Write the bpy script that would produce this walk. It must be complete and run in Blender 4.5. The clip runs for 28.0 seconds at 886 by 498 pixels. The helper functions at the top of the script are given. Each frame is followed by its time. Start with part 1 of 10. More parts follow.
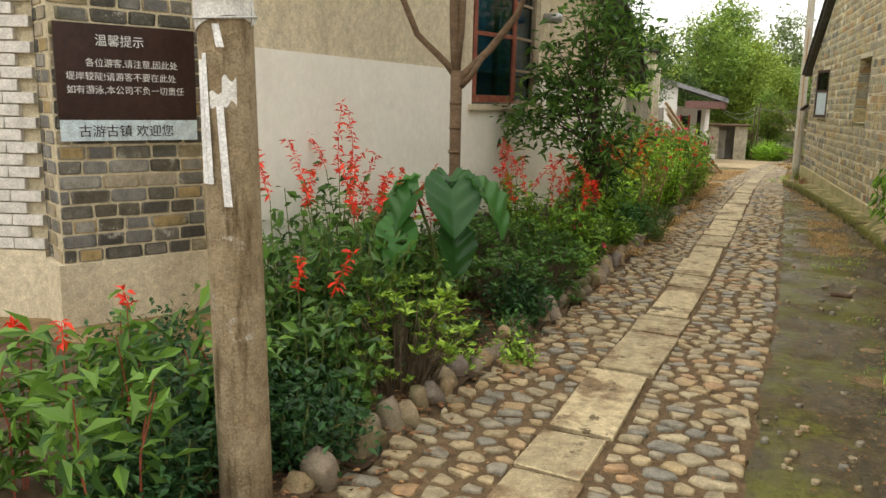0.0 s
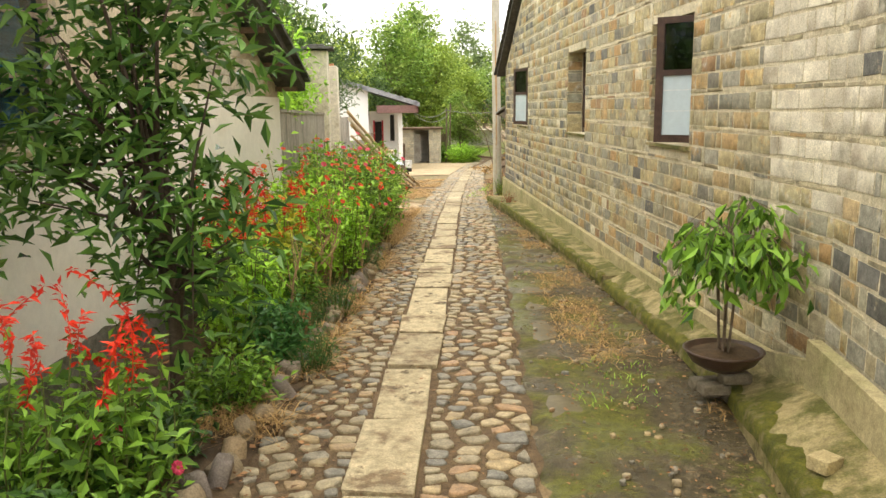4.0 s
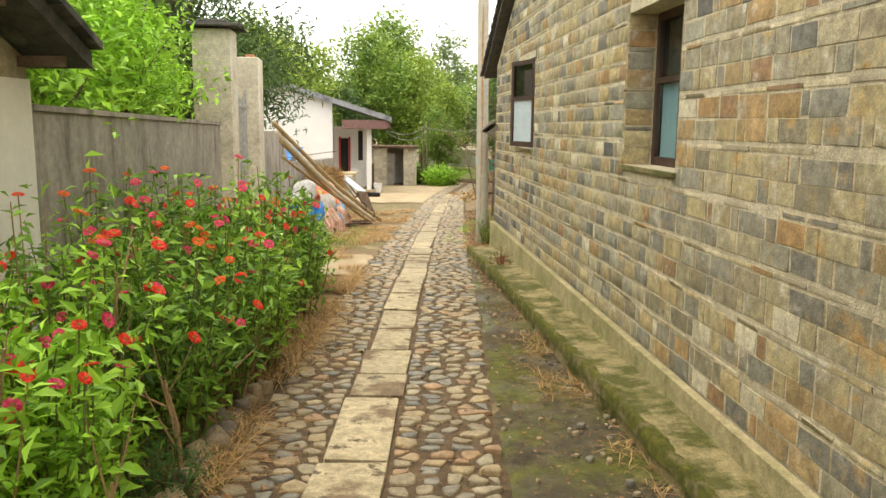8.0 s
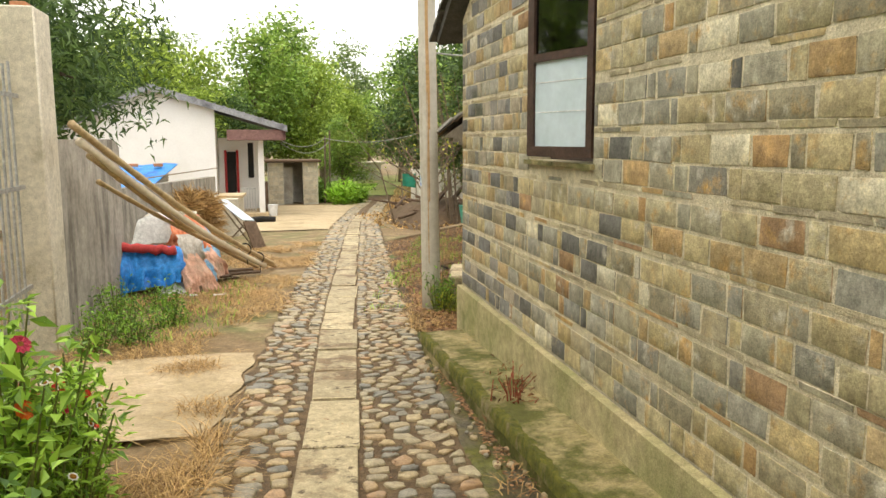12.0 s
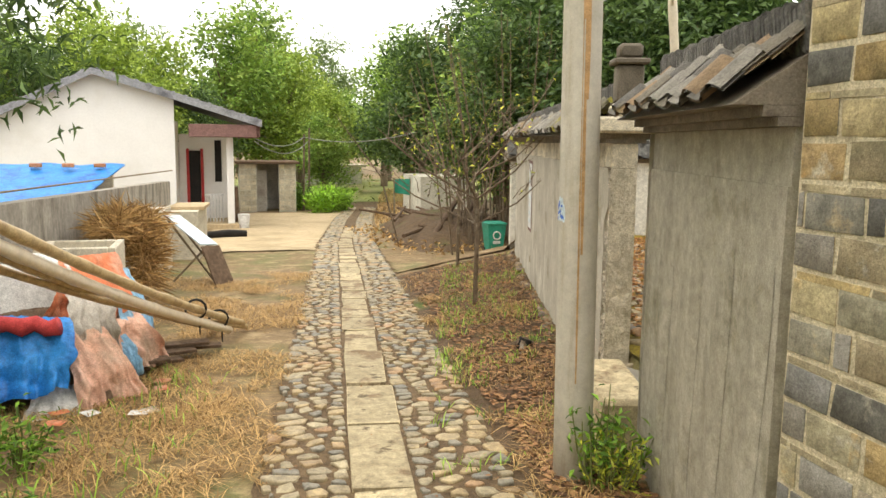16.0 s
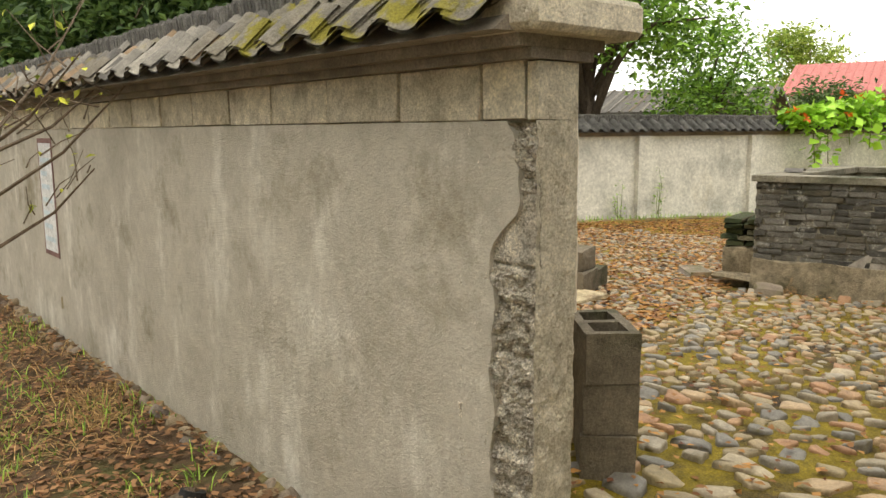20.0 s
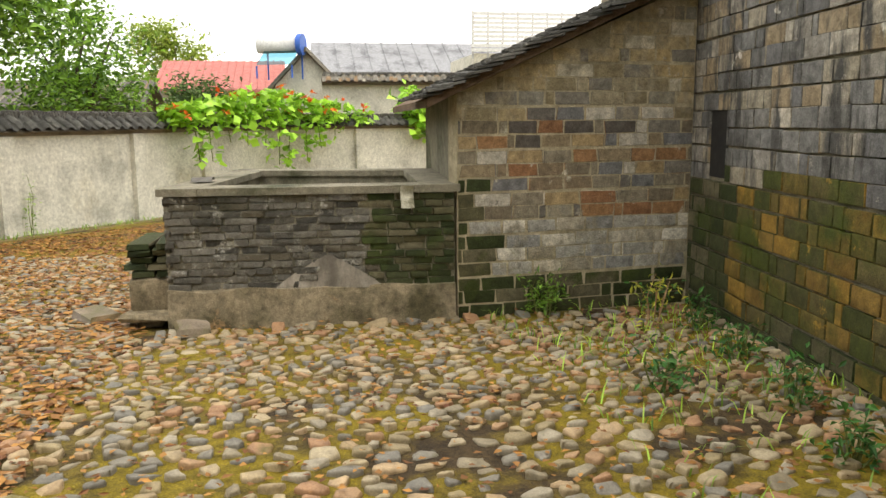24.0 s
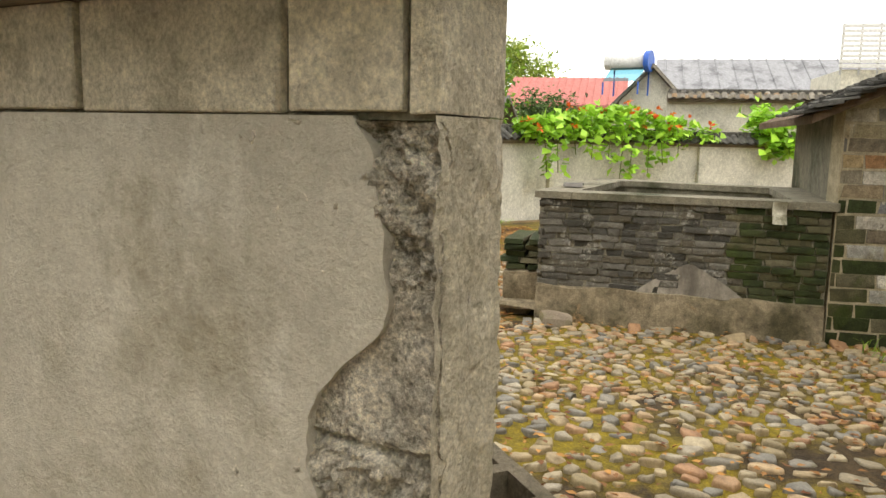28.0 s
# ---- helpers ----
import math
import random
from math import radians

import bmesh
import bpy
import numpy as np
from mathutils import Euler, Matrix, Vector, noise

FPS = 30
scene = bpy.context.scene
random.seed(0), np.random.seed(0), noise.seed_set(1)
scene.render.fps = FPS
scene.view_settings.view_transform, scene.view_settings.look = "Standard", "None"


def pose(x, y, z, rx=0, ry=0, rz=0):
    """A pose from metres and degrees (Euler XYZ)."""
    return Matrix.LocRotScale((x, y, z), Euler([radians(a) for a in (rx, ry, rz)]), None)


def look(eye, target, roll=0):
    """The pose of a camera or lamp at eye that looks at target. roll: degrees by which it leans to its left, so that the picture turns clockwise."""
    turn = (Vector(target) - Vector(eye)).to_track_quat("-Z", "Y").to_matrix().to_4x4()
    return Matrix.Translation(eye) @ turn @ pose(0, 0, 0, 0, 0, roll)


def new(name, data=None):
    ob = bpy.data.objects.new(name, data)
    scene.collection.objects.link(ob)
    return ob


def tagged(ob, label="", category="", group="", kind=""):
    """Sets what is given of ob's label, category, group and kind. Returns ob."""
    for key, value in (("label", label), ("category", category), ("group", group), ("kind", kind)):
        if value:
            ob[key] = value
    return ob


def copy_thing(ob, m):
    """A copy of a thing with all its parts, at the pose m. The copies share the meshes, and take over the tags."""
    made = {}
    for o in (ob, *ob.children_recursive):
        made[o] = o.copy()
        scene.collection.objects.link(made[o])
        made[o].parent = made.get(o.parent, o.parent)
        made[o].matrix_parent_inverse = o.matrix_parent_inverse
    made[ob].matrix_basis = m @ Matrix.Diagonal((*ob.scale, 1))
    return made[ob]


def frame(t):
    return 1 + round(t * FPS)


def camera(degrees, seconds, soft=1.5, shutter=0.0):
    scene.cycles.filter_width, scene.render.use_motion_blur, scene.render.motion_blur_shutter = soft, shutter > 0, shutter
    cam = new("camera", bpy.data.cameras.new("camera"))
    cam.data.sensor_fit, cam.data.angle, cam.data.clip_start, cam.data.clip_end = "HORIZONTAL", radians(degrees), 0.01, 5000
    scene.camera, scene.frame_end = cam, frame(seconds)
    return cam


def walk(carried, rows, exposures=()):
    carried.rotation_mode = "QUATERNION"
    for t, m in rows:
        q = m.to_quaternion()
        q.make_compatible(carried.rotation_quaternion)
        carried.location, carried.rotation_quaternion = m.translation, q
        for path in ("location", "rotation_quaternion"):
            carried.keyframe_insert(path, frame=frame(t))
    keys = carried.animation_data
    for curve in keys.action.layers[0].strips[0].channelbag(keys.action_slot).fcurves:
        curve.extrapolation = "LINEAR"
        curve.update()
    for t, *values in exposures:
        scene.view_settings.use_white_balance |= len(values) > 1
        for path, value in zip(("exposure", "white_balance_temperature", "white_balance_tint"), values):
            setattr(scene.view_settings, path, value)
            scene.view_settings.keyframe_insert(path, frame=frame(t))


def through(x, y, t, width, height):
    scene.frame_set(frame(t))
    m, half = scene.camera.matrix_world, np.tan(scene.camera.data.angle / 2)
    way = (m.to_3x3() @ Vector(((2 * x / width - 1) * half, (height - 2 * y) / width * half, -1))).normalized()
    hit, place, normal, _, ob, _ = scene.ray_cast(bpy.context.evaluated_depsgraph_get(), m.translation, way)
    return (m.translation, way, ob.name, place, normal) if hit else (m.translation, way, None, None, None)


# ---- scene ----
cam = camera(59.5, 28.0)
PATH = [
    (0.0, pose(-0.117, -0.047, 1.705, 79.16, -1.31, 16.55)),
    (0.5, pose(-0.317, 0.393, 1.715, 79.02, -1.69, 7.00)),
    (1.0, pose(-0.347, 0.884, 1.749, 78.89, -1.52, -0.15)),
    (1.5, pose(-0.285, 1.527, 1.747, 79.07, -0.64, -1.60)),
    (2.0, pose(-0.216, 2.097, 1.781, 79.43, -0.34, -2.96)),
    (2.5, pose(-0.156, 2.674, 1.791, 79.42, -0.25, -4.67)),
    (3.0, pose(-0.085, 3.220, 1.822, 79.28, 0.12, -5.24)),
    (3.5, pose(0.033, 3.792, 1.851, 79.50, 0.67, -4.97)),
    (5.5, pose(0.596, 6.310, 1.843, 79.93, 0.18, -5.60)),
    (6.0, pose(0.695, 6.972, 1.845, 80.37, -0.01, -6.23)),
    (6.5, pose(0.821, 7.609, 1.825, 80.56, -0.22, -5.92)),
    (7.0, pose(0.843, 8.264, 1.810, 80.16, -0.41, -5.58)),
    (7.5, pose(0.886, 8.857, 1.760, 80.60, -0.94, -7.31)),
    (8.0, pose(0.892, 9.525, 1.757, 81.01, -0.66, -6.37)),
    (8.5, pose(0.868, 10.182, 1.730, 81.65, -1.11, -7.39)),
    (9.0, pose(0.833, 10.830, 1.733, 81.85, -1.05, -7.95)),
    (9.5, pose(0.810, 11.442, 1.724, 81.77, -0.84, -8.88)),
    (10.0, pose(0.866, 12.077, 1.703, 81.48, -0.76, -8.63)),
    (10.5, pose(0.926, 12.722, 1.671, 81.73, -1.01, -10.50)),
    (11.0, pose(1.025, 13.352, 1.665, 82.18, -0.40, -12.46)),
    (11.5, pose(1.092, 13.992, 1.644, 82.27, -0.63, -14.36)),
    (12.0, pose(1.195, 14.640, 1.633, 81.93, 0.14, -13.73)),
    (12.5, pose(1.218, 15.307, 1.613, 82.23, 0.19, -13.14)),
    (14.5, pose(1.283, 17.551, 1.599, 81.72, -0.40, -14.17)),
    (15.0, pose(1.325, 18.229, 1.566, 82.25, -0.30, -14.39)),
    (15.5, pose(1.321, 18.855, 1.511, 82.38, -0.79, -14.02)),
    (16.0, pose(1.319, 19.448, 1.515, 82.18, -0.65, -15.68)),
    (16.5, pose(1.385, 20.025, 1.481, 82.22, -0.64, -14.94)),
    (17.0, pose(1.436, 20.573, 1.465, 82.28, -0.67, -16.41)),
    (17.5, pose(1.489, 21.095, 1.464, 82.09, -0.85, -20.49)),
    (18.0, pose(1.528, 21.636, 1.420, 82.01, -1.17, -27.02)),
    (18.5, pose(1.605, 22.095, 1.385, 81.99, -1.17, -33.22)),
    (19.0, pose(1.622, 22.468, 1.368, 81.86, -0.38, -39.48)),
    (19.5, pose(1.711, 22.889, 1.336, 81.74, -0.20, -48.60)),
    (20.0, pose(1.833, 23.288, 1.324, 81.30, 0.35, -56.90)),
    (20.5, pose(1.941, 23.706, 1.322, 80.32, -0.40, -70.05)),
    (21.0, pose(2.072, 23.979, 1.306, 79.83, -0.00, -79.80)),
    (21.5, pose(2.285, 24.093, 1.272, 79.38, -0.15, -89.80)),
    (22.0, pose(2.594, 24.081, 1.285, 79.43, -0.60, -97.58)),
    (22.5, pose(2.878, 24.077, 1.297, 80.38, -0.14, -102.04)),
    (24.5, pose(3.389, 23.702, 1.388, 81.00, 1.32, -98.61)),
    (25.0, pose(3.416, 23.729, 1.384, 81.41, 1.24, -94.05)),
    (25.5, pose(3.401, 23.768, 1.376, 81.89, 0.94, -89.73)),
    (26.0, pose(3.364, 23.809, 1.388, 82.24, 0.69, -85.06)),
    (26.5, pose(3.331, 23.857, 1.392, 82.36, 0.41, -81.47)),
    (27.0, pose(3.262, 23.913, 1.378, 82.16, -0.08, -79.81)),
    (27.5, pose(3.139, 23.967, 1.365, 81.79, -0.46, -78.95)),
    (28.0, pose(2.982, 24.082, 1.329, 81.65, -1.38, -76.80)),
]
walk(cam, PATH, [(0.0, 0.35, 7080, 10), (1.0, 0.75, 7080, 10), (2.5, 1.1, 7080, 10), (5.0, 1.06, 7080, 10), (9.0, 0.88, 7080, 10), (13.0, 0.86, 7080, 10), (17.0, 0.82, 7080, 10), (20.0, 0.6, 7080, 10), (21.5, 0.68, 7080, 10), (28.0, 0.66, 7080, 10)])

# ---- sky and sun ----
world = bpy.data.worlds.new("overcast_sky")
scene.world = world
world.use_nodes = True
wn = world.node_tree
sky = wn.nodes.new("ShaderNodeTexSky")
sky.sky_type, sky.sun_disc = "NISHITA", False
sky.sun_elevation, sky.sun_rotation = radians(75.8), radians(246.8)
sky_gain = wn.nodes.new("ShaderNodeMix")
sky_gain.data_type = "RGBA"
sky_gain.inputs[0].default_value = 0.86
cloud = wn.nodes.new("ShaderNodeTexNoise")
cloud.inputs["Scale"].default_value = 1.6
cloud_ramp = wn.nodes.new("ShaderNodeValToRGB")
cloud_ramp.color_ramp.elements[0].color = (8.6, 8.9, 9.2, 1)
cloud_ramp.color_ramp.elements[1].color = (10.2, 10.2, 10.2, 1)
wn.links.new(cloud.outputs[0], cloud_ramp.inputs[0])
wn.links.new(sky.outputs[0], sky_gain.inputs[6])
wn.links.new(cloud_ramp.outputs[0], sky_gain.inputs[7])
wn.links.new(sky_gain.outputs[2], wn.nodes["Background"].inputs[0])
wn.nodes["Background"].inputs[1].default_value = 0.15

sun = new("sun", bpy.data.lights.new("sun", "SUN"))
sun.data.energy, sun.data.angle, sun.data.color = 0.85, radians(70), (1.0, 0.93, 0.82)
sun.matrix_world = look((0, 0, 30), (7.0, 3.0, 0))


# ---- materials ----
def node(nt, kind, **values):
    n = nt.nodes.new(kind)
    for k, v in values.items():
        n.inputs[k].default_value = v
    return n


def mix_rgb(nt, fac, a, b, mode="MIX"):
    m = nt.nodes.new("ShaderNodeMix")
    m.data_type, m.blend_type = "RGBA", mode
    for socket, value in ((0, fac), (6, a), (7, b)):
        if isinstance(value, (int, float)):
            m.inputs[socket].default_value = value
        elif isinstance(value, tuple):
            m.inputs[socket].default_value = (*value, 1)
        else:
            nt.links.new(value, m.inputs[socket])
    return m.outputs[2]


def ramp(nt, fac, stops, hard=False):
    r = nt.nodes.new("ShaderNodeValToRGB")
    r.color_ramp.interpolation = "CONSTANT" if hard else "LINEAR"
    while len(r.color_ramp.elements) < len(stops):
        r.color_ramp.elements.new(0.5)
    for e, (p, c) in zip(r.color_ramp.elements, stops):
        e.position = p
        e.color = (*c, 1) if isinstance(c, tuple) else (c, c, c, 1)
    nt.links.new(fac, r.inputs[0])
    return r.outputs[0]


def noise_out(nt, scale, detail=5.0, rough=0.6, stretch=None):
    g = nt.nodes.new("ShaderNodeNewGeometry")
    src = g.outputs["Position"]
    if stretch:
        mp = nt.nodes.new("ShaderNodeMapping")
        mp.inputs["Scale"].default_value = stretch
        nt.links.new(src, mp.inputs[0])
        src = mp.outputs[0]
    n = node(nt, "ShaderNodeTexNoise", Scale=scale, Detail=detail, Roughness=rough)
    nt.links.new(src, n.inputs["Vector"])
    return n.outputs[0]


def piece_random(nt):
    """A number of its own for each piece, single objects and joined ones alike."""
    o = nt.nodes.new("ShaderNodeObjectInfo")
    g = nt.nodes.new("ShaderNodeNewGeometry")
    add = nt.nodes.new("ShaderNodeMath")
    add.operation = "ADD"
    nt.links.new(o.outputs["Random"], add.inputs[0])
    nt.links.new(g.outputs["Random Per Island"], add.inputs[1])
    fr = nt.nodes.new("ShaderNodeMath")
    fr.operation = "FRACT"
    nt.links.new(add.outputs[0], fr.inputs[0])
    return fr.outputs[0]


def mat(name, a, b, scale=5.0, stain=None, stain_scale=0.8, stain_range=(0.5, 0.65), rough=0.85, bump=0.3, bump_scale=60.0,
        palette=None, shade=0.0, metal=0.0, stretch=None, stain_stretch=None, gloss_wet=None, second=None, grain=0.22, blotch=0.16, warm=1.0):
    warmer = lambda c: (c[0] * (1.3 - 0.3 * warm), c[1], c[2] * warm)
    a, b = warmer(a), warmer(b)
    palette = [warmer(c) for c in palette] if palette else None
    m = bpy.data.materials.new(name)
    m.use_nodes = True
    nt = m.node_tree
    bs = nt.nodes["Principled BSDF"]
    fine = noise_out(nt, scale, 8, 0.65, stretch)
    col = ramp(nt, fine, [(0.3, a), (0.7, b)])
    if palette:
        rnd = piece_random(nt)
        k = len(palette)
        tint = ramp(nt, rnd, [(i / k, c) for i, c in enumerate(palette)], True)
        tint = mix_rgb(nt, 1.0, tint, ramp(nt, fine, [(0.25, 0.72), (0.75, 1.22)]), "MULTIPLY")
        col = mix_rgb(nt, 0.86, col, tint)
    if shade:
        rnd2 = piece_random(nt)
        col = mix_rgb(nt, 1.0, col, ramp(nt, rnd2, [(0, 1 - shade), (1, 1 + shade)]), "MULTIPLY")
    if stain:
        s = noise_out(nt, stain_scale, 6, 0.65, stain_stretch)
        col = mix_rgb(nt, ramp(nt, s, [(stain_range[0], 0.0), (stain_range[1], 1.0)]), col, stain)
    if second:
        c2, sc2, r2 = second
        s = noise_out(nt, sc2, 7, 0.7)
        col = mix_rgb(nt, ramp(nt, s, [(r2[0], 0.0), (r2[1], 1.0)]), col, c2)
    if grain:
        col = mix_rgb(nt, 1.0, col, ramp(nt, noise_out(nt, 110, 4, 0.75), [(0.33, 1 - grain * 1.6), (0.67, 1 + grain)]), "MULTIPLY")
    if blotch:
        col = mix_rgb(nt, 1.0, col, ramp(nt, noise_out(nt, 16, 6, 0.7), [(0.32, 1 - blotch * 1.6), (0.68, 1 + blotch)]), "MULTIPLY")
    nt.links.new(col, bs.inputs["Base Color"])
    bs.inputs["Roughness"].default_value = rough
    bs.inputs["Metallic"].default_value = metal
    bs.inputs["Specular IOR Level"].default_value = 0.3
    if gloss_wet:
        w = noise_out(nt, gloss_wet, 4, 0.5)
        nt.links.new(ramp(nt, w, [(0.42, 0.25), (0.6, rough)]), bs.inputs["Roughness"])
    if bump:
        bn = nt.nodes.new("ShaderNodeBump")
        bn.inputs["Strength"].default_value = bump
        bn.inputs["Distance"].default_value = 0.02
        nt.links.new(noise_out(nt, bump_scale, 6, 0.7, stretch), bn.inputs["Height"])
        nt.links.new(bn.outputs[0], bs.inputs["Normal"])
    return m


def leaf_mat(name, dark, light, gloss=0.45, patch=None, through=0.3):
    m = bpy.data.materials.new(name)
    m.use_nodes = True
    nt = m.node_tree
    bs = nt.nodes["Principled BSDF"]
    col = ramp(nt, piece_random(nt), [(0.0, dark), (0.75, light), (1.0, tuple(min(1, c * 1.35) for c in light))])
    if patch:
        col = mix_rgb(nt, ramp(nt, noise_out(nt, 0.9, 3), [(0.5, 0.0), (0.68, 1.0)]), col, patch)
    nt.links.new(col, bs.inputs["Base Color"])
    bs.inputs["Roughness"].default_value = gloss
    bs.inputs["Specular IOR Level"].default_value = 0.35
    tr = nt.nodes.new("ShaderNodeBsdfTranslucent")
    nt.links.new(col, tr.inputs[0])
    mx = nt.nodes.new("ShaderNodeMixShader")
    mx.inputs[0].default_value = through
    nt.links.new(bs.outputs[0], mx.inputs[1])
    nt.links.new(tr.outputs[0], mx.inputs[2])
    nt.links.new(mx.outputs[0], nt.nodes["Material Output"].inputs[0])
    return m


def glass_mat(name, tint, rough=0.05):
    m = bpy.data.materials.new(name)
    m.use_nodes = True
    nt = m.node_tree
    nt.nodes.remove(nt.nodes["Principled BSDF"])
    clear = nt.nodes.new("ShaderNodeBsdfTransparent")
    clear.inputs[0].default_value = (*tint, 1)
    gloss = nt.nodes.new("ShaderNodeBsdfGlossy")
    gloss.inputs["Roughness"].default_value = rough
    mx = nt.nodes.new("ShaderNodeMixShader")
    mx.inputs[0].default_value = 0.13
    nt.links.new(clear.outputs[0], mx.inputs[1])
    nt.links.new(gloss.outputs[0], mx.inputs[2])
    nt.links.new(mx.outputs[0], nt.nodes["Material Output"].inputs[0])
    return m


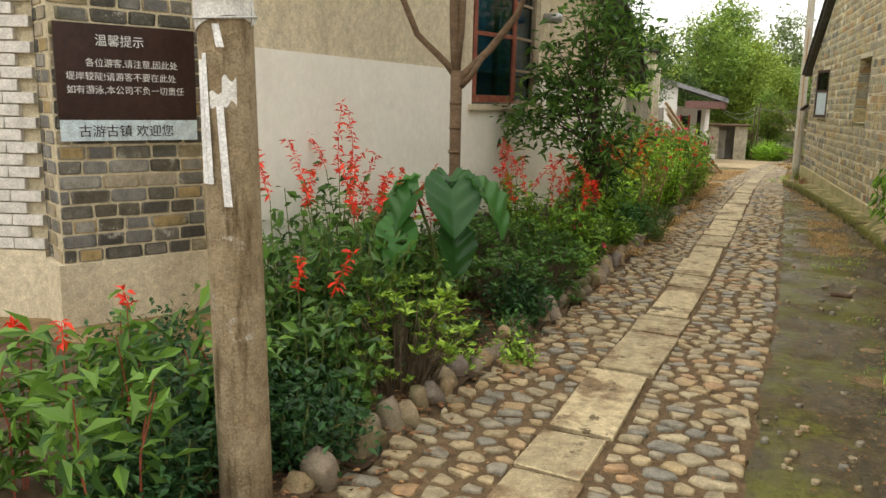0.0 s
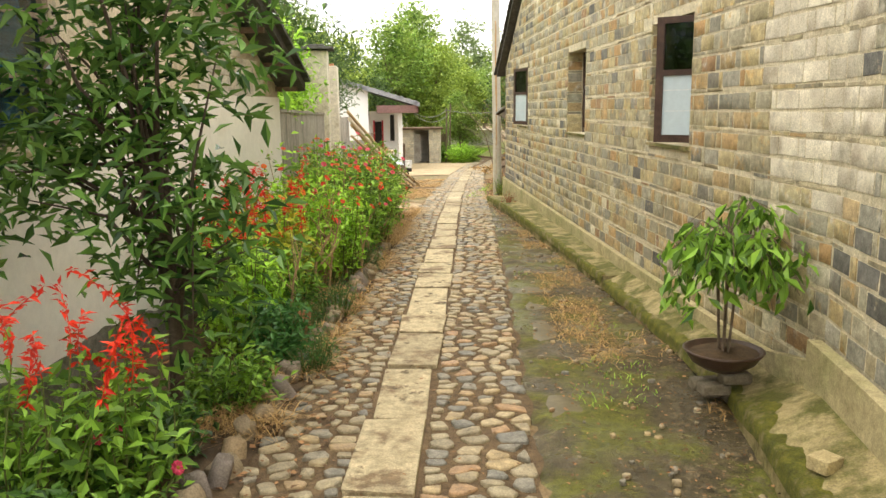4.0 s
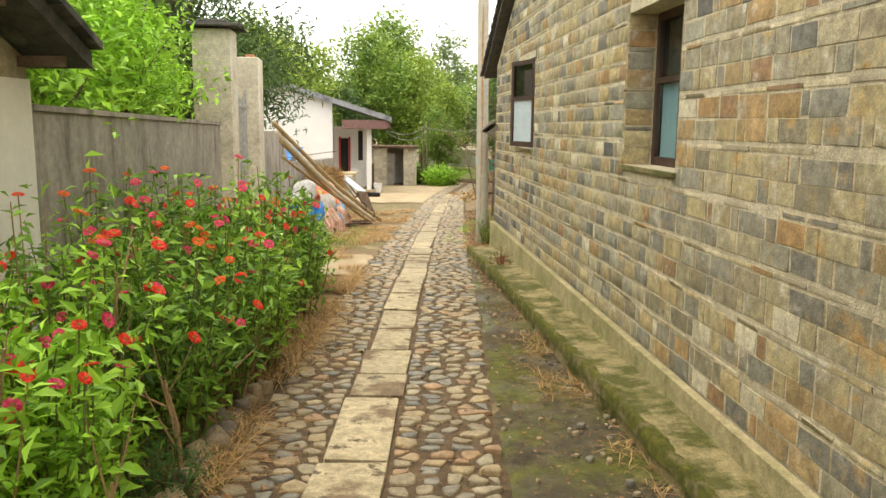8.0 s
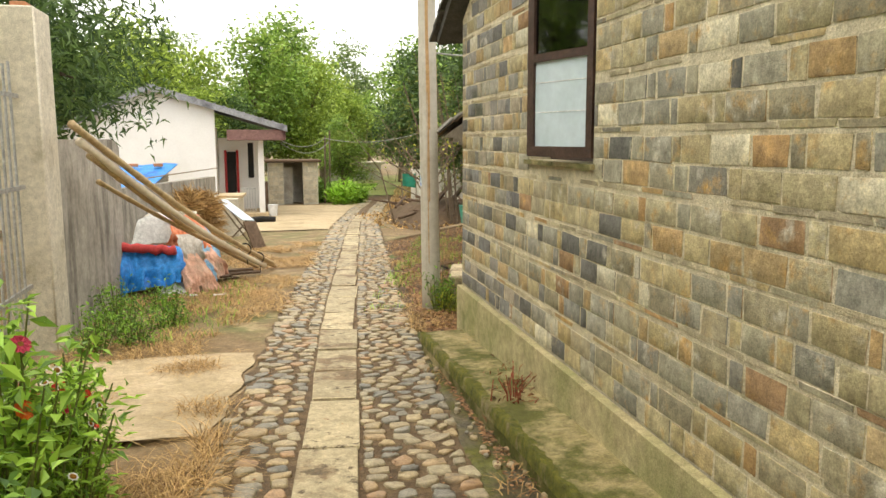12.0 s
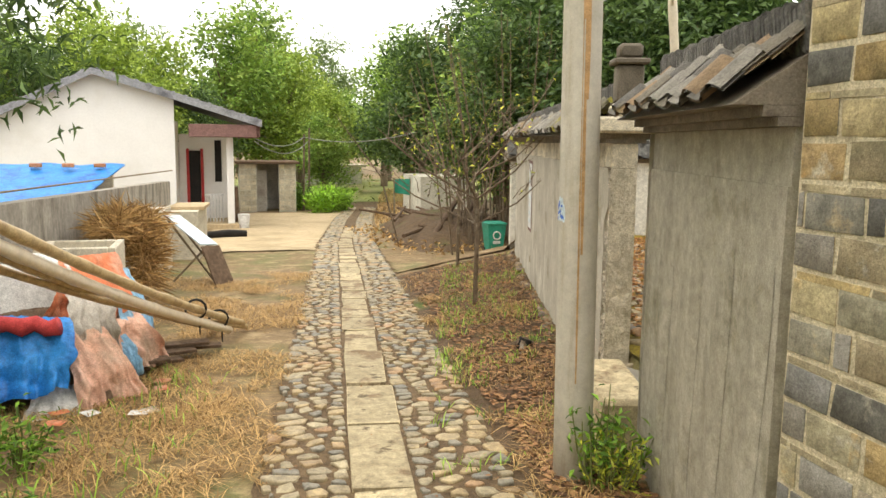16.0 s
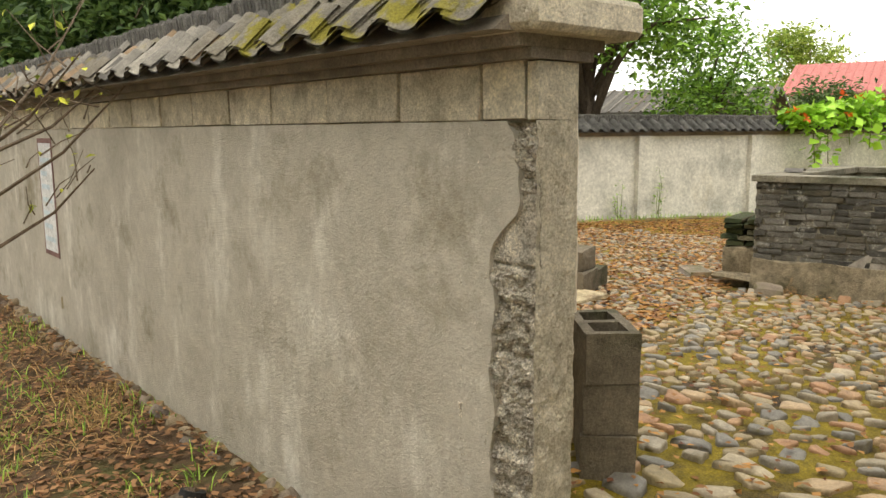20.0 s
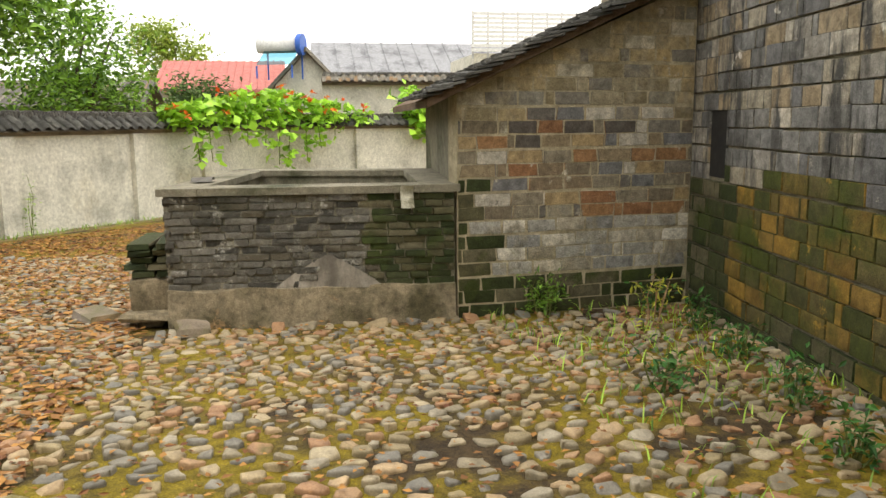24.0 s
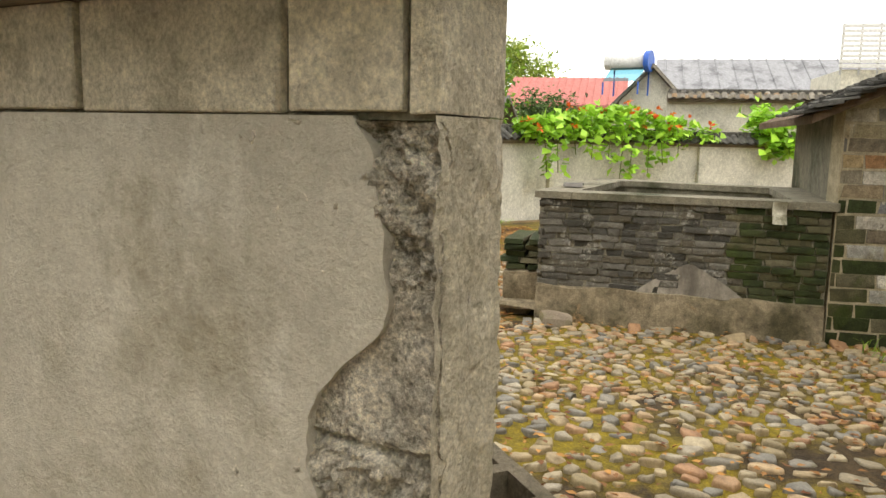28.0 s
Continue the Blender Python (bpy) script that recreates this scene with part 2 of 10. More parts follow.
M = dict(
    soil=mat("soil", (0.06, 0.038, 0.02), (0.12, 0.078, 0.043), 7, (0.17, 0.115, 0.06), 1.7, (0.5, 0.7), bump=0.8, bump_scale=35),
    ground=mat("packed_earth", (0.18, 0.115, 0.055), (0.30, 0.21, 0.11), 4, (0.14, 0.16, 0.05), 0.6, (0.5, 0.7), bump=0.6, bump_scale=25,
               second=((0.44, 0.33, 0.18), 2.1, (0.52, 0.7))),
    mud=mat("wet_mossy_mud", (0.065, 0.05, 0.025), (0.14, 0.108, 0.05), 6, (0.14, 0.14, 0.022), 1.7, (0.46, 0.58), bump=0.9, bump_scale=28, gloss_wet=1.3, second=((0.22, 0.17, 0.10), 5.0, (0.58, 0.7)), grain=0.35, blotch=0.3),
    water=mat("muddy_puddle", (0.12, 0.10, 0.05), (0.16, 0.13, 0.07), 2, rough=0.42, bump=0.0, grain=0.0),
    lane_soil=mat("lane_soil", (0.10, 0.064, 0.033), (0.21, 0.14, 0.073), 8, (0.16, 0.105, 0.055), 2.2, (0.5, 0.7), bump=0.9, bump_scale=40, grain=0.3),
    # court soil, its colour also darkened to deepen the shade between cobbles
    court_soil=mat("mossy_court_soil", (0.045, 0.03, 0.014), (0.115, 0.076, 0.034), 6, (0.25, 0.185, 0.014), 1.5, (0.40, 0.54), bump=1.0, bump_scale=30, grain=0.35, blotch=0.3),
    litter_soil=mat("leaf_litter_soil", (0.08, 0.048, 0.024), (0.155, 0.10, 0.052), 9, (0.10, 0.13, 0.03), 0.9, (0.55, 0.72), bump=0.9, bump_scale=30),
    patio=mat("patio_concrete", (0.46, 0.35, 0.2), (0.6, 0.47, 0.3), 3, (0.36, 0.28, 0.16), 0.7, (0.5, 0.7), bump=0.2),
    grass_ground=mat("far_grass", (0.16, 0.2, 0.05), (0.28, 0.3, 0.09), 3, (0.4, 0.3, 0.15), 0.5, (0.5, 0.7), bump=0.7, bump_scale=12),
    slab=mat("stone_slab", (0.40, 0.335, 0.23), (0.57, 0.495, 0.355), 5, (0.24, 0.165, 0.09), 2.2, (0.52, 0.60), bump=0.6, bump_scale=45, shade=0.2, rough=0.7, second=((0.15, 0.11, 0.06), 5.0, (0.58, 0.63)), warm=0.86, blotch=0.24),
    cobble=mat("river_cobble", (0.34, 0.29, 0.22), (0.44, 0.38, 0.29), 12, (0.24, 0.185, 0.115), 6.0, (0.58, 0.72), bump=0.3, bump_scale=50, rough=0.55, blotch=0.26, grain=0.2,
               palette=[(0.386, 0.319, 0.227), (0.302, 0.265, 0.206), (0.269, 0.252, 0.227), (0.437, 0.361, 0.252), (0.386, 0.281, 0.181), (0.344, 0.298, 0.227), (0.210, 0.206, 0.202), (0.420, 0.370, 0.281), (0.328, 0.277, 0.202), (0.386, 0.244, 0.151), (0.244, 0.239, 0.231), (0.361, 0.319, 0.244), (0.420, 0.328, 0.210), (0.185, 0.189, 0.197)], warm=0.82),
    court_cobble=mat("court_cobble", (0.34, 0.28, 0.2), (0.44, 0.37, 0.27), 12, (0.17, 0.14, 0.04), 4.2, (0.6, 0.72), bump=0.25, bump_scale=60, rough=0.6, grain=0.14,
                     palette=[(0.360, 0.284, 0.180), (0.400, 0.328, 0.216), (0.216, 0.208, 0.192), (0.400, 0.248, 0.144), (0.280, 0.248, 0.188), (0.176, 0.176, 0.172), (0.424, 0.364, 0.264), (0.368, 0.200, 0.112), (0.272, 0.224, 0.140), (0.440, 0.320, 0.200), (0.248, 0.216, 0.160), (0.352, 0.320, 0.264), (0.304, 0.248, 0.144)], warm=0.9),
    edging=mat("edging_stone", (0.26, 0.2, 0.13), (0.4, 0.32, 0.22), 9, (0.12, 0.12, 0.05), 2, (0.5, 0.65), bump=0.5,
               palette=[(0.34, 0.26, 0.16), (0.24, 0.2, 0.17), (0.42, 0.3, 0.17), (0.3, 0.24, 0.18)]),
    mortar=mat("lime_mortar", (0.55, 0.485, 0.35), (0.70, 0.63, 0.475), 11, (0.40, 0.335, 0.215), 3.2, (0.56, 0.72), bump=0.8, bump_scale=40, warm=0.92),
    brick=mat("grey_tan_brick", (0.33, 0.29, 0.2), (0.42, 0.37, 0.26), 13, (0.58, 0.53, 0.41), 5.5, (0.58, 0.70), bump=0.5, bump_scale=45, rough=0.85, grain=0.2, blotch=0.26,
              palette=[(0.27, 0.25, 0.2), (0.42, 0.26, 0.13), (0.46, 0.42, 0.32), (0.465, 0.396, 0.248), (0.327, 0.322, 0.287), (0.426, 0.382, 0.263), (0.248, 0.253, 0.248), (0.495, 0.396, 0.232), (0.376, 0.356, 0.287), (0.416, 0.307, 0.178), (0.455, 0.406, 0.283), (0.287, 0.283, 0.263), (0.495, 0.426, 0.277),
                       (0.356, 0.337, 0.287), (0.465, 0.317, 0.168), (0.406, 0.372, 0.267), (0.208, 0.208, 0.208), (0.475, 0.406, 0.257), (0.327, 0.198, 0.119), (0.386, 0.372, 0.317), (0.693, 0.659, 0.564), (0.436, 0.376, 0.248), (0.317, 0.287, 0.218), (0.515, 0.436, 0.277), (0.297, 0.297, 0.283)],
              second=((0.5, 0.3, 0.1), 6.5, (0.55, 0.70)), warm=0.82),
    grey_brick=mat("blue_grey_brick", (0.26, 0.255, 0.23), (0.36, 0.35, 0.31), 11, (0.50, 0.46, 0.36), 5.0, (0.6, 0.7), bump=0.35, bump_scale=45, grain=0.2, blotch=0.26,
                   palette=[(0.11, 0.112, 0.12), (0.56, 0.53, 0.45), (0.14, 0.14, 0.145), (0.321, 0.316, 0.292), (0.233, 0.233, 0.228), (0.389, 0.375, 0.321), (0.282, 0.278, 0.258), (0.418, 0.369, 0.272), (0.194, 0.194, 0.194), (0.360, 0.350, 0.316), (0.437, 0.408, 0.330), (0.301, 0.292, 0.262), (0.467, 0.350, 0.204)],
                   second=((0.40, 0.30, 0.16), 4.0, (0.6, 0.72)), warm=0.84),
    limed_brick=mat("lime_smeared_brick", (0.55, 0.5, 0.4), (0.74, 0.69, 0.58), 6, (0.42, 0.36, 0.26), 4.0, (0.5, 0.62), bump=0.35, bump_scale=40, shade=0.14, warm=0.92),
    yellow_brick=mat("yellow_brick", (0.46, 0.36, 0.17), (0.58, 0.47, 0.25), 14, (0.3, 0.24, 0.12), 9, (0.55, 0.68), bump=0.5),
    thin_brick=mat("pale_thin_brick", (0.40, 0.345, 0.24), (0.53, 0.47, 0.345), 12, (0.3, 0.25, 0.16), 5, (0.5, 0.66), bump=0.6, shade=0.3, warm=0.88),
    dark_brick=mat("blackened_brick", (0.12, 0.1, 0.07), (0.2, 0.17, 0.12), 12, (0.07, 0.075, 0.03), 0.9, (0.54, 0.7), bump=0.5,
                   palette=[(0.31, 0.285, 0.24), (0.2, 0.195, 0.18), (0.38, 0.31, 0.19), (0.25, 0.245, 0.225), (0.46, 0.33, 0.15), (0.16, 0.158, 0.152), (0.46, 0.39, 0.28), (0.35, 0.33, 0.285)],
                   second=((0.5, 0.46, 0.38), 3.6, (0.62, 0.7))),
    moss_brick=mat("moss_covered_brick", (0.12, 0.105, 0.03), (0.24, 0.19, 0.05), 8, (0.075, 0.095, 0.016), 1.1, (0.48, 0.62), bump=0.7,
                   palette=[(0.17, 0.125, 0.035), (0.085, 0.078, 0.03), (0.36, 0.21, 0.04), (0.07, 0.07, 0.028), (0.27, 0.165, 0.04), (0.12, 0.1, 0.04), (0.22, 0.13, 0.03), (0.055, 0.07, 0.018)], second=((0.46, 0.28, 0.05), 6.0, (0.62, 0.7))),
    green_brick=mat("green_slimed_brick", (0.05, 0.052, 0.024), (0.10, 0.098, 0.045), 8, (0.055, 0.075, 0.016), 2.4, (0.52, 0.64), bump=0.7,
                    palette=[(0.06, 0.07, 0.026), (0.035, 0.05, 0.014), (0.11, 0.1, 0.05), (0.03, 0.045, 0.012), (0.17, 0.15, 0.09)]),
    pale_brick=mat("pale_worn_brick", (0.5, 0.45, 0.34), (0.66, 0.6, 0.48), 10, (0.34, 0.31, 0.24), 5.0, (0.52, 0.62), bump=0.7, blotch=0.26,
                   palette=[(0.62, 0.57, 0.46), (0.36, 0.35, 0.31), (0.74, 0.69, 0.58), (0.27, 0.275, 0.27), (0.50, 0.44, 0.33), (0.42, 0.40, 0.35), (0.66, 0.62, 0.52), (0.3, 0.26, 0.18)], second=((0.3, 0.29, 0.2), 3.4, (0.6, 0.7))),
    ember_brick=mat("burnt_orange_brick", (0.3, 0.2, 0.11), (0.4, 0.28, 0.16), 10, (0.6, 0.54, 0.42), 6.0, (0.62, 0.68), bump=0.7, blotch=0.26,
                    palette=[(0.34, 0.27, 0.17), (0.15, 0.148, 0.14), (0.38, 0.20, 0.09), (0.24, 0.23, 0.2), (0.46, 0.34, 0.18), (0.09, 0.088, 0.085), (0.34, 0.16, 0.075), (0.30, 0.27, 0.2), (0.2, 0.215, 0.23), (0.26, 0.2, 0.13), (0.6, 0.56, 0.47), (0.20, 0.17, 0.12)], second=((0.08, 0.078, 0.07), 5.5, (0.64, 0.69))),
    ochre_brick=mat("ochre_stained_brick", (0.46, 0.36, 0.2), (0.58, 0.47, 0.29), 6, (0.36, 0.31, 0.22), 3.5, (0.5, 0.64), bump=0.6, blotch=0.24,
                    palette=[(0.50, 0.39, 0.22), (0.36, 0.31, 0.21), (0.56, 0.44, 0.25), (0.28, 0.27, 0.23), (0.66, 0.6, 0.47), (0.46, 0.34, 0.17), (0.3, 0.25, 0.15), (0.22, 0.21, 0.19)], second=((0.62, 0.57, 0.46), 6, (0.62, 0.68))),
    streaked_brick=mat("black_streaked_brick", (0.2, 0.19, 0.165), (0.32, 0.3, 0.26), 10, (0.10, 0.098, 0.09), 2.4, (0.5, 0.62), bump=0.6, blotch=0.26, stain_stretch=(2.5, 2.5, 0.6),
                       palette=[(0.36, 0.335, 0.29), (0.22, 0.22, 0.21), (0.44, 0.39, 0.29), (0.17, 0.17, 0.17), (0.52, 0.47, 0.38), (0.28, 0.275, 0.26), (0.40, 0.31, 0.19)], second=((0.66, 0.62, 0.54), 4.6, (0.62, 0.67))),
    ochre_mortar=mat("ochre_mortar", (0.40, 0.335, 0.21), (0.56, 0.48, 0.33), 9, (0.3, 0.26, 0.17), 1.6, (0.5, 0.66), bump=0.6),
    tank_brick=mat("grey_slate_brick", (0.15, 0.145, 0.125), (0.25, 0.235, 0.205), 14, (0.055, 0.055, 0.035), 1.3, (0.54, 0.7), bump=0.9, bump_scale=40,
                   palette=[(0.14, 0.13, 0.105), (0.09, 0.084, 0.068), (0.19, 0.175, 0.14), (0.06, 0.056, 0.045), (0.13, 0.112, 0.075), (0.22, 0.205, 0.17)],
                   second=((0.46, 0.44, 0.38), 7.0, (0.57, 0.66))),
    dark_mortar=mat("dirty_mortar", (0.2, 0.18, 0.13), (0.32, 0.29, 0.21), 10, (0.06, 0.065, 0.03), 1.1, (0.5, 0.65), bump=0.7),
    tank_base=mat("stained_tank_base", (0.22, 0.18, 0.115), (0.38, 0.31, 0.2), 5, (0.11, 0.095, 0.05), 2.2, (0.48, 0.64), bump=0.6, second=((0.46, 0.3, 0.15), 3.3, (0.62, 0.7)), blotch=0.3),
    pale_block=mat("pale_concrete_block", (0.58, 0.53, 0.43), (0.72, 0.665, 0.55), 7, (0.45, 0.41, 0.33), 2.5, (0.52, 0.7), bump=0.5, shade=0.12),
    plinth=mat("cement_plinth", (0.38, 0.33, 0.2), (0.5, 0.44, 0.28), 4, (0.28, 0.27, 0.11), 1.2, (0.45, 0.65), bump=0.3, second=((0.18, 0.19, 0.06), 2.3, (0.6, 0.72)), warm=0.86),
    ledge=mat("mossy_ledge", (0.29, 0.24, 0.125), (0.45, 0.385, 0.235), 7, (0.2, 0.17, 0.06), 3.1, (0.48, 0.64), bump=0.6, second=((0.11, 0.11, 0.024), 2.6, (0.43, 0.56)), warm=0.84),
    cement=mat("grey_cement_render", (0.433, 0.392, 0.310), (0.585, 0.538, 0.439), 2.6, (0.749, 0.708, 0.608), 2.2, (0.53, 0.70), bump=0.55, bump_scale=60,
               second=((0.27, 0.23, 0.15), 1.9, (0.54, 0.72)), stain_stretch=(1.4, 1.4, 0.6), grain=0.07, blotch=0.08),
    moss=mat("moss_cushion", (0.07, 0.082, 0.012), (0.22, 0.205, 0.026), 14, (0.30, 0.24, 0.12), 5, (0.52, 0.64), bump=1.0, bump_scale=90),
    block=mat("concrete_block", (0.621, 0.546, 0.402), (0.782, 0.701, 0.540), 8, (0.414, 0.356, 0.253), 3.5, (0.54, 0.7), bump=0.8, bump_scale=60, shade=0.16),
    raw_block=mat("broken_concrete", (0.605, 0.529, 0.405), (0.842, 0.767, 0.626), 22, (0.302, 0.248, 0.162), 9, (0.58, 0.7), bump=1.0, bump_scale=80, grain=0.4, blotch=0.3),
    stub_cement=mat("damp_stub_render", (0.33, 0.30, 0.225), (0.48, 0.44, 0.345), 3.6, (0.5, 0.46, 0.36), 2.6, (0.55, 0.70), bump=0.5, bump_scale=60,
                    second=((0.2, 0.18, 0.1), 1.9, (0.54, 0.72)), stretch=(1.6, 1.6, 0.4), stain_stretch=(2.5, 2.5, 0.4), grain=0.14),
    sky_tarp=mat("pale_blue_sheet", (0.2, 0.42, 0.62), (0.35, 0.56, 0.72), 4, (0.5, 0.5, 0.46), 3, (0.55, 0.7), bump=0.4, bump_scale=16),
    dark_block=mat("damp_concrete_block", (0.15, 0.125, 0.085), (0.26, 0.215, 0.15), 9, (0.06, 0.06, 0.025), 2.2, (0.5, 0.66), bump=0.7),
    whitewash=mat("whitewash", (0.80, 0.765, 0.68), (0.88, 0.845, 0.76), 2.2, (0.72, 0.67, 0.56), 0.9, (0.55, 0.8), bump=0.1, second=((0.5, 0.45, 0.34), 1.4, (0.64, 0.8)), grain=0.03, blotch=0.04),
    damp=mat("damp_plaster", (0.16, 0.15, 0.12), (0.3, 0.28, 0.23), 4, (0.1, 0.105, 0.05), 2.2, (0.46, 0.62), bump=0.3),
    cream=mat("cream_render", (0.62, 0.53, 0.37), (0.74, 0.65, 0.47), 2.5, (0.48, 0.4, 0.27), 1.0, (0.5, 0.7), bump=0.25, stain_stretch=(2, 2, 0.5)),
    court_white=mat("stained_white_wall", (0.60, 0.575, 0.475), (0.74, 0.71, 0.605), 2, (0.43, 0.415, 0.345), 1.3, (0.5, 0.68), bump=0.15, second=((0.52, 0.46, 0.32), 0.7, (0.55, 0.75))),
    house_white=mat("house_white_paint", (0.80, 0.79, 0.76), (0.86, 0.85, 0.82), 1.5, (0.72, 0.7, 0.64), 0.5, (0.55, 0.8), bump=0.05, grain=0.0, blotch=0.03),
    grey_wall=mat("streaked_grey_wall", (0.29, 0.26, 0.215), (0.46, 0.415, 0.345), 3, (0.17, 0.15, 0.12), 1.6, (0.46, 0.66), bump=0.3, stain_stretch=(2.6, 2.6, 0.6), grain=0.1),
    pillar=mat("pillar_render", (0.60, 0.54, 0.42), (0.74, 0.67, 0.53), 2.5, (0.4, 0.34, 0.23), 1.3, (0.52, 0.7), bump=0.25),
    pole=mat("pole_concrete", (0.47, 0.43, 0.345), (0.57, 0.53, 0.44), 3, (0.40, 0.345, 0.25), 1.6, (0.52, 0.72), grain=0.06, blotch=0.08, bump=0.12, stain_stretch=(6, 6, 0.6)),
    old_pole=mat("weathered_pole", (0.30, 0.22, 0.125), (0.47, 0.375, 0.24), 7, (0.15, 0.105, 0.05), 3.0, (0.5, 0.66), bump=0.9, stain_stretch=(5, 5, 0.8), second=((0.55, 0.5, 0.4), 6, (0.62, 0.68))),
    rust=mat("rust_streak", (0.44, 0.25, 0.1), (0.54, 0.34, 0.17), 9, bump=0.1),
    tile=mat("grey_roof_tile", (0.13, 0.12, 0.1), (0.24, 0.215, 0.18), 9, (0.24, 0.2, 0.07), 2.0, (0.6, 0.72), bump=0.5,
             palette=[(0.17, 0.155, 0.13), (0.26, 0.24, 0.2), (0.13, 0.12, 0.105), (0.36, 0.33, 0.27), (0.2, 0.175, 0.13), (0.3, 0.2, 0.11)]),
    moss_tile=mat("mossy_roof_tile", (0.16, 0.145, 0.11), (0.27, 0.24, 0.18), 9, (0.24, 0.21, 0.03), 7.0, (0.48, 0.56), bump=0.7),
    dark_tile=mat("dark_roof_tile", (0.06, 0.058, 0.052), (0.12, 0.115, 0.1), 9, (0.2, 0.19, 0.16), 3, (0.6, 0.75), bump=0.5, shade=0.4),
    cornice=mat("dark_cornice", (0.19, 0.155, 0.115), (0.30, 0.255, 0.195), 6, (0.08, 0.07, 0.05), 2, (0.5, 0.7), bump=0.4),
    ridge=mat("ridge_slates", (0.09, 0.085, 0.075), (0.17, 0.16, 0.14), 8, (0.22, 0.21, 0.18), 3, (0.58, 0.75), bump=0.5, shade=0.3),
    wood_dark=mat("brown_window_wood", (0.05, 0.028, 0.02), (0.085, 0.048, 0.034), 8, bump=0.2, rough=0.5),
    wood_red=mat("red_brown_frame", (0.2, 0.055, 0.035), (0.3, 0.1, 0.06), 8, (0.33, 0.2, 0.13), 4, (0.6, 0.75), bump=0.3, rough=0.6),
    wood_grey=mat("weathered_wood", (0.22, 0.17, 0.11), (0.36, 0.29, 0.2), 8, bump=0.4, stretch=(4, 4, 1)),
    timber=mat("dark_timber", (0.1, 0.06, 0.035), (0.18, 0.12, 0.075), 8, bump=0.5),
    bark=mat("bark", (0.14, 0.1, 0.065), (0.24, 0.18, 0.12), 12, (0.3, 0.26, 0.2), 4, (0.58, 0.7), bump=0.7, stretch=(3, 3, 1)),
    brown_bark=mat("smooth_brown_bark", (0.12, 0.075, 0.042), (0.2, 0.132, 0.078), 14, (0.26, 0.2, 0.14), 7, (0.58, 0.68), bump=0.5, stretch=(1, 1, 4)),
    dark_bark=mat("dark_bark", (0.06, 0.042, 0.028), (0.12, 0.09, 0.06), 10, bump=0.7, stretch=(3, 3, 1)),
    bamboo=mat("dry_bamboo", (0.44, 0.31, 0.15), (0.58, 0.44, 0.25), 7, (0.32, 0.21, 0.1), 3, (0.55, 0.72), bump=0.15, rough=0.45),
    pale_bamboo=mat("pale_bamboo", (0.70, 0.60, 0.45), (0.82, 0.73, 0.58), 6, (0.5, 0.38, 0.23), 5, (0.6, 0.75), bump=0.1, rough=0.4, grain=0.05, blotch=0.08),
    stem=mat("green_stem", (0.12, 0.15, 0.04), (0.2, 0.22, 0.07), 9, bump=0.1),
    red_stem=mat("red_stem", (0.26, 0.06, 0.035), (0.36, 0.11, 0.06), 9, bump=0.1),
    dry_stem=mat("dry_stem", (0.34, 0.22, 0.11), (0.46, 0.31, 0.17), 9, bump=0.2),
    straw=leaf_mat("dry_straw", (0.17, 0.09, 0.03), (0.58, 0.38, 0.16), 0.8, through=0.15),
    brown_leaf=leaf_mat("fallen_leaf", (0.07, 0.034, 0.016), (0.34, 0.18, 0.08), 0.75, through=0.1),
    dark_bit=leaf_mat("rotten_leaf", (0.03, 0.022, 0.012), (0.2, 0.14, 0.07), 0.7, through=0.05),
    court_leaf=leaf_mat("fallen_court_leaf", (0.13, 0.045, 0.022), (0.38, 0.19, 0.05), 0.75, through=0.1),
    leaf_deep=leaf_mat("deep_green_leaf", (0.012, 0.044, 0.016), (0.045, 0.125, 0.036), 0.45),
    leaf_dark=leaf_mat("dark_glossy_leaf", (0.016, 0.052, 0.012), (0.105, 0.215, 0.04), 0.3),
    leaf_camellia=leaf_mat("camellia_leaf", (0.021, 0.064, 0.016), (0.136, 0.264, 0.052), 0.25),
    leaf_mid=leaf_mat("green_leaf", (0.036, 0.098, 0.014), (0.248, 0.440, 0.055), 0.45),
    leaf_light=leaf_mat("light_green_leaf", (0.094, 0.204, 0.026), (0.391, 0.609, 0.086), 0.45),
    leaf_bright=leaf_mat("bright_leaf", (0.133, 0.296, 0.024), (0.406, 0.683, 0.073), 0.45),
    leaf_lime=leaf_mat("lime_shrub_leaf", (0.060, 0.132, 0.017), (0.300, 0.450, 0.053), 0.4),
    leaf_yellow=leaf_mat("yellowing_leaf", (0.202, 0.274, 0.036), (0.576, 0.576, 0.072), 0.5),
    leaf_cock=leaf_mat("red_stemmed_leaf", (0.03, 0.085, 0.014), (0.15, 0.29, 0.045), 0.4),
    leaf_clump=leaf_mat("dull_clump_leaf", (0.06, 0.085, 0.02), (0.22, 0.24, 0.05), 0.5),
    leaf_shrub=leaf_mat("rosette_shrub_leaf", (0.02, 0.06, 0.012), (0.105, 0.225, 0.04), 0.35),
    leaf_fern=leaf_mat("feathery_leaf", (0.028, 0.105, 0.025), (0.084, 0.224, 0.049), 0.5),
    taro=leaf_mat("taro_leaf", (0.02, 0.085, 0.02), (0.06, 0.19, 0.04), 0.3),
    crown_a=leaf_mat("woodland_leaf", (0.052, 0.116, 0.024), (0.275, 0.418, 0.077), 0.55, (0.340, 0.430, 0.090)),
    crown_b=leaf_mat("dark_crown_leaf", (0.027, 0.061, 0.019), (0.114, 0.186, 0.049), 0.5),
    crown_c=leaf_mat("yellow_green_crown", (0.119, 0.196, 0.031), (0.374, 0.476, 0.085), 0.55),
    # pale greyish greens paint distance haze into the farthest crowns
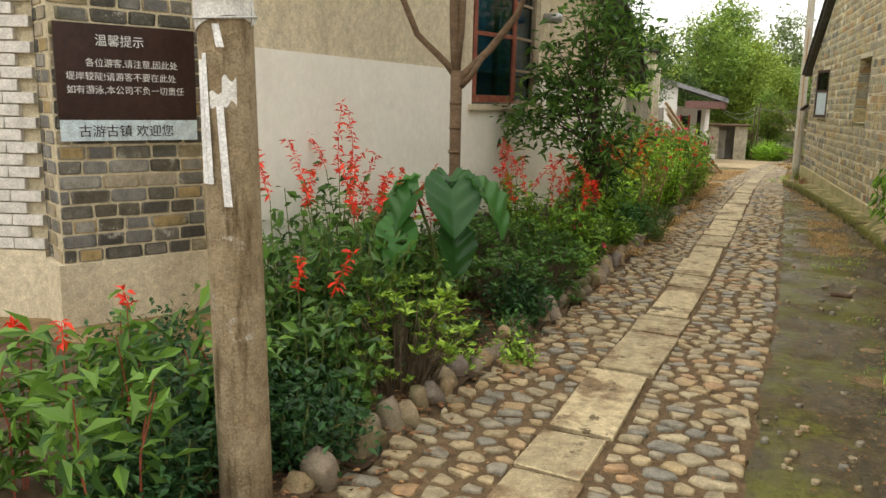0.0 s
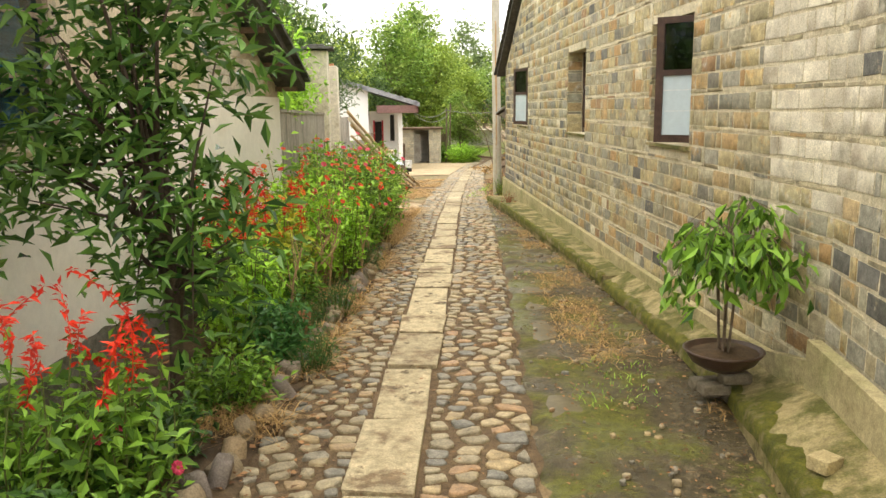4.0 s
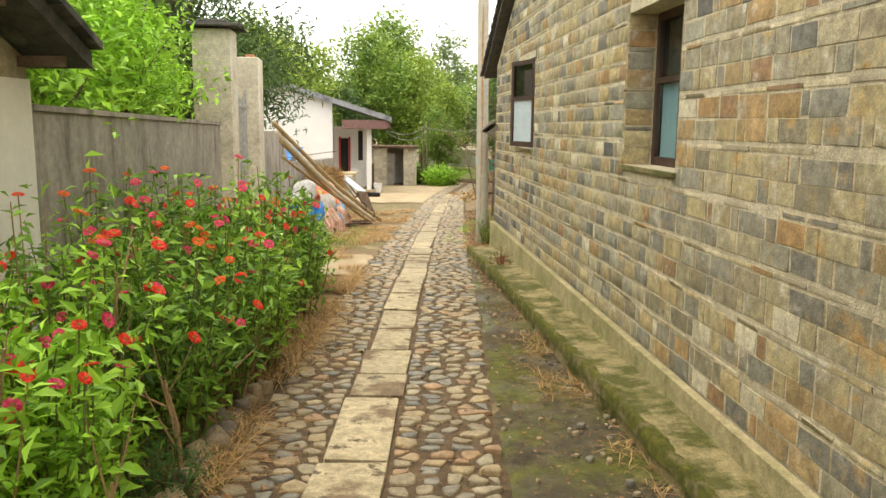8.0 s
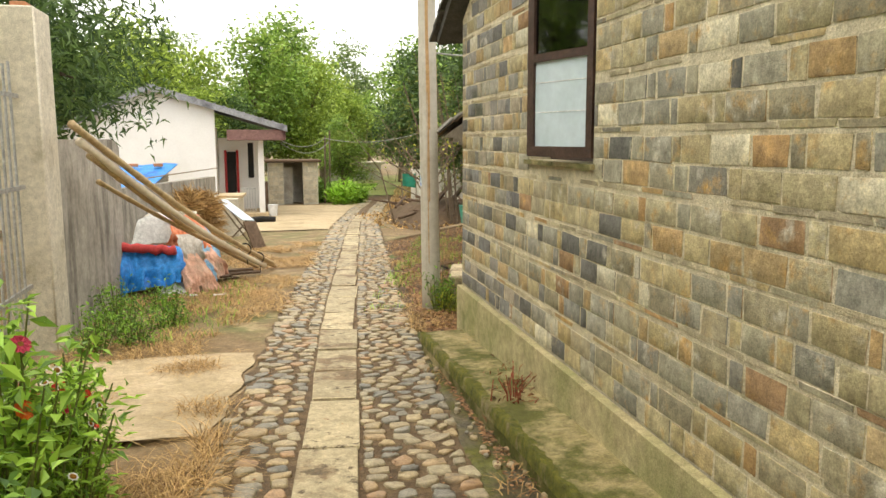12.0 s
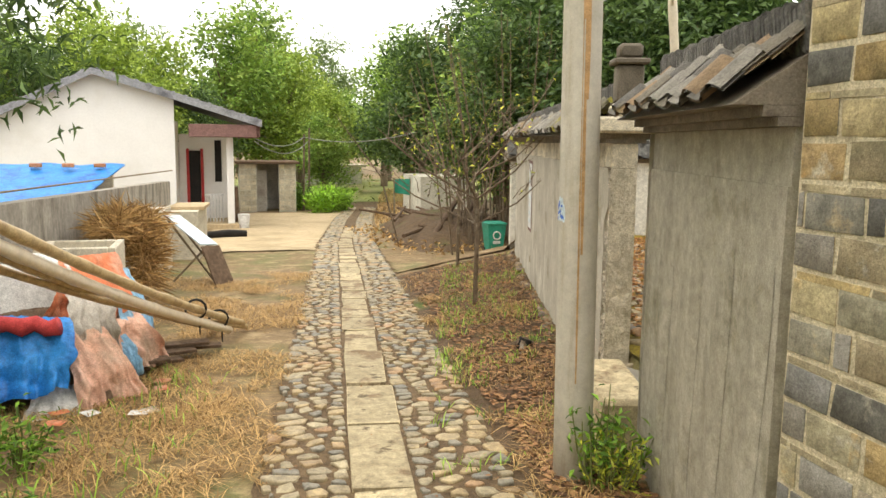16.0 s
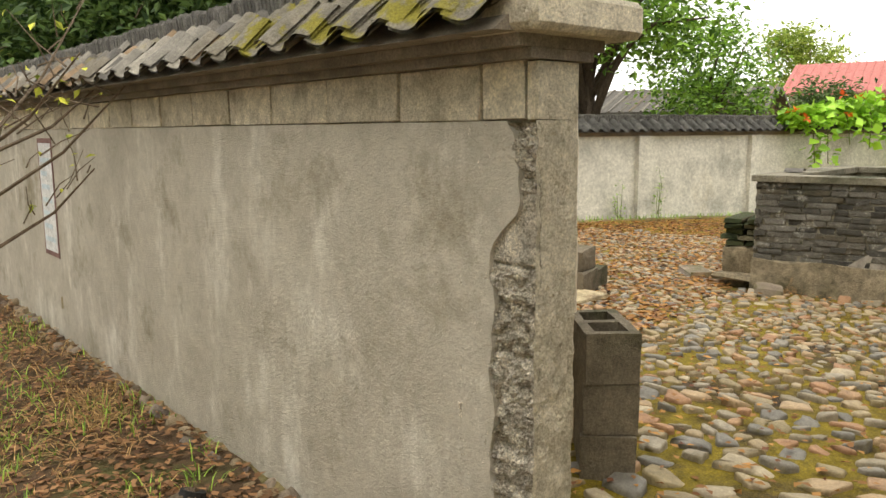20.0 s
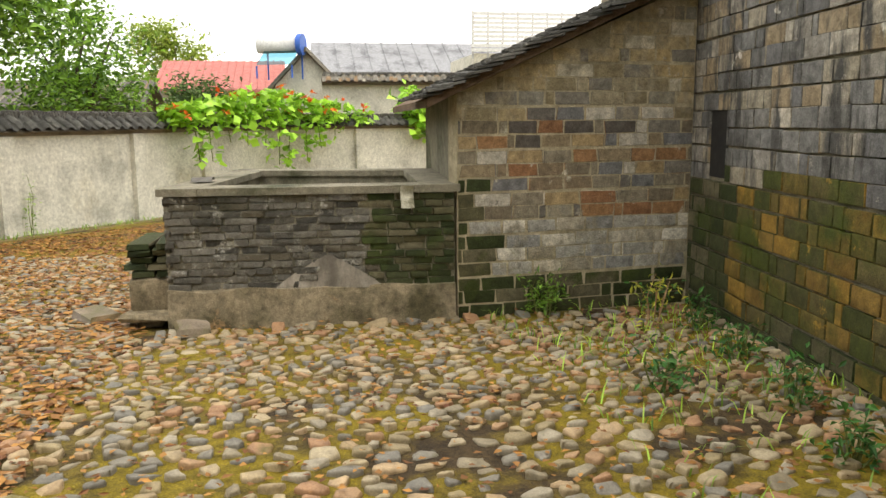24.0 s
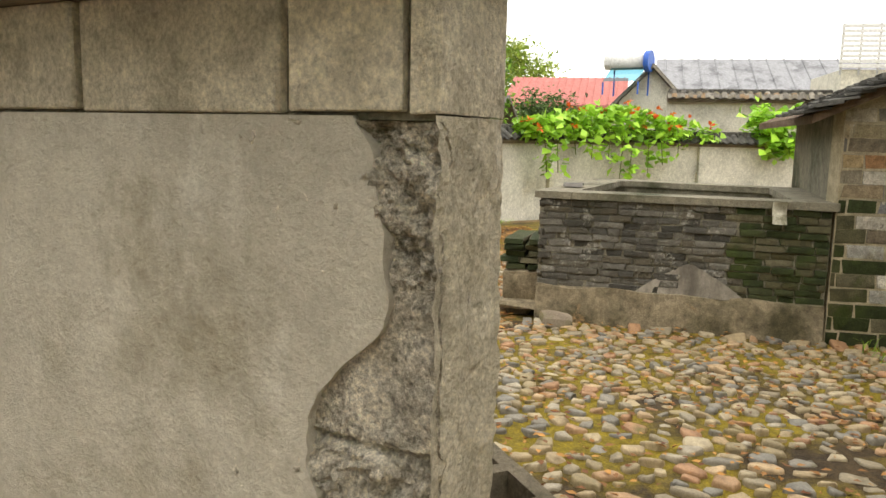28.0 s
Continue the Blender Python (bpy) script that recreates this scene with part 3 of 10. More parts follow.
    crown_far=leaf_mat("distant_crown_leaf", (0.105, 0.165, 0.060), (0.255, 0.338, 0.128), 0.7),
    red_petal=leaf_mat("red_petal", (0.5, 0.016, 0.008), (0.82, 0.06, 0.022), 0.5, through=0.15),
    pink_petal=leaf_mat("pink_petal", (0.5, 0.02, 0.07), (0.8, 0.10, 0.19), 0.5),
    orange_petal=leaf_mat("orange_petal", (0.6, 0.08, 0.02), (0.85, 0.2, 0.03), 0.5),
    white_petal=leaf_mat("white_petal", (0.6, 0.6, 0.6), (0.8, 0.8, 0.76), 0.5),
    flower_eye=mat("flower_eye", (0.2, 0.05, 0.02), (0.42, 0.24, 0.03), 60, bump=0.3),
    blue_tarp=mat("blue_tarp", (0.01, 0.17, 0.56), (0.03, 0.3, 0.74), 4, (0.01, 0.08, 0.33), 1.8, (0.5, 0.7), bump=0.4, bump_scale=12, rough=0.4),
    orange_tarp=mat("faded_orange_tarp", (0.66, 0.17, 0.07), (0.76, 0.28, 0.14), 4, (0.52, 0.4, 0.3), 2.0, (0.5, 0.7), bump=0.4, bump_scale=14),
    pink_tarp=mat("faded_pink_tarp", (0.68, 0.38, 0.26), (0.78, 0.5, 0.38), 4, (0.5, 0.36, 0.26), 3.0, (0.5, 0.68), bump=0.4, bump_scale=14),
    grey_tarp=mat("grey_plastic_sheet", (0.42, 0.38, 0.32), (0.56, 0.52, 0.45), 4, (0.3, 0.25, 0.2), 2, (0.5, 0.7), bump=0.4, bump_scale=16),
    cloth=mat("white_cloth", (0.62, 0.61, 0.57), (0.74, 0.73, 0.69), 6, bump=0.3, bump_scale=20),
    rag=mat("dirty_rag", (0.42, 0.4, 0.3), (0.6, 0.57, 0.45), 20, (0.25, 0.24, 0.16), 9, (0.5, 0.6), bump=0.6, bump_scale=30),
    bin_green=mat("green_plastic", (0.02, 0.26, 0.17), (0.04, 0.34, 0.24), 5, (0.06, 0.2, 0.13), 4, (0.55, 0.7), bump=0.05, rough=0.4),
    white_paint=mat("white_paint", (0.72, 0.72, 0.7), (0.8, 0.8, 0.78), 6, bump=0.05),
    red_paint=mat("red_paint", (0.5, 0.045, 0.05), (0.6, 0.09, 0.08), 6, bump=0.05),
    blue_paint=mat("blue_paint", (0.04, 0.12, 0.5), (0.06, 0.18, 0.6), 6, bump=0.05, rough=0.4),
    sign_brown=mat("dark_brown_sign", (0.028, 0.012, 0.009), (0.045, 0.02, 0.015), 4, bump=0.05, rough=0.35),
    sign_blue=mat("pale_blue_sign", (0.55, 0.66, 0.70), (0.62, 0.72, 0.75), 4, bump=0.03, rough=0.4),
    black=mat("black_ink", (0.015, 0.014, 0.013), (0.03, 0.028, 0.025), 6, bump=0.1),
    steel=mat("galvanised_steel", (0.4, 0.4, 0.39), (0.52, 0.52, 0.5), 8, bump=0.05, rough=0.45, metal=0.6),
    slate_roof=mat("grey_slate_roof", (0.27, 0.275, 0.29), (0.36, 0.365, 0.38), 4, (0.13, 0.13, 0.14), 1.5, (0.5, 0.7), bump=0.2),
    red_roof=mat("red_roof", (0.46, 0.15, 0.13), (0.56, 0.23, 0.2), 4, bump=0.2),
    fascia=mat("purple_brown_fascia", (0.2, 0.11, 0.1), (0.28, 0.16, 0.14), 4, bump=0.1),
    white_tile=mat("white_wall_tile", (0.62, 0.59, 0.53), (0.72, 0.69, 0.63), 3, bump=0.05, rough=0.35, shade=0.05),
    terracotta=mat("broken_red_brick", (0.42, 0.17, 0.08), (0.55, 0.25, 0.13), 9, bump=0.5, shade=0.2),
    blue_glass=glass_mat("blue_window_glass", (0.16, 0.42, 0.52)),
    glass=glass_mat("window_glass", (0.75, 0.85, 0.86)),
    curtain=mat("pale_blue_curtain", (0.56, 0.68, 0.71), (0.66, 0.76, 0.78), 2, bump=0.1, grain=0.0, blotch=0.05),
    film=mat("pale_window_film", (0.46, 0.55, 0.58), (0.54, 0.62, 0.65), 3, bump=0.0, rough=0.35, grain=0.0, blotch=0.05),
    # near-black colour that paints the shade of rooms, doorway and niche
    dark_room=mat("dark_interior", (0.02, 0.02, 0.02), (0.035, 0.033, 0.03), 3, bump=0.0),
    cable=mat("cable", (0.25, 0.25, 0.23), (0.35, 0.35, 0.32), 6, bump=0.0),
    ceramic=mat("brown_glazed_pot", (0.055, 0.03, 0.02), (0.1, 0.06, 0.04), 6, bump=0.1, rough=0.35),
)


# ---- building blocks ----
rng = np.random.default_rng(7)


def npmesh(name, V, F, material, smooth=False):
    """A mesh from arrays of corners and of faces (one length of face for each array in F)."""
    me = bpy.data.meshes.new(name)
    if not isinstance(F, list):
        F = [F]
    F = [np.asarray(f, dtype=np.int32) for f in F if len(f)]
    V = np.asarray(V, dtype=np.float32)
    me.vertices.add(len(V))
    me.vertices.foreach_set("co", V.ravel())
    loops = np.concatenate([f.ravel() for f in F])
    sizes = np.concatenate([np.full(len(f), f.shape[1], dtype=np.int32) for f in F])
    me.loops.add(len(loops))
    me.loops.foreach_set("vertex_index", loops)
    me.polygons.add(len(sizes))
    me.polygons.foreach_set("loop_start", np.concatenate([[0], np.cumsum(sizes)[:-1]]).astype(np.int32))
    me.polygons.foreach_set("loop_total", sizes)
    if smooth:
        me.polygons.foreach_set("use_smooth", np.ones(len(sizes), dtype=bool))
    me.update(calc_edges=True)
    if not smooth:
        me.set_sharp_from_angle(angle=radians(40))
    me.materials.append(material)
    return me


class Geo:
    """Gathers boxes, tubes and sheets into one mesh."""

    def __init__(self):
        self.v, self.q, self.t, self.n = [], [], [], 0

    def add(self, V, quads=(), tris=()):
        V = np.asarray(V, dtype=float).reshape(-1, 3)
        if len(quads):
            self.q.append(np.asarray(quads) + self.n)
        if len(tris):
            self.t.append(np.asarray(tris) + self.n)
        self.v.append(V)
        self.n += len(V)
        return self

    def hexa(self, c):
        """A solid from eight corners: four below and four above, going round."""
        return self.add(c, [(3, 2, 1, 0), (4, 5, 6, 7), (0, 1, 5, 4), (1, 2, 6, 5), (2, 3, 7, 6), (3, 0, 4, 7)])

    def box(self, x0, x1, y0, y1, z0, z1, bevel=0.0, turn=None):
        if bevel <= 0:
            c = np.array([(x0, y0, z0), (x1, y0, z0), (x1, y1, z0), (x0, y1, z0), (x0, y0, z1), (x1, y0, z1), (x1, y1, z1), (x0, y1, z1)])
            return self.hexa(c if turn is None else c @ np.array(turn.to_3x3()).T + np.array(turn.translation))
        V, Q, T = chamfer((x0 + x1) / 2, (y0 + y1) / 2, (z0 + z1) / 2, (x1 - x0) / 2, (y1 - y0) / 2, (z1 - z0) / 2, bevel)
        if turn is not None:
            V = V @ np.array(turn.to_3x3()).T + np.array(turn.translation)
        return self.add(V, Q, T)

    def tube(self, pts, radii, n=8, caps=True):
        pts = np.asarray(pts, dtype=float)
        radii = np.broadcast_to(np.asarray(radii, dtype=float), (len(pts),))
        V = []
        for i, p in enumerate(pts):
            d = pts[min(i + 1, len(pts) - 1)] - pts[max(i - 1, 0)]
            d = d / (np.linalg.norm(d) + 1e-9)
            up = np.array((0, 0, 1.0)) if abs(d[2]) < 0.9 else np.array((1.0, 0, 0))
            a = np.cross(d, up)
            a /= np.linalg.norm(a)
            b = np.cross(d, a)
            ang = np.arange(n) / n * 2 * math.pi
            V.append(p + radii[i] * (np.cos(ang)[:, None] * a + np.sin(ang)[:, None] * b))
        V = np.concatenate(V)
        Q = [(i * n + k, i * n + (k + 1) % n, (i + 1) * n + (k + 1) % n, (i + 1) * n + k) for i in range(len(pts) - 1) for k in range(n)]
        T = []
        if caps:
            T = [(0, k + 1, k) for k in range(1, n - 1)]
            o = (len(pts) - 1) * n
            T += [(o, o + k, o + k + 1) for k in range(1, n - 1)]
        return self.add(V, Q, T)

    def sheet(self, fn, nu, nv):
        """A curved sheet: fn(u, v), each from 0 to 1, gives a place."""
        V = [fn(i / nu, j / nv) for j in range(nv + 1) for i in range(nu + 1)]
        Q = [(j * (nu + 1) + i, j * (nu + 1) + i + 1, (j + 1) * (nu + 1) + i + 1, (j + 1) * (nu + 1) + i) for j in range(nv) for i in range(nu)]
        return self.add(V, Q)

    def mesh(self, name, material, smooth=False):
        return npmesh(name, np.concatenate(self.v), [np.concatenate(x) for x in (self.q, self.t) if x], material, smooth)


def chamfer(cx, cy, cz, hx, hy, hz, b):
    b = min(b, hx * 0.9, hy * 0.9, hz * 0.9)
    V, idx = [], {}
    for sx in (-1, 1):
        for sy in (-1, 1):
            for sz in (-1, 1):
                for k in range(3):
                    h = [hx - b, hy - b, hz - b]
                    h[k] += b
                    idx[(sx, sy, sz, k)] = len(V)
                    V.append((cx + sx * h[0], cy + sy * h[1], cz + sz * h[2]))
    Q, T = [], []
    for s in (-1, 1):
        for k in range(3):
            cyc = [(-1, -1), (1, -1), (1, 1), (-1, 1)]
            f = []
            for p, q in cyc:
                c = [0, 0, 0]
                c[k], c[(k + 1) % 3], c[(k + 2) % 3] = s, p, q
                f.append(idx[(*c, k)])
            Q.append(f if s > 0 else f[::-1])
    for k in range(3):
        i, j = (k + 1) % 3, (k + 2) % 3
        for si in (-1, 1):
            for sj in (-1, 1):
                c0, c1 = [0, 0, 0], [0, 0, 0]
                c0[k], c1[k] = -1, 1
                c0[i] = c1[i] = si
                c0[j] = c1[j] = sj
                f = [idx[(*c0, i)], idx[(*c1, i)], idx[(*c1, j)], idx[(*c0, j)]]
                Q.append(f if si * sj < 0 else f[::-1])
    for sx in (-1, 1):
        for sy in (-1, 1):
            for sz in (-1, 1):
                f = [idx[(sx, sy, sz, k)] for k in range(3)]
                T.append(f if sx * sy * sz > 0 else f[::-1])
    return np.array(V), np.array(Q), np.array(T)


def thing(name, loc, label, category, group="", kind="", turn=0.0):
    ob = new(name)
    ob.empty_display_size = 0.1
    ob.matrix_basis = pose(*loc, 0, 0, turn)
    return tagged(ob, label, category, group, kind)


def part(name, geo, material, parent, label="", smooth=False):
    """One mesh of geo under a thing, or under a part of it."""
    ob = new(name, geo.mesh(name, material, smooth) if isinstance(geo, Geo) else geo)
    ob.parent = parent
    if label:
        ob["label"] = label
    return ob


def solo(name, geo, material, label, category, kind="", loc=(0, 0, 0), smooth=False, group="", turn=0.0):
    ob = new(name, geo.mesh(name, material, smooth) if isinstance(geo, Geo) else geo)
    ob.matrix_basis = pose(*loc, 0, 0, turn)
    return tagged(ob, label, category, group, kind)


def structure(name, geo, material, label, category, smooth=False):
    return solo(name, geo, material, label, category, "structure", smooth=smooth)


class Line:
    """A wall's line on the plan: u along it from a to b, w out of its face to the left of that way (to the right if flipped), z up."""

    def __init__(self, a, b, flip=False):
        self.a = np.array(a, dtype=float)
        d = np.array(b, dtype=float) - self.a
        self.length = float(np.linalg.norm(d))
        self.d = d / self.length
        self.s = -1 if flip else 1
        self.n = np.array((-self.d[1], self.d[0])) * self.s

    def at(self, u, w, z):
        p = self.a + self.d * u + self.n * w
        return (p[0], p[1], z)

    def solid(self, geo, u0, u1, w0, w1, z0, z1, z1b=None, z0b=None):
        zb = z1 if z1b is None else z1b
        za = z0 if z0b is None else z0b
        lo = [self.at(u0, w0, z0), self.at(u1, w0, za), self.at(u1, w1, za), self.at(u0, w1, z0)]
        hi = [self.at(u0, w0, z1), self.at(u1, w0, zb), self.at(u1, w1, zb), self.at(u0, w1, z1)]
        return geo.hexa(lo + hi)

    def matrix(self, u, w, z, su=1, sw=1, sz=1, tilt=0.0):
        p = self.at(u, w, z)
        r = Matrix(((self.d[0] * self.s, self.n[0], 0), (self.d[1] * self.s, self.n[1], 0), (0, 0, 1))).to_4x4()
        return Matrix.Translation(p) @ r @ pose(0, 0, 0, 0, tilt, 0) @ Matrix.Diagonal((su, sw, sz, 1))


def wall_prisms(geo, line, u0, u1, w0, w1, z0, top, holes, extra=()):
    """A wall under the roofline top(u), with openings (u0, u1, z0, z1) right through it."""
    cuts = sorted({u0, u1, *extra, *[h[0] for h in holes], *[h[1] for h in holes]})
    cuts = [c for c in cuts if u0 <= c <= u1]
    for a, b in zip(cuts[:-1], cuts[1:]):
        inside = [h for h in holes if h[0] <= (a + b) / 2 <= h[1]]
        lo = z0
        for h in sorted(inside, key=lambda h: h[2]):
            line.solid(geo, a, b, w0, w1, lo, h[2])
            lo = h[3]
        line.solid(geo, a, b, w0, w1, lo, top(a), top(b))


def pieces(parent, name, variants, mats4, material, near=300, key=None, rounded=False):
    """Pieces as objects that share a few meshes; those past the nearest ones are joined into one part."""
    order = sorted(range(len(mats4)), key=(lambda i: key(mats4[i])) if key else None)
    for i in order[:near]:
        ob = new(name, variants[i % len(variants)])
        ob.parent = parent
        ob.matrix_basis = mats4[i]
    rest = order[near:]
    if not rest:
        return
    base = []
    for me in variants:
        V = np.empty(len(me.vertices) * 3, dtype=np.float32)
        me.vertices.foreach_get("co", V)
        q = np.array([p.vertices[:] for p in me.polygons if len(p.vertices) == 4], dtype=np.int32).reshape(-1, 4)
        t = np.array([p.vertices[:] for p in me.polygons if len(p.vertices) == 3], dtype=np.int32).reshape(-1, 3)
        base.append((V.reshape(-1, 3), q, t))
    vs, qs, ts, n = [], [], [], 0
    for i in rest:
        V, q, t = base[i % len(base)]
        m = np.array(mats4[i])
        vs.append(V @ m[:3, :3].T + m[:3, 3])
        qs.append(q + n)
        ts.append(t + n)
        n += len(V)
    F = [f for f in (np.concatenate(qs), np.concatenate(ts)) if len(f)]
    ob = new(name + "s_joined", npmesh(name, np.concatenate(vs), F, material, rounded))
    ob.parent = parent
    tagged(ob, kind="stuff")


def brick_variants(material, count=6, rough=0.06, bevel=0.03):
    """Worn unit bricks, one metre a side, to be scaled."""
    out = []
    for i in range(count):
        V, Q, T = chamfer(0, 0, 0, 0.5, 0.5, 0.5, bevel)
        V = V + np.repeat(rng.uniform(-rough, rough, (8, 3)), 3, axis=0) * np.array((0.5, 0.2, 0.6)) + rng.uniform(-rough, rough, V.shape) * np.array((0.12, 0.12, 0.15))
        out.append(npmesh("brick", V, [Q, T], material))
    return out


def cobble_variants(material, count=10, n=9):
    """Unit cobbles: an uneven round outline, domed on top."""
    out = []
    for i in range(count):
        ang = np.arange(n) / n * 2 * math.pi + rng.uniform(-0.2, 0.2, n)
        r = rng.uniform(0.40, 0.58, n)
        sq = 1 / np.maximum(np.abs(np.cos(ang)), np.abs(np.sin(ang))) ** 0.75
        rim = np.stack([np.cos(ang) * r * sq, np.sin(ang) * r * sq], 1)
        top = rng.uniform(-0.06, 0.06, 2)
        rings = [np.c_[rim, np.full(n, -0.6)], np.c_[rim * 1.0, np.full(n, 0.3)], np.c_[rim * 0.93 + top * 0.3, 0.84 + rng.uniform(-0.08, 0.07, n)], np.c_[rim * 0.76 + top, 1.0 + rng.uniform(-0.1, 0.09, n)]]
        V = np.concatenate(rings + [np.array([[top[0], top[1], 1.0]])])
        Q = [(k * n + a, k * n + (a + 1) % n, (k + 1) * n + (a + 1) % n, (k + 1) * n + a) for k in range(3) for a in range(n)]
        T = [(3 * n + a, 3 * n + (a + 1) % n, 4 * n) for a in range(n)]
        out.append(npmesh("cobble", V, [np.array(Q), np.array(T)], material, True))
    return out


# ---- the plan ----
def gz(y):
    """Height of the lane."""
    return float(np.interp(y, [-50, 0, 12, 17, 18.2, 23.3, 25.5, 28.3, 31.3, 36, 56, 100, 400], [.05, .06, .07, -.03, -.06, -.33, -.42, -.54, -.68, -.92, -1.75, -2.2, -3]))


def lane(y):
    """Middle of the lane's slabs."""
    return float(np.interp(y, [-20, 3.5, 6.6, 12.5, 17.1, 23.3, 25.5, 39, 49, 66, 90], [-4.2, -0.5, 0.0, 0.78, 1.35, 2.1, 2.39, 4.25, 6.0, 9.5, 15]))


def left_edge(y):
    return lane(y) - float(np.interp(y, [0, 4, 7, 12, 60], [0.85, 0.8, 0.74, 0.66, 0.7]))


def right_edge(y):
    return lane(y) + float(np.interp(y, [0, 4, 9, 14, 60], [0.8, 0.8, 0.76, 0.76, 0.8]))


NEAR = Line((2.585, 8.25), (1.413, 3.2), True)         # its near part, turned out towards the lane
BRICK = Line((3.05, 21.4), (2.34, 1.0), True)          # the brick house's side, seen from the lane
LEFT = Line((-2.67, 4.0), (-1.0, 14.4))          # the whitewashed house on the other side
GREY = Line((-1.0, 14.4), (-0.5, 25.6))
COURT = Line((6.16, 32.0), (3.05, 21.45), True)        # the rendered wall round the court
BACK = [(6.3, 32.6), (11.0, 31.5), (20.6, 26.3), (24.0, 24.2), (26.6, 19.4)]


def wall_x(y):
    return 3.05 + (y - 21.45) * 0.2948


def court_z(x):
    return 0.07 - 0.036 * (x - 4)


def height(x, y):
    """The ground all over."""
    g = gz(y)
    wx = wall_x(y)
    if 20.6 < y < 33:
        f = min(1, max(0, (x - right_edge(y)) / max(0.3, wx - right_edge(y))))
        bank = g + f * max(0.0, -0.36 - g)
        s = min(1, max(0, (x - wx - 0.02) / 0.2))
        inside = court_z(x) if x < 25 else court_z(25)
        e = min(1, max(0, (33 - y) / 0.6))
        return bank * (1 - s) + s * (inside * e + bank * (1 - e))
    if y <= 20.6 and x > 3.2:
        return court_z(x) if x < 25 else court_z(25)
    return g


def wall_foot(y):
    """How far the foot of the near wall stands out from the long wall's line."""
    return 0.07 + max(0.0, 1.634 - 0.1972 * y)


def ledge_edge(y):
    return float(np.interp(y, [0.5, 8.2, 8.7, 10, 11.7, 13, 17, 21], [1.965, 0.43, 0.32, 0.29, 0.31, 0.35, 0.42, 0.44])) + 0.012 * noise.noise((2 * y, 0, 3))


# ---- the ground ----
def axis(parts):
    out = []
    for a, b, s in parts:
        out += list(np.arange(a, b, s))
    return np.array(out + [parts[-1][1]])


gx = axis([(-420, -60, 60), (-60, -12, 6), (-12, -3, 1), (-3, 12, 0.1), (12, 26, 1), (26, 60, 6), (60, 420, 60)])
gy = axis([(-200, -20, 30), (-20, -2, 3), (-2, 34, 0.15), (34, 70, 1.5), (70, 100, 6), (100, 460, 60)])
gv = np.array([(x, y, height(x, y) - 0.03 + (0.012 * math.sin(7 * x + 3 * y) * math.sin(5 * y - 2 * x) if abs(x) < 30 and abs(y) < 60 else 0)) for y in gy for x in gx])
nx = len(gx)
gq = np.array([(j * nx + i, j * nx + i + 1, (j + 1) * nx + i + 1, (j + 1) * nx + i) for j in range(len(gy) - 1) for i in range(nx - 1)])
ground = tagged(new("ground", npmesh("ground", gv, gq, M["ground"], True)), "packed brown earth with sparse dry grass and moss", "ground", kind="structure")


def strip(name, lo, hi, y0, y1, dz, material, label, category, n=6, step=0.12, rough=0.01, kind="structure", zf=None):
    """A ribbon of ground between two edges, a little over the ground."""
    ys = np.arange(y0, y1 + 1e-6, step)
    V = []
    for y in ys:
        a, b = lo(y), hi(y)
        for i in range(n + 1):
            x = a + (b - a) * i / n
            edge = 0.012 if i in (0, n) else 0.0
            V.append((x + (0.03 * math.sin(9 * y + i) if i in (0, n) else 0), y, (zf or height)(x, y) + dz - edge + rough * noise.noise((x * 3, y * 3, 0))))
    Q = [(j * (n + 1) + i, j * (n + 1) + i + 1, (j + 1) * (n + 1) + i + 1, (j + 1) * (n + 1) + i) for j in range(len(ys) - 1) for i in range(n)]
    return tagged(new(name, npmesh(name, V, np.array(Q), material, True)), label, category, kind=kind)


bed_soil = strip("bed_soil", lambda y: LEFT.at(max(0, (y - 4) / 0.987), 0, 0)[0] if y > 4 else -4.5, lambda y: left_edge(y) + 0.02, 1.2, 17.6, 0.015, M["soil"], "dark brown soil of the flower bed", "soil", n=12, rough=0.05)
mud = strip("mud_strip", lambda y: right_edge(y) - 0.02, lambda y: BRICK.at((21.4 - y) / 0.9994, ledge_edge(y) - 0.04, 0)[0], 0.2, 20.9, -0.012, M["mud"], "wet muddy gutter patched with green moss", "mud", n=10, rough=0.02)
puddle = strip("puddle", lambda y: right_edge(y) + 0.1 + 0.06 * math.sin(y * 2.1), lambda y: right_edge(y) + 0.42 + 0.1 * math.sin(y * 1.7 + 1), 8.4, 16.2, -0.015, M["water"], "shallow muddy puddle beside the cobbles", "puddle", n=4, rough=0.0)
litter = strip("litter_bank", lambda y: right_edge(y) - 0.02, lambda y: wall_x(y) - 0.02, 21.2, 32.2, -0.008, M["litter_soil"], "earth bank strewn with brown leaves", "earth", n=10, rough=0.03)
court_floor = strip("court_soil", lambda y: wall_x(y) + 0.22, lambda y: float(np.interp(y, [20.5, 25.8, 31, 32.2], [26, 20.4, 11, 6.5])), 20.6, 32.1, -0.005, M["court_soil"], "mossy brown soil of the walled court", "soil", n=60, rough=0.02)
patio = strip("patio", lambda y: float(np.interp(y, [33, 40, 46, 54], [1.6, 0.9, 0.9, 2.0])), lambda y: left_edge(y) - 0.05, 37.5, 55, 0.0, M["patio"], "pale swept concrete yard before the white house", "patio", n=8, rough=0.004)
side_path = strip("side_path", lambda y: right_edge(y) + 0.05, lambda y: 12.0, 32.5, 35.0, 0.0, M["ground"], "trodden earth path branching off the lane", "path", n=20, rough=0.006)
apron = strip("apron_slab", lambda y: -0.5, lambda y: left_edge(y) - 0.05, 19.3, 21.6, 0.004, M["patio"], "worn concrete apron before the gateway", "slab", n=6, rough=0.01)
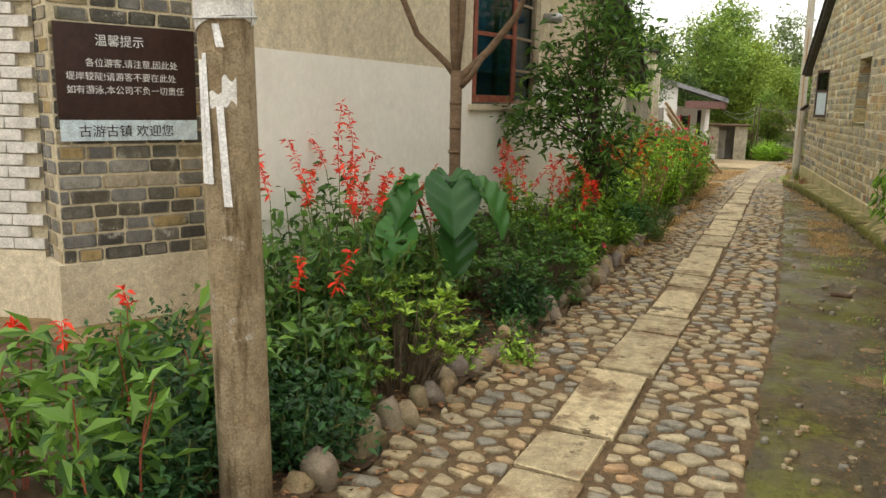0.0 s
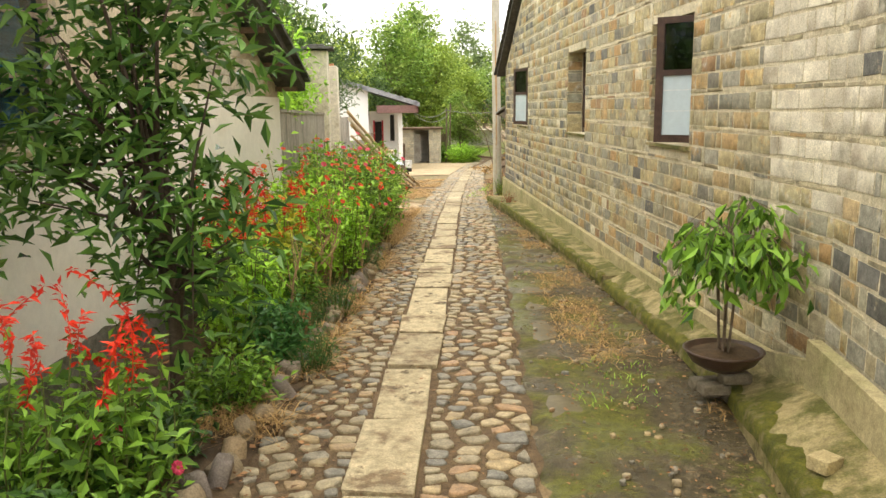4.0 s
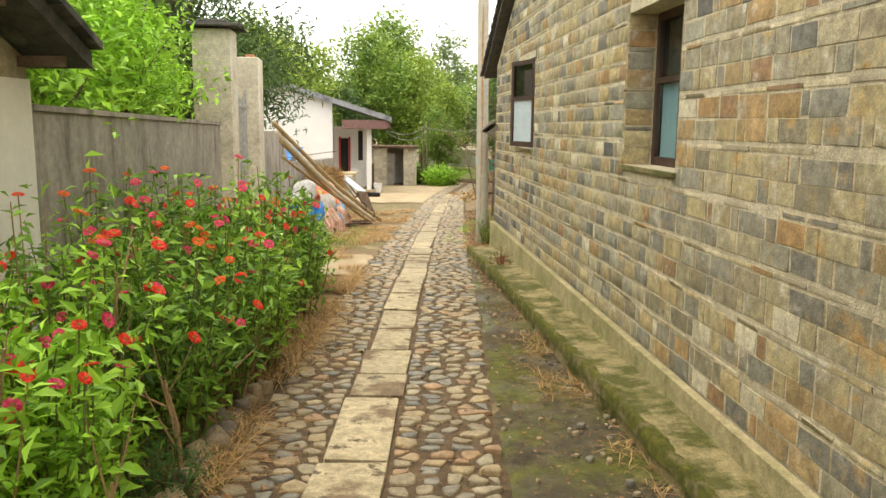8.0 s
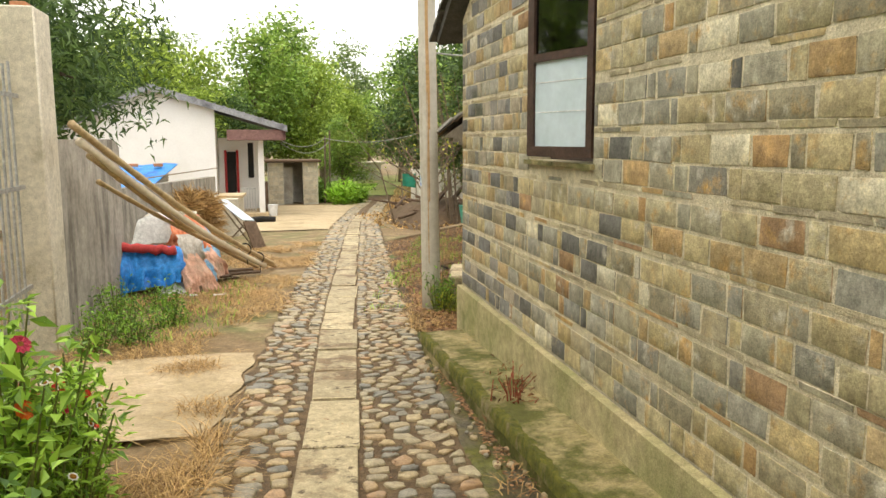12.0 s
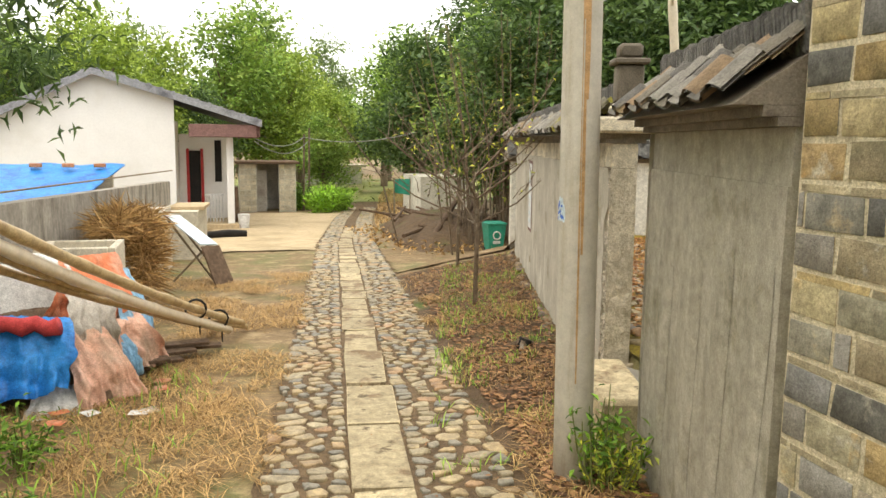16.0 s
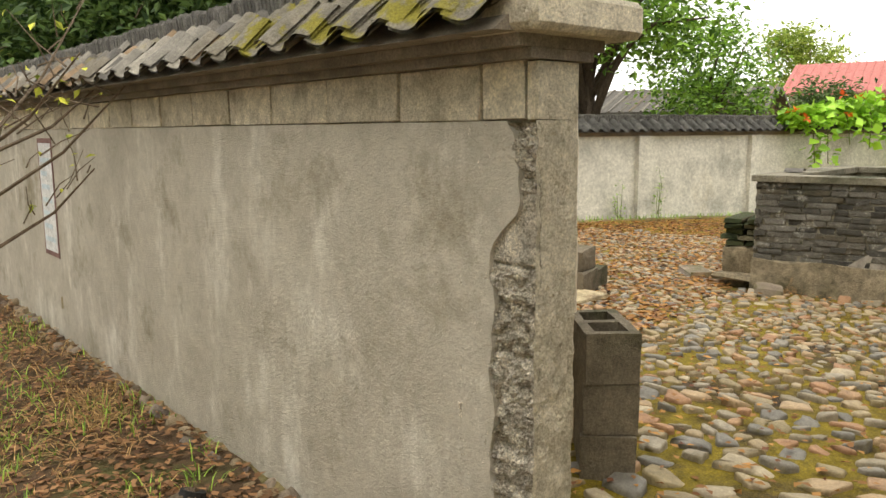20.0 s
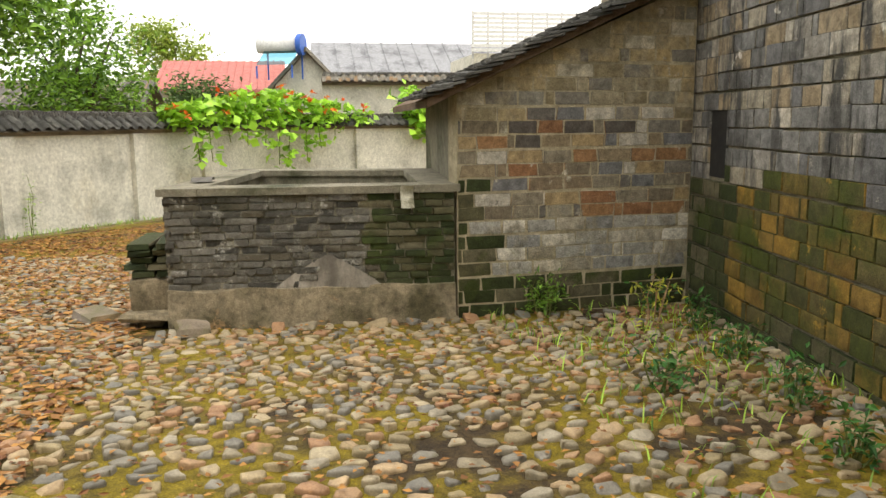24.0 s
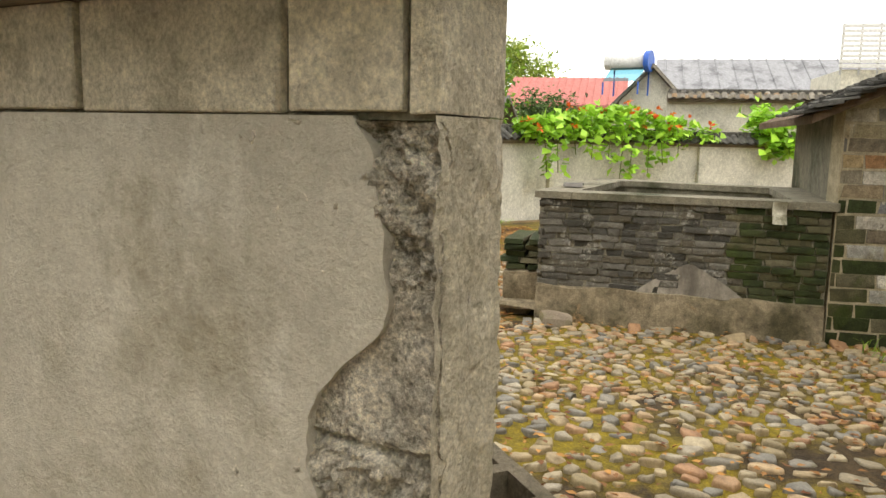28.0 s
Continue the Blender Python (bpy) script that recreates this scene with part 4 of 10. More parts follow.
far_field = strip("far_grass", lambda y: lane(y) - 14, lambda y: lane(y) + 14, 62, 95, 0.03, M["grass_ground"], "sunlit grass at the end of the lane", "grass", n=20, step=1.0, rough=0.1)

# the lane's bed between the stones
lane_bed = strip("lane_bed", lambda y: left_edge(y) - 0.02, lambda y: right_edge(y) + 0.02, -3, 66, -0.006, M["lane_soil"], "sandy brown earth between the cobbles of the lane", "earth", n=10)


# ---- walls, openings and roofs ----
def to_u(y):
    return (21.4 - y) / 0.99939


def roof_b(u):
    """Roofline of the brick gable: eaves at both ends, ridge in the middle."""
    ridge = to_u(13.5)
    return 2.72 + 0.50 * u if u < ridge else max(2.4, 2.72 + 0.5 * ridge - 0.383 * (u - ridge))


B_WIN = [(to_u(19.55), to_u(18.46), 1.5, 2.56), (to_u(15.0), to_u(14.0), 1.5, 2.56), (to_u(11.4), to_u(10.42), 1.52, 2.56)]
N_WIN = [(1.7, 3.1, 1.6, 2.72)]
BEND = to_u(8.25)
g = Geo()
# w grows towards the lane side of this line
wall_prisms(g, BRICK, -0.09, BEND, 0.0, -0.32, -0.25, roof_b, B_WIN, [to_u(13.5)])
roof_n = lambda u: roof_b(to_u(8.25 - 0.974 * u))
wall_prisms(g, NEAR, 0.0, NEAR.length, 0.0, -0.32, -0.25, roof_n, N_WIN)
wall_brick = structure("wall_brick_house", g, M["mortar"], "old gable wall of grey and tan bricks with pale lime joints", "wall")

g = Geo()
for u in np.arange(0, BEND - 0.01, 0.6):
    u1 = min(BEND, u + 0.6)
    y0, y1 = 21.4 - u, 21.4 - u1
    top = lambda y: float(np.interp(y, [1, 8.3, 8.9, 22], [0.5, 0.46, 0.33, 0.31]))
    BRICK.solid(g, u, u1, 0.02, 0.075, -0.45, top(y0), top(y1))
for u in np.arange(0.0, NEAR.length - 0.01, 0.4):
    NEAR.solid(g, u, min(NEAR.length, u + 0.4), 0.02, 0.092, -0.3, 0.585 + 0.006 * math.sin(3 * u), 0.585 + 0.006 * math.sin(3 * (u + 0.4)))
plinth = structure("plinth_brick_house", g, M["plinth"], "rendered cement plinth stained green with damp", "plinth")

# the ledge along the foot of the wall: a flat far part and a lower, sloping near part that runs out from the wall
for k, (ya, yb) in enumerate([(21.2, 11.72), (11.7, 0.5)]):
    inner = lambda y, k=k: float(np.interp(y, [8.0, 8.6], [0.37, 0.24])) if k else min(0.2, gz(y) + 0.16)
    outer = lambda y, k=k: float(np.interp(y, [8.0, 8.6], [0.23, 0.14])) if k else min(0.2, gz(y) + 0.16) - 0.012
    def ledge_skin(s, v, ya=ya, yb=yb, inner=inner, outer=outer):
        y = ya + (yb - ya) * v
        edge = ledge_edge(y)
        bump = 0.006 * noise.noise((y * 5, s * 4, 2))
        if s < 0.6:
            f = s / 0.6
            return BRICK.at(to_u(y), wall_foot(y) + (edge - wall_foot(y)) * f, inner(y) + (outer(y) - inner(y)) * f + bump)
        f = (s - 0.6) / 0.4
        return BRICK.at(to_u(y), edge + 0.015 * f + 0.01 * noise.noise((y * 9, f * 3, 5)), outer(y) - 0.5 * f + bump * (1 - f))
    g = Geo()
    g.sheet(ledge_skin, 10, 200)
    c = [ledge_skin(s, 1.0) for s in (0, 0.6, 1.0)]
    g.add([c[0], c[1], c[2], (c[0][0], c[0][1], c[2][2])], [(0, 1, 2, 3)])
    led = structure("ledge_%d" % (k + 1), g, M["ledge"], "pale cement ledge with green moss along its outer edge", "ledge")
    # moss creeping in from its outer edge
    def moss_bed(s, v, ya=ya, yb=yb, inner=inner, outer=outer):
        y = ya + (yb + 0.02 - ya) * v
        edge = ledge_edge(y)
        reach = (0.16 if y < 8.3 else 0.075) * (1 + 0.9 * noise.noise((y * 0.6, 4, 0)) + 0.6 * noise.noise((y * 3, 7, 0)) + 0.5 * noise.noise((y * 11, 9, 0)))
        reach = min(reach, 0.75 * (edge - wall_foot(y)))
        if s < 0.3:
            f = s / 0.3
            return BRICK.at(to_u(y), edge + 0.022 - 0.008 * f, outer(y) - 0.07 * (1 - f) - 0.004 + 0.01 * noise.noise((y * 6, f * 3, 1)))
        f = (s - 0.3) / 0.7
        slope = (inner(y) - outer(y)) / max(0.1, edge - wall_foot(y))
        return BRICK.at(to_u(y), edge + 0.012 - max(0.03, reach) * f, outer(y) + slope * max(0.03, reach) * f + 0.009 * (1 - f ** 2) - 0.009 * f ** 3 + 0.005 * noise.noise((y * 20, f * 9, 2)))
    g = Geo()
    g.sheet(moss_bed, 12, 520)
    part("moss", g, M["moss"], led, "cushion of green moss", True)

# back and end walls of the brick house
COURT_SIDE = Line((3.05, 21.42), (9.1, 20.66))
g = Geo()
COURT_SIDE.solid(g, 0.34, COURT_SIDE.length + 3.0, -0.02, -0.3, -0.4, 3.35)
wall_court_side = structure("wall_house_end", g, M["dark_mortar"], "damp blackened brick end wall of the house facing the court", "wall")
g = Geo()
g.box(9.0, 9.3, 2, 20.3, -0.3, 2.7)
g.box(2.7, 9.3, 0.7, 1.0, -0.3, 2.7)
Line((1.5, 3.2), (2.72, 0.85)).solid(g, 0, 2.6, 0, 0.3, -0.3, 2.7)
structure("wall_house_back", g, M["mortar"], "plain back walls of the brick house", "wall")

# its roof: two slopes of grey tiles, seen along the verge
for k, (ya, yb) in enumerate([(21.95, 13.5), (13.5, 2.4)]):
    g = Geo()
    e0, e1 = (2.72 - 0.27, 2.72 + 0.5 * to_u(13.5)) if k == 0 else (2.72 + 0.5 * to_u(13.5), 2.72 - 0.3)
    lo = [(2.45, ya, e0 + 0.06), (9.6, ya, e0 + 0.06), (9.6, yb, e1 + 0.06), (2.32, yb, e1 + 0.06)]
    if k == 0:
        lo[0] = (2.93, ya, e0 + 0.06)
        lo[1] = (9.6, 20.8, e0 + 0.63)
        lo[3] = (2.62, yb, e1 + 0.06)
    else:
        lo[0] = (2.62, ya, e0 + 0.06)
    hi = [(x, y, z + 0.1) for x, y, z in lo]
    g.hexa(lo + hi)
    structure("roof_brick_house_%d" % (k + 1), g, M["dark_tile"], "dark tiled roof slope with a plain verge", "roof")
g = Geo()
lo = [(1.2, 2.4, 2.48), (2.3, 2.4, 2.48), (2.47, 8.7, 4.89), (2.42, 8.7, 4.89)]
g.hexa(lo + [(x, y, z + 0.1) for x, y, z in lo])
structure("roof_brick_house_3", g, M["dark_tile"], "dark tiled roof edge over the turned wall", "roof")
g = Geo()
for i in range(44):
    f = i / 43
    y = 21.95 + (13.5 - 21.95) * f
    x = 2.93 + (2.62 - 2.93) * f - 0.03
    z = 2.72 - 0.27 + (0.27 + 0.5 * to_u(13.5)) * f + 0.17
    g.box(-0.02, 0.26, -0.15, 0.15, -0.02, 0.012, 0.004, pose(x, y, z + 0.01, -26.6 + 3, 0, 0))
structure("verge_tiles_brick_house", g, M["dark_tile"], "row of dark tiles along the gable's verge", "tiles")


# windows of the brick house
def casement(name, line, u0, u1, z0, z1, w, open_leaf=False, bars=False, curtained=True):
    """A dark wooden window set into the wall, with its reveal, sill, panes and curtain."""
    t = thing(name, (0, 0, 0), "dark brown wooden window with a pale curtain in a brick opening", "window", kind="structure")
    fr = Geo()
    for a, b, c, d in ((u0, u0 + 0.055, z0, z1), (u1 - 0.055, u1, z0, z1), (u0 + 0.055, u1 - 0.055, z0, z0 + 0.06), (u0 + 0.055, u1 - 0.055, z1 - 0.055, z1)):
        line.solid(fr, a, b, w, w - 0.07, c, d)
    um, zm = (u0 + u1) / 2, z0 + (z1 - z0) * 0.56
    line.solid(fr, um - 0.03, um + 0.03, w + 0.002, w - 0.06, z0 + 0.06, z1 - 0.055)
    line.solid(fr, u0 + 0.055, um - 0.03, w, w - 0.05, zm - 0.02, zm + 0.02)
    line.solid(fr, um + 0.03, u1 - 0.055, w, w - 0.05, zm - 0.02, zm + 0.02)
    part("window_frame", fr, M["wood_dark"], t)
    for a, b in ((u0 + 0.055, um - 0.03), (um + 0.03, u1 - 0.055)):
        for c, d in ((z0 + 0.06, zm - 0.02), (zm + 0.02, z1 - 0.055)):
            p = Geo()
            line.solid(p, a, b, w - 0.025, w - 0.031, c, d)
            part("pane", p, M["glass"], t).visible_shadow = False
    cu = Geo()
    n = 26
    cu.sheet(lambda s, v: line.at(u0 + 0.02 + (u1 - u0 - 0.04) * s, w - 0.05 + 0.007 * math.sin(s * n * 2.2), z0 + 0.02 + (zm - z0) * v), 60, 1)
    if curtained:
        part("curtain", cu, M["curtain"], t, "pale blue half curtain")
    # near-black panel paints the unlit room seen through the panes
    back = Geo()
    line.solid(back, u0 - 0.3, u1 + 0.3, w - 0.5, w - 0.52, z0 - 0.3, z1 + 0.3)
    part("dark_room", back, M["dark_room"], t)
    s = Geo()
    line.solid(s, u0 - 0.03, u1 + 0.03, 0.03, w, z0 - 0.03, z0 - 0.002)
    part("window_sill", s, M["ledge"], t)
    if open_leaf:
        # a sash hinged on the jamb towards the street's start, standing open
        away, out = open_leaf
        L = Line(line.at(u1 - 0.04, w + 0.12, 0)[:2], line.at(u1 - 0.04 - away, w + 0.12 + out, 0)[:2])
        lf = Geo()
        for a, b, c, d in ((0, 0.05, z0 + 0.03, z1 - 0.02), (L.length - 0.06, L.length, z0 + 0.03, z1 - 0.02), (0.05, L.length - 0.06, z0 + 0.03, z0 + 0.09), (0.05, L.length - 0.06, z1 - 0.07, z1 - 0.02), (0.05, L.length - 0.06, zm - 0.02, zm + 0.025)):
            L.solid(lf, a, b, 0, 0.035, c, d)
        leaf = part("open_sash", lf, M["wood_dark"], t, "sash standing open")
        for c, d, m in ((z0 + 0.09, zm - 0.02, "film"), (zm + 0.025, z1 - 0.07, "dim_glass")):
            pg = Geo()
            L.solid(pg, 0.05, L.length - 0.06, 0.012, 0.018, c, d)
            part("pane", pg, M[m], leaf)
        for f in (0.4, 0.75):
            pg = Geo()
            L.solid(pg, 0.05, L.length - 0.06, 0.0185, 0.02, z0 + 0.09 + (zm - z0 - 0.11) * f, z0 + 0.095 + (zm - z0 - 0.11) * f)
            L.solid(pg, 0.05, L.length - 0.06, 0.0115, 0.01, z0 + 0.09 + (zm - z0 - 0.11) * f, z0 + 0.095 + (zm - z0 - 0.11) * f)
            part("pale_line", pg, M["white_paint"], leaf)
    if bars:
        for i in range(9):
            b = Geo()
            u = u0 + (u1 - u0) * (i + 0.5) / 9
            b.tube([line.at(u, -0.2, z0), line.at(u, -0.2, z1)], 0.008, 6)
            part("bar", b, M["wood_dark"], t)
        b = Geo()
        line.solid(b, u0, u1, -0.19, -0.21, (z0 + z1) / 2, (z0 + z1) / 2 + 0.02)
        part("cross_bar", b, M["wood_dark"], t)
    return t


M["dim_glass"] = glass_mat("dim_window_glass", (0.22, 0.24, 0.24), 0.04)
casement("window_1", BRICK, *B_WIN[0], -0.15, open_leaf=(0.58, 0.17))
casement("window_2", BRICK, *B_WIN[1], -0.2)
casement("window_3", BRICK, *B_WIN[2], -0.2, open_leaf=(0.22, 0.27))
casement("window_4", NEAR, *N_WIN[0], -0.25, bars=True, curtained=False)
g = Geo()
for a, b, w in ((1.72, 2.08, 0.09), (2.09, 3.3, 0.1)):
    NEAR.solid(g, a, b, w, -0.02, 1.515, 1.592)
structure("stone_sill", g, M["ridge"], "projecting dark stone sill under the barred window", "sill")

# the whitewashed house on the other side of the lane
LEN_L = LEFT.length
L_WIN = [((7.6 - 4) / 0.987, (9.6 - 4) / 0.987, 1.68, 3.1)]


def roof_l(u):
    mid = LEN_L * 0.5
    return 2.12 + 0.47 * (LEN_L - u) if u > mid else 2.12 + 0.47 * u


g = Geo()
wall_prisms(g, LEFT, 0.16, LEN_L, 0.0, 0.25, -0.1, lambda u: 2.0, [(L_WIN[0][0], L_WIN[0][1], 1.68, 2.0)])
structure("wall_white_house", g, M["whitewash"], "whitewashed lower wall with grey damp stains", "wall")
g = Geo()
wall_prisms(g, LEFT, 0.16, 7.9, 0.006, 0.25, 2.0, roof_l, [(L_WIN[0][0], L_WIN[0][1], 2.0, 3.1)], [LEN_L * 0.5])
structure("wall_white_house_upper", g, M["cream"], "weathered cream render above the whitewash", "wall")
g = Geo()
wall_prisms(g, LEFT, 7.9, LEN_L, 0.02, 0.25, 2.0, roof_l, [])
upper = structure("wall_white_house_gable", g, M["ochre_mortar"], "bare block gable above the whitewash", "wall")
vb = brick_variants(M["pale_block"], 5, 0.012, 0.012)
mm = []
for r in range(5):
    z = 2.1 + r * 0.2
    for c in range(9):
        u = 7.95 + (c + 0.5 * (r % 2)) * 0.4
        if u + 0.4 < LEN_L and z + 0.12 < roof_l(u + 0.4):
            mm.append(LEFT.matrix(u + 0.2, 0.045, z, 0.388, 0.07, 0.188))
pieces(upper, "block", vb, mm, M["pale_block"])
g = Geo()
g.box(-9, -2.6, 5.5, 5.7, 0, 3.0)
g.box(-9, -8.8, 4, 14.4, 0, 3.0)
g.box(-9, -1.1, 14.15, 14.4, 0, 2.1)
structure("wall_white_house_back", g, M["cream"], "plain outer walls of the whitewashed house", "wall")
for k in (0, 1):
    g = Geo()
    mid = LEN_L * 0.5
    a, b = (mid, LEN_L + 0.16) if k else (1.7, mid)
    za, zb = roof_l(mid) + 0.03, 2.12 - 0.075 + 0.03
    if not k:
        za, zb = roof_l(1.7) + 0.03, roof_l(mid) + 0.03
    LEFT.solid(g, a, b, -0.3, 6.4, za, za + 0.1, zb + 0.1, zb)
    structure("roof_white_house_%d" % (k + 1), g, M["dark_tile"], "old roof of dark tiles with a ragged verge", "roof")
g = Geo()
for i in range(27):
    u = LEN_L * 0.5 + i * 0.2
    z = roof_l(min(u, LEN_L)) - 0.47 * max(0, u - LEN_L) + 0.14
    a, b = LEFT.at(u, -0.36, 0), LEFT.at(u + 0.24, 0.0, 0)
    LEFT.solid(g, u, u + 0.23, -0.37, -0.02, z, z + 0.045, z - 0.06, z - 0.105)
structure("verge_tiles_white_house", g, M["dark_tile"], "overlapping dark tiles along the verge", "tiles")
g = Geo()
for u in (9.2, 9.9, 10.45):
    LEFT.solid(g, u, u + 0.06, -0.24, 0.02, roof_l(u) - 0.09, roof_l(u) - 0.03)
structure("purlin_ends", g, M["timber"], "dark purlin ends under the verge", "timber")


g = Geo()
g.sheet(lambda s, v: LEFT.at(0.2 + (LEN_L - 0.3) * s, -0.003 + 0.002 * v, -0.05 + v * (0.42 + 0.16 * noise.noise((s * 9, 2.0, 1.0)) + 0.07 * noise.noise((s * 40, 5.0, 1.0)) + 0.2 * math.exp(-((s - 0.34) / 0.05) ** 2))), 240, 3)
structure("damp_foot", g, M["damp"], "dark damp and mossy foot of the whitewashed wall", "stain")

# window of the whitewashed house
u0, u1, z0, z1 = L_WIN[0]
win = thing("window_5", (0, 0, 0), "red-brown wooden window with blue glass, one sash open", "window", kind="structure")
um = (u0 + u1) / 2 - 0.15
fr = Geo()
for a, b, c, d in ((u0, u0 + 0.06, z0, z1), (u1 - 0.06, u1, z0, z1), (um - 0.04, um + 0.04, z0 + 0.06, z1), (u0 + 0.06, um - 0.04, z0, z0 + 0.06), (um + 0.04, u1 - 0.06, z0, z0 + 0.06)):
    LEFT.solid(fr, a, b, 0.06, 0.13, c, d)
part("window_frame", fr, M["wood_grey"], win)
for z in (2.05, 2.42, 2.8):
    b = Geo()
    LEFT.solid(b, um + 0.04, u1 - 0.06, 0.08, 0.12, z, z + 0.03)
    part("glazing_bar", b, M["wood_grey"], win)
for a, b in ((um + 0.04, u1 - 0.06),):
    for c, d in ((z0 + 0.06, 2.05), (2.08, 2.42), (2.45, 2.8), (2.83, z1)):
        p = Geo()
        LEFT.solid(p, a, b, 0.097, 0.103, c, d)
        part("pane", p, M["blue_glass"], win).visible_shadow = False
sash = Geo()
S = Line(LEFT.at(u0 + 0.05, 0.05, 0)[:2], LEFT.at(u0 + 0.8, -0.12, 0)[:2])
for a, b, c, d in ((0, 0.06, z0 + 0.02, z1), (S.length - 0.06, S.length, z0 + 0.02, z1), (0.06, S.length - 0.06, z0 + 0.02, z0 + 0.09), (0.06, S.length - 0.06, 2.36, 2.4)):
    S.solid(sash, a, b, 0, -0.04, c, d)
sh = part("open_sash", sash, M["wood_red"], win, "red-brown sash standing ajar")
p = Geo()
S.solid(p, 0.06, S.length - 0.06, -0.015, -0.021, z0 + 0.09, z1)
part("pane", p, M["blue_glass"], sh).visible_shadow = False
cu = Geo()
cu.sheet(lambda s, v: LEFT.at(u0 + 0.05 + (u1 - u0 - 0.1) * s, 0.2 + 0.02 * math.sin(s * 70), z0 + 0.05 + (z1 - z0) * v), 90, 1)
part("curtain", cu, M["curtain"], win, "pale blue curtain")
# near-black panel behind the sashes, painting the room's shade
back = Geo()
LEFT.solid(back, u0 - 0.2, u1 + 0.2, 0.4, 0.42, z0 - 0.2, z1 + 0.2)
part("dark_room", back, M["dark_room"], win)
sl = Geo()
LEFT.solid(sl, u0 - 0.08, u1 + 0.08, -0.05, 0.1, z0 - 0.06, z0 - 0.003)
part("window_sill", sl, M["cream"], win)
pipe = Geo()
q = LEFT.at(u1 + 0.12, 0, 2.72)
pipe.tube([q, LEFT.at(u1 + 0.12, -0.22, 2.72)], [0.06, 0.06], 14)
solo("flue_pipe", pipe, M["steel"], "short grey flue pipe through the whitewashed wall", "pipe", smooth=True)

# the grey wall, the gateway pillars and the wall beyond
g = Geo()
GREY.solid(g, 0.0, 5.1, 0, 0.2, -0.3, 1.82, 1.74)
GREY.solid(g, 0.0, 5.1, -0.015, 0.215, 1.822, 1.86, 1.78, 1.742)
structure("wall_grey", g, M["grey_wall"], "grey rendered wall streaked black by rain", "wall")
g = Geo()
us = list(np.arange(8.4, 11.01, 0.2)) + [11.2]
for a, b in zip(us[:-1], us[1:]):
    f = lambda u: 1.64 if u < 10.75 else 1.64 - 0.5 * (u - 10.75) ** 2
    GREY.solid(g, a, b, 0.0, 0.18, -0.7, f(a), f(b))
structure("wall_grey_far", g, M["grey_wall"], "dark streaked wall with a rounded top corner", "wall")
for k, (ya, yb, xa, top, cap) in enumerate([(20.15, 20.65, 0.5, 2.98, True), (22.3, 22.85, 0.38, 2.8, False)]):
    t = thing("gate_pillar", (0, 0, 0), "square cream rendered gate pillar" + (" with a tiled cap" if cap else " with a broken top"), "pillar", "gate pillars")
    g = Geo()
    xr = -0.71 if k == 0 else -0.62
    g.box(xr - xa, xr, ya, yb, -0.6, top, 0.015)
    part("shaft", g, M["pillar"], t)
    g = Geo()
    if cap:
        for i in range(4):
            g.box(xr - xa - 0.12, xr + 0.12, ya - 0.12 + i * 0.18, ya + 0.1 + i * 0.18, top + 0.02 + 0.035 * min(i, 3 - i), top + 0.05 + 0.035 * min(i, 3 - i), 0.008)
        g.box(xr - xa + 0.05, xr - 0.05, ya + 0.1, yb - 0.1, top + 0.001, top + 0.13, 0.02)
        part("cap", g, M["dark_tile"], t, "cap of dark tiles")
    else:
        g.box(xr - 0.22, xr - 0.08, ya + 0.1, ya + 0.3, top + 0.001, top + 0.05, 0.01)
        part("brick", g, M["terracotta"], t)
gate = thing("iron_gate", (-0.8, 20.7, 0), "grey iron bar gate standing between the pillars", "gate")
for i in range(9):
    g = Geo()
    g.tube([(0, 0.1 + 0.16 * i, 0.0), (0, 0.1 + 0.16 * i, 2.2 + 0.1 * math.sin(i))], 0.012, 6)
    part("bar", g, M["steel"], gate)
for z in (0.3, 1.2, 2.0):
    g = Geo()
    g.box(-0.012, 0.012, 0.03, 1.58, z, z + 0.035)
    part("rail", g, M["steel"], gate)

# the rendered wall round the court, with its gap
LC = COURT.length
U_GAP0, U_GAP1 = LC - 2.963, LC - 1.9        # the gap in the wall


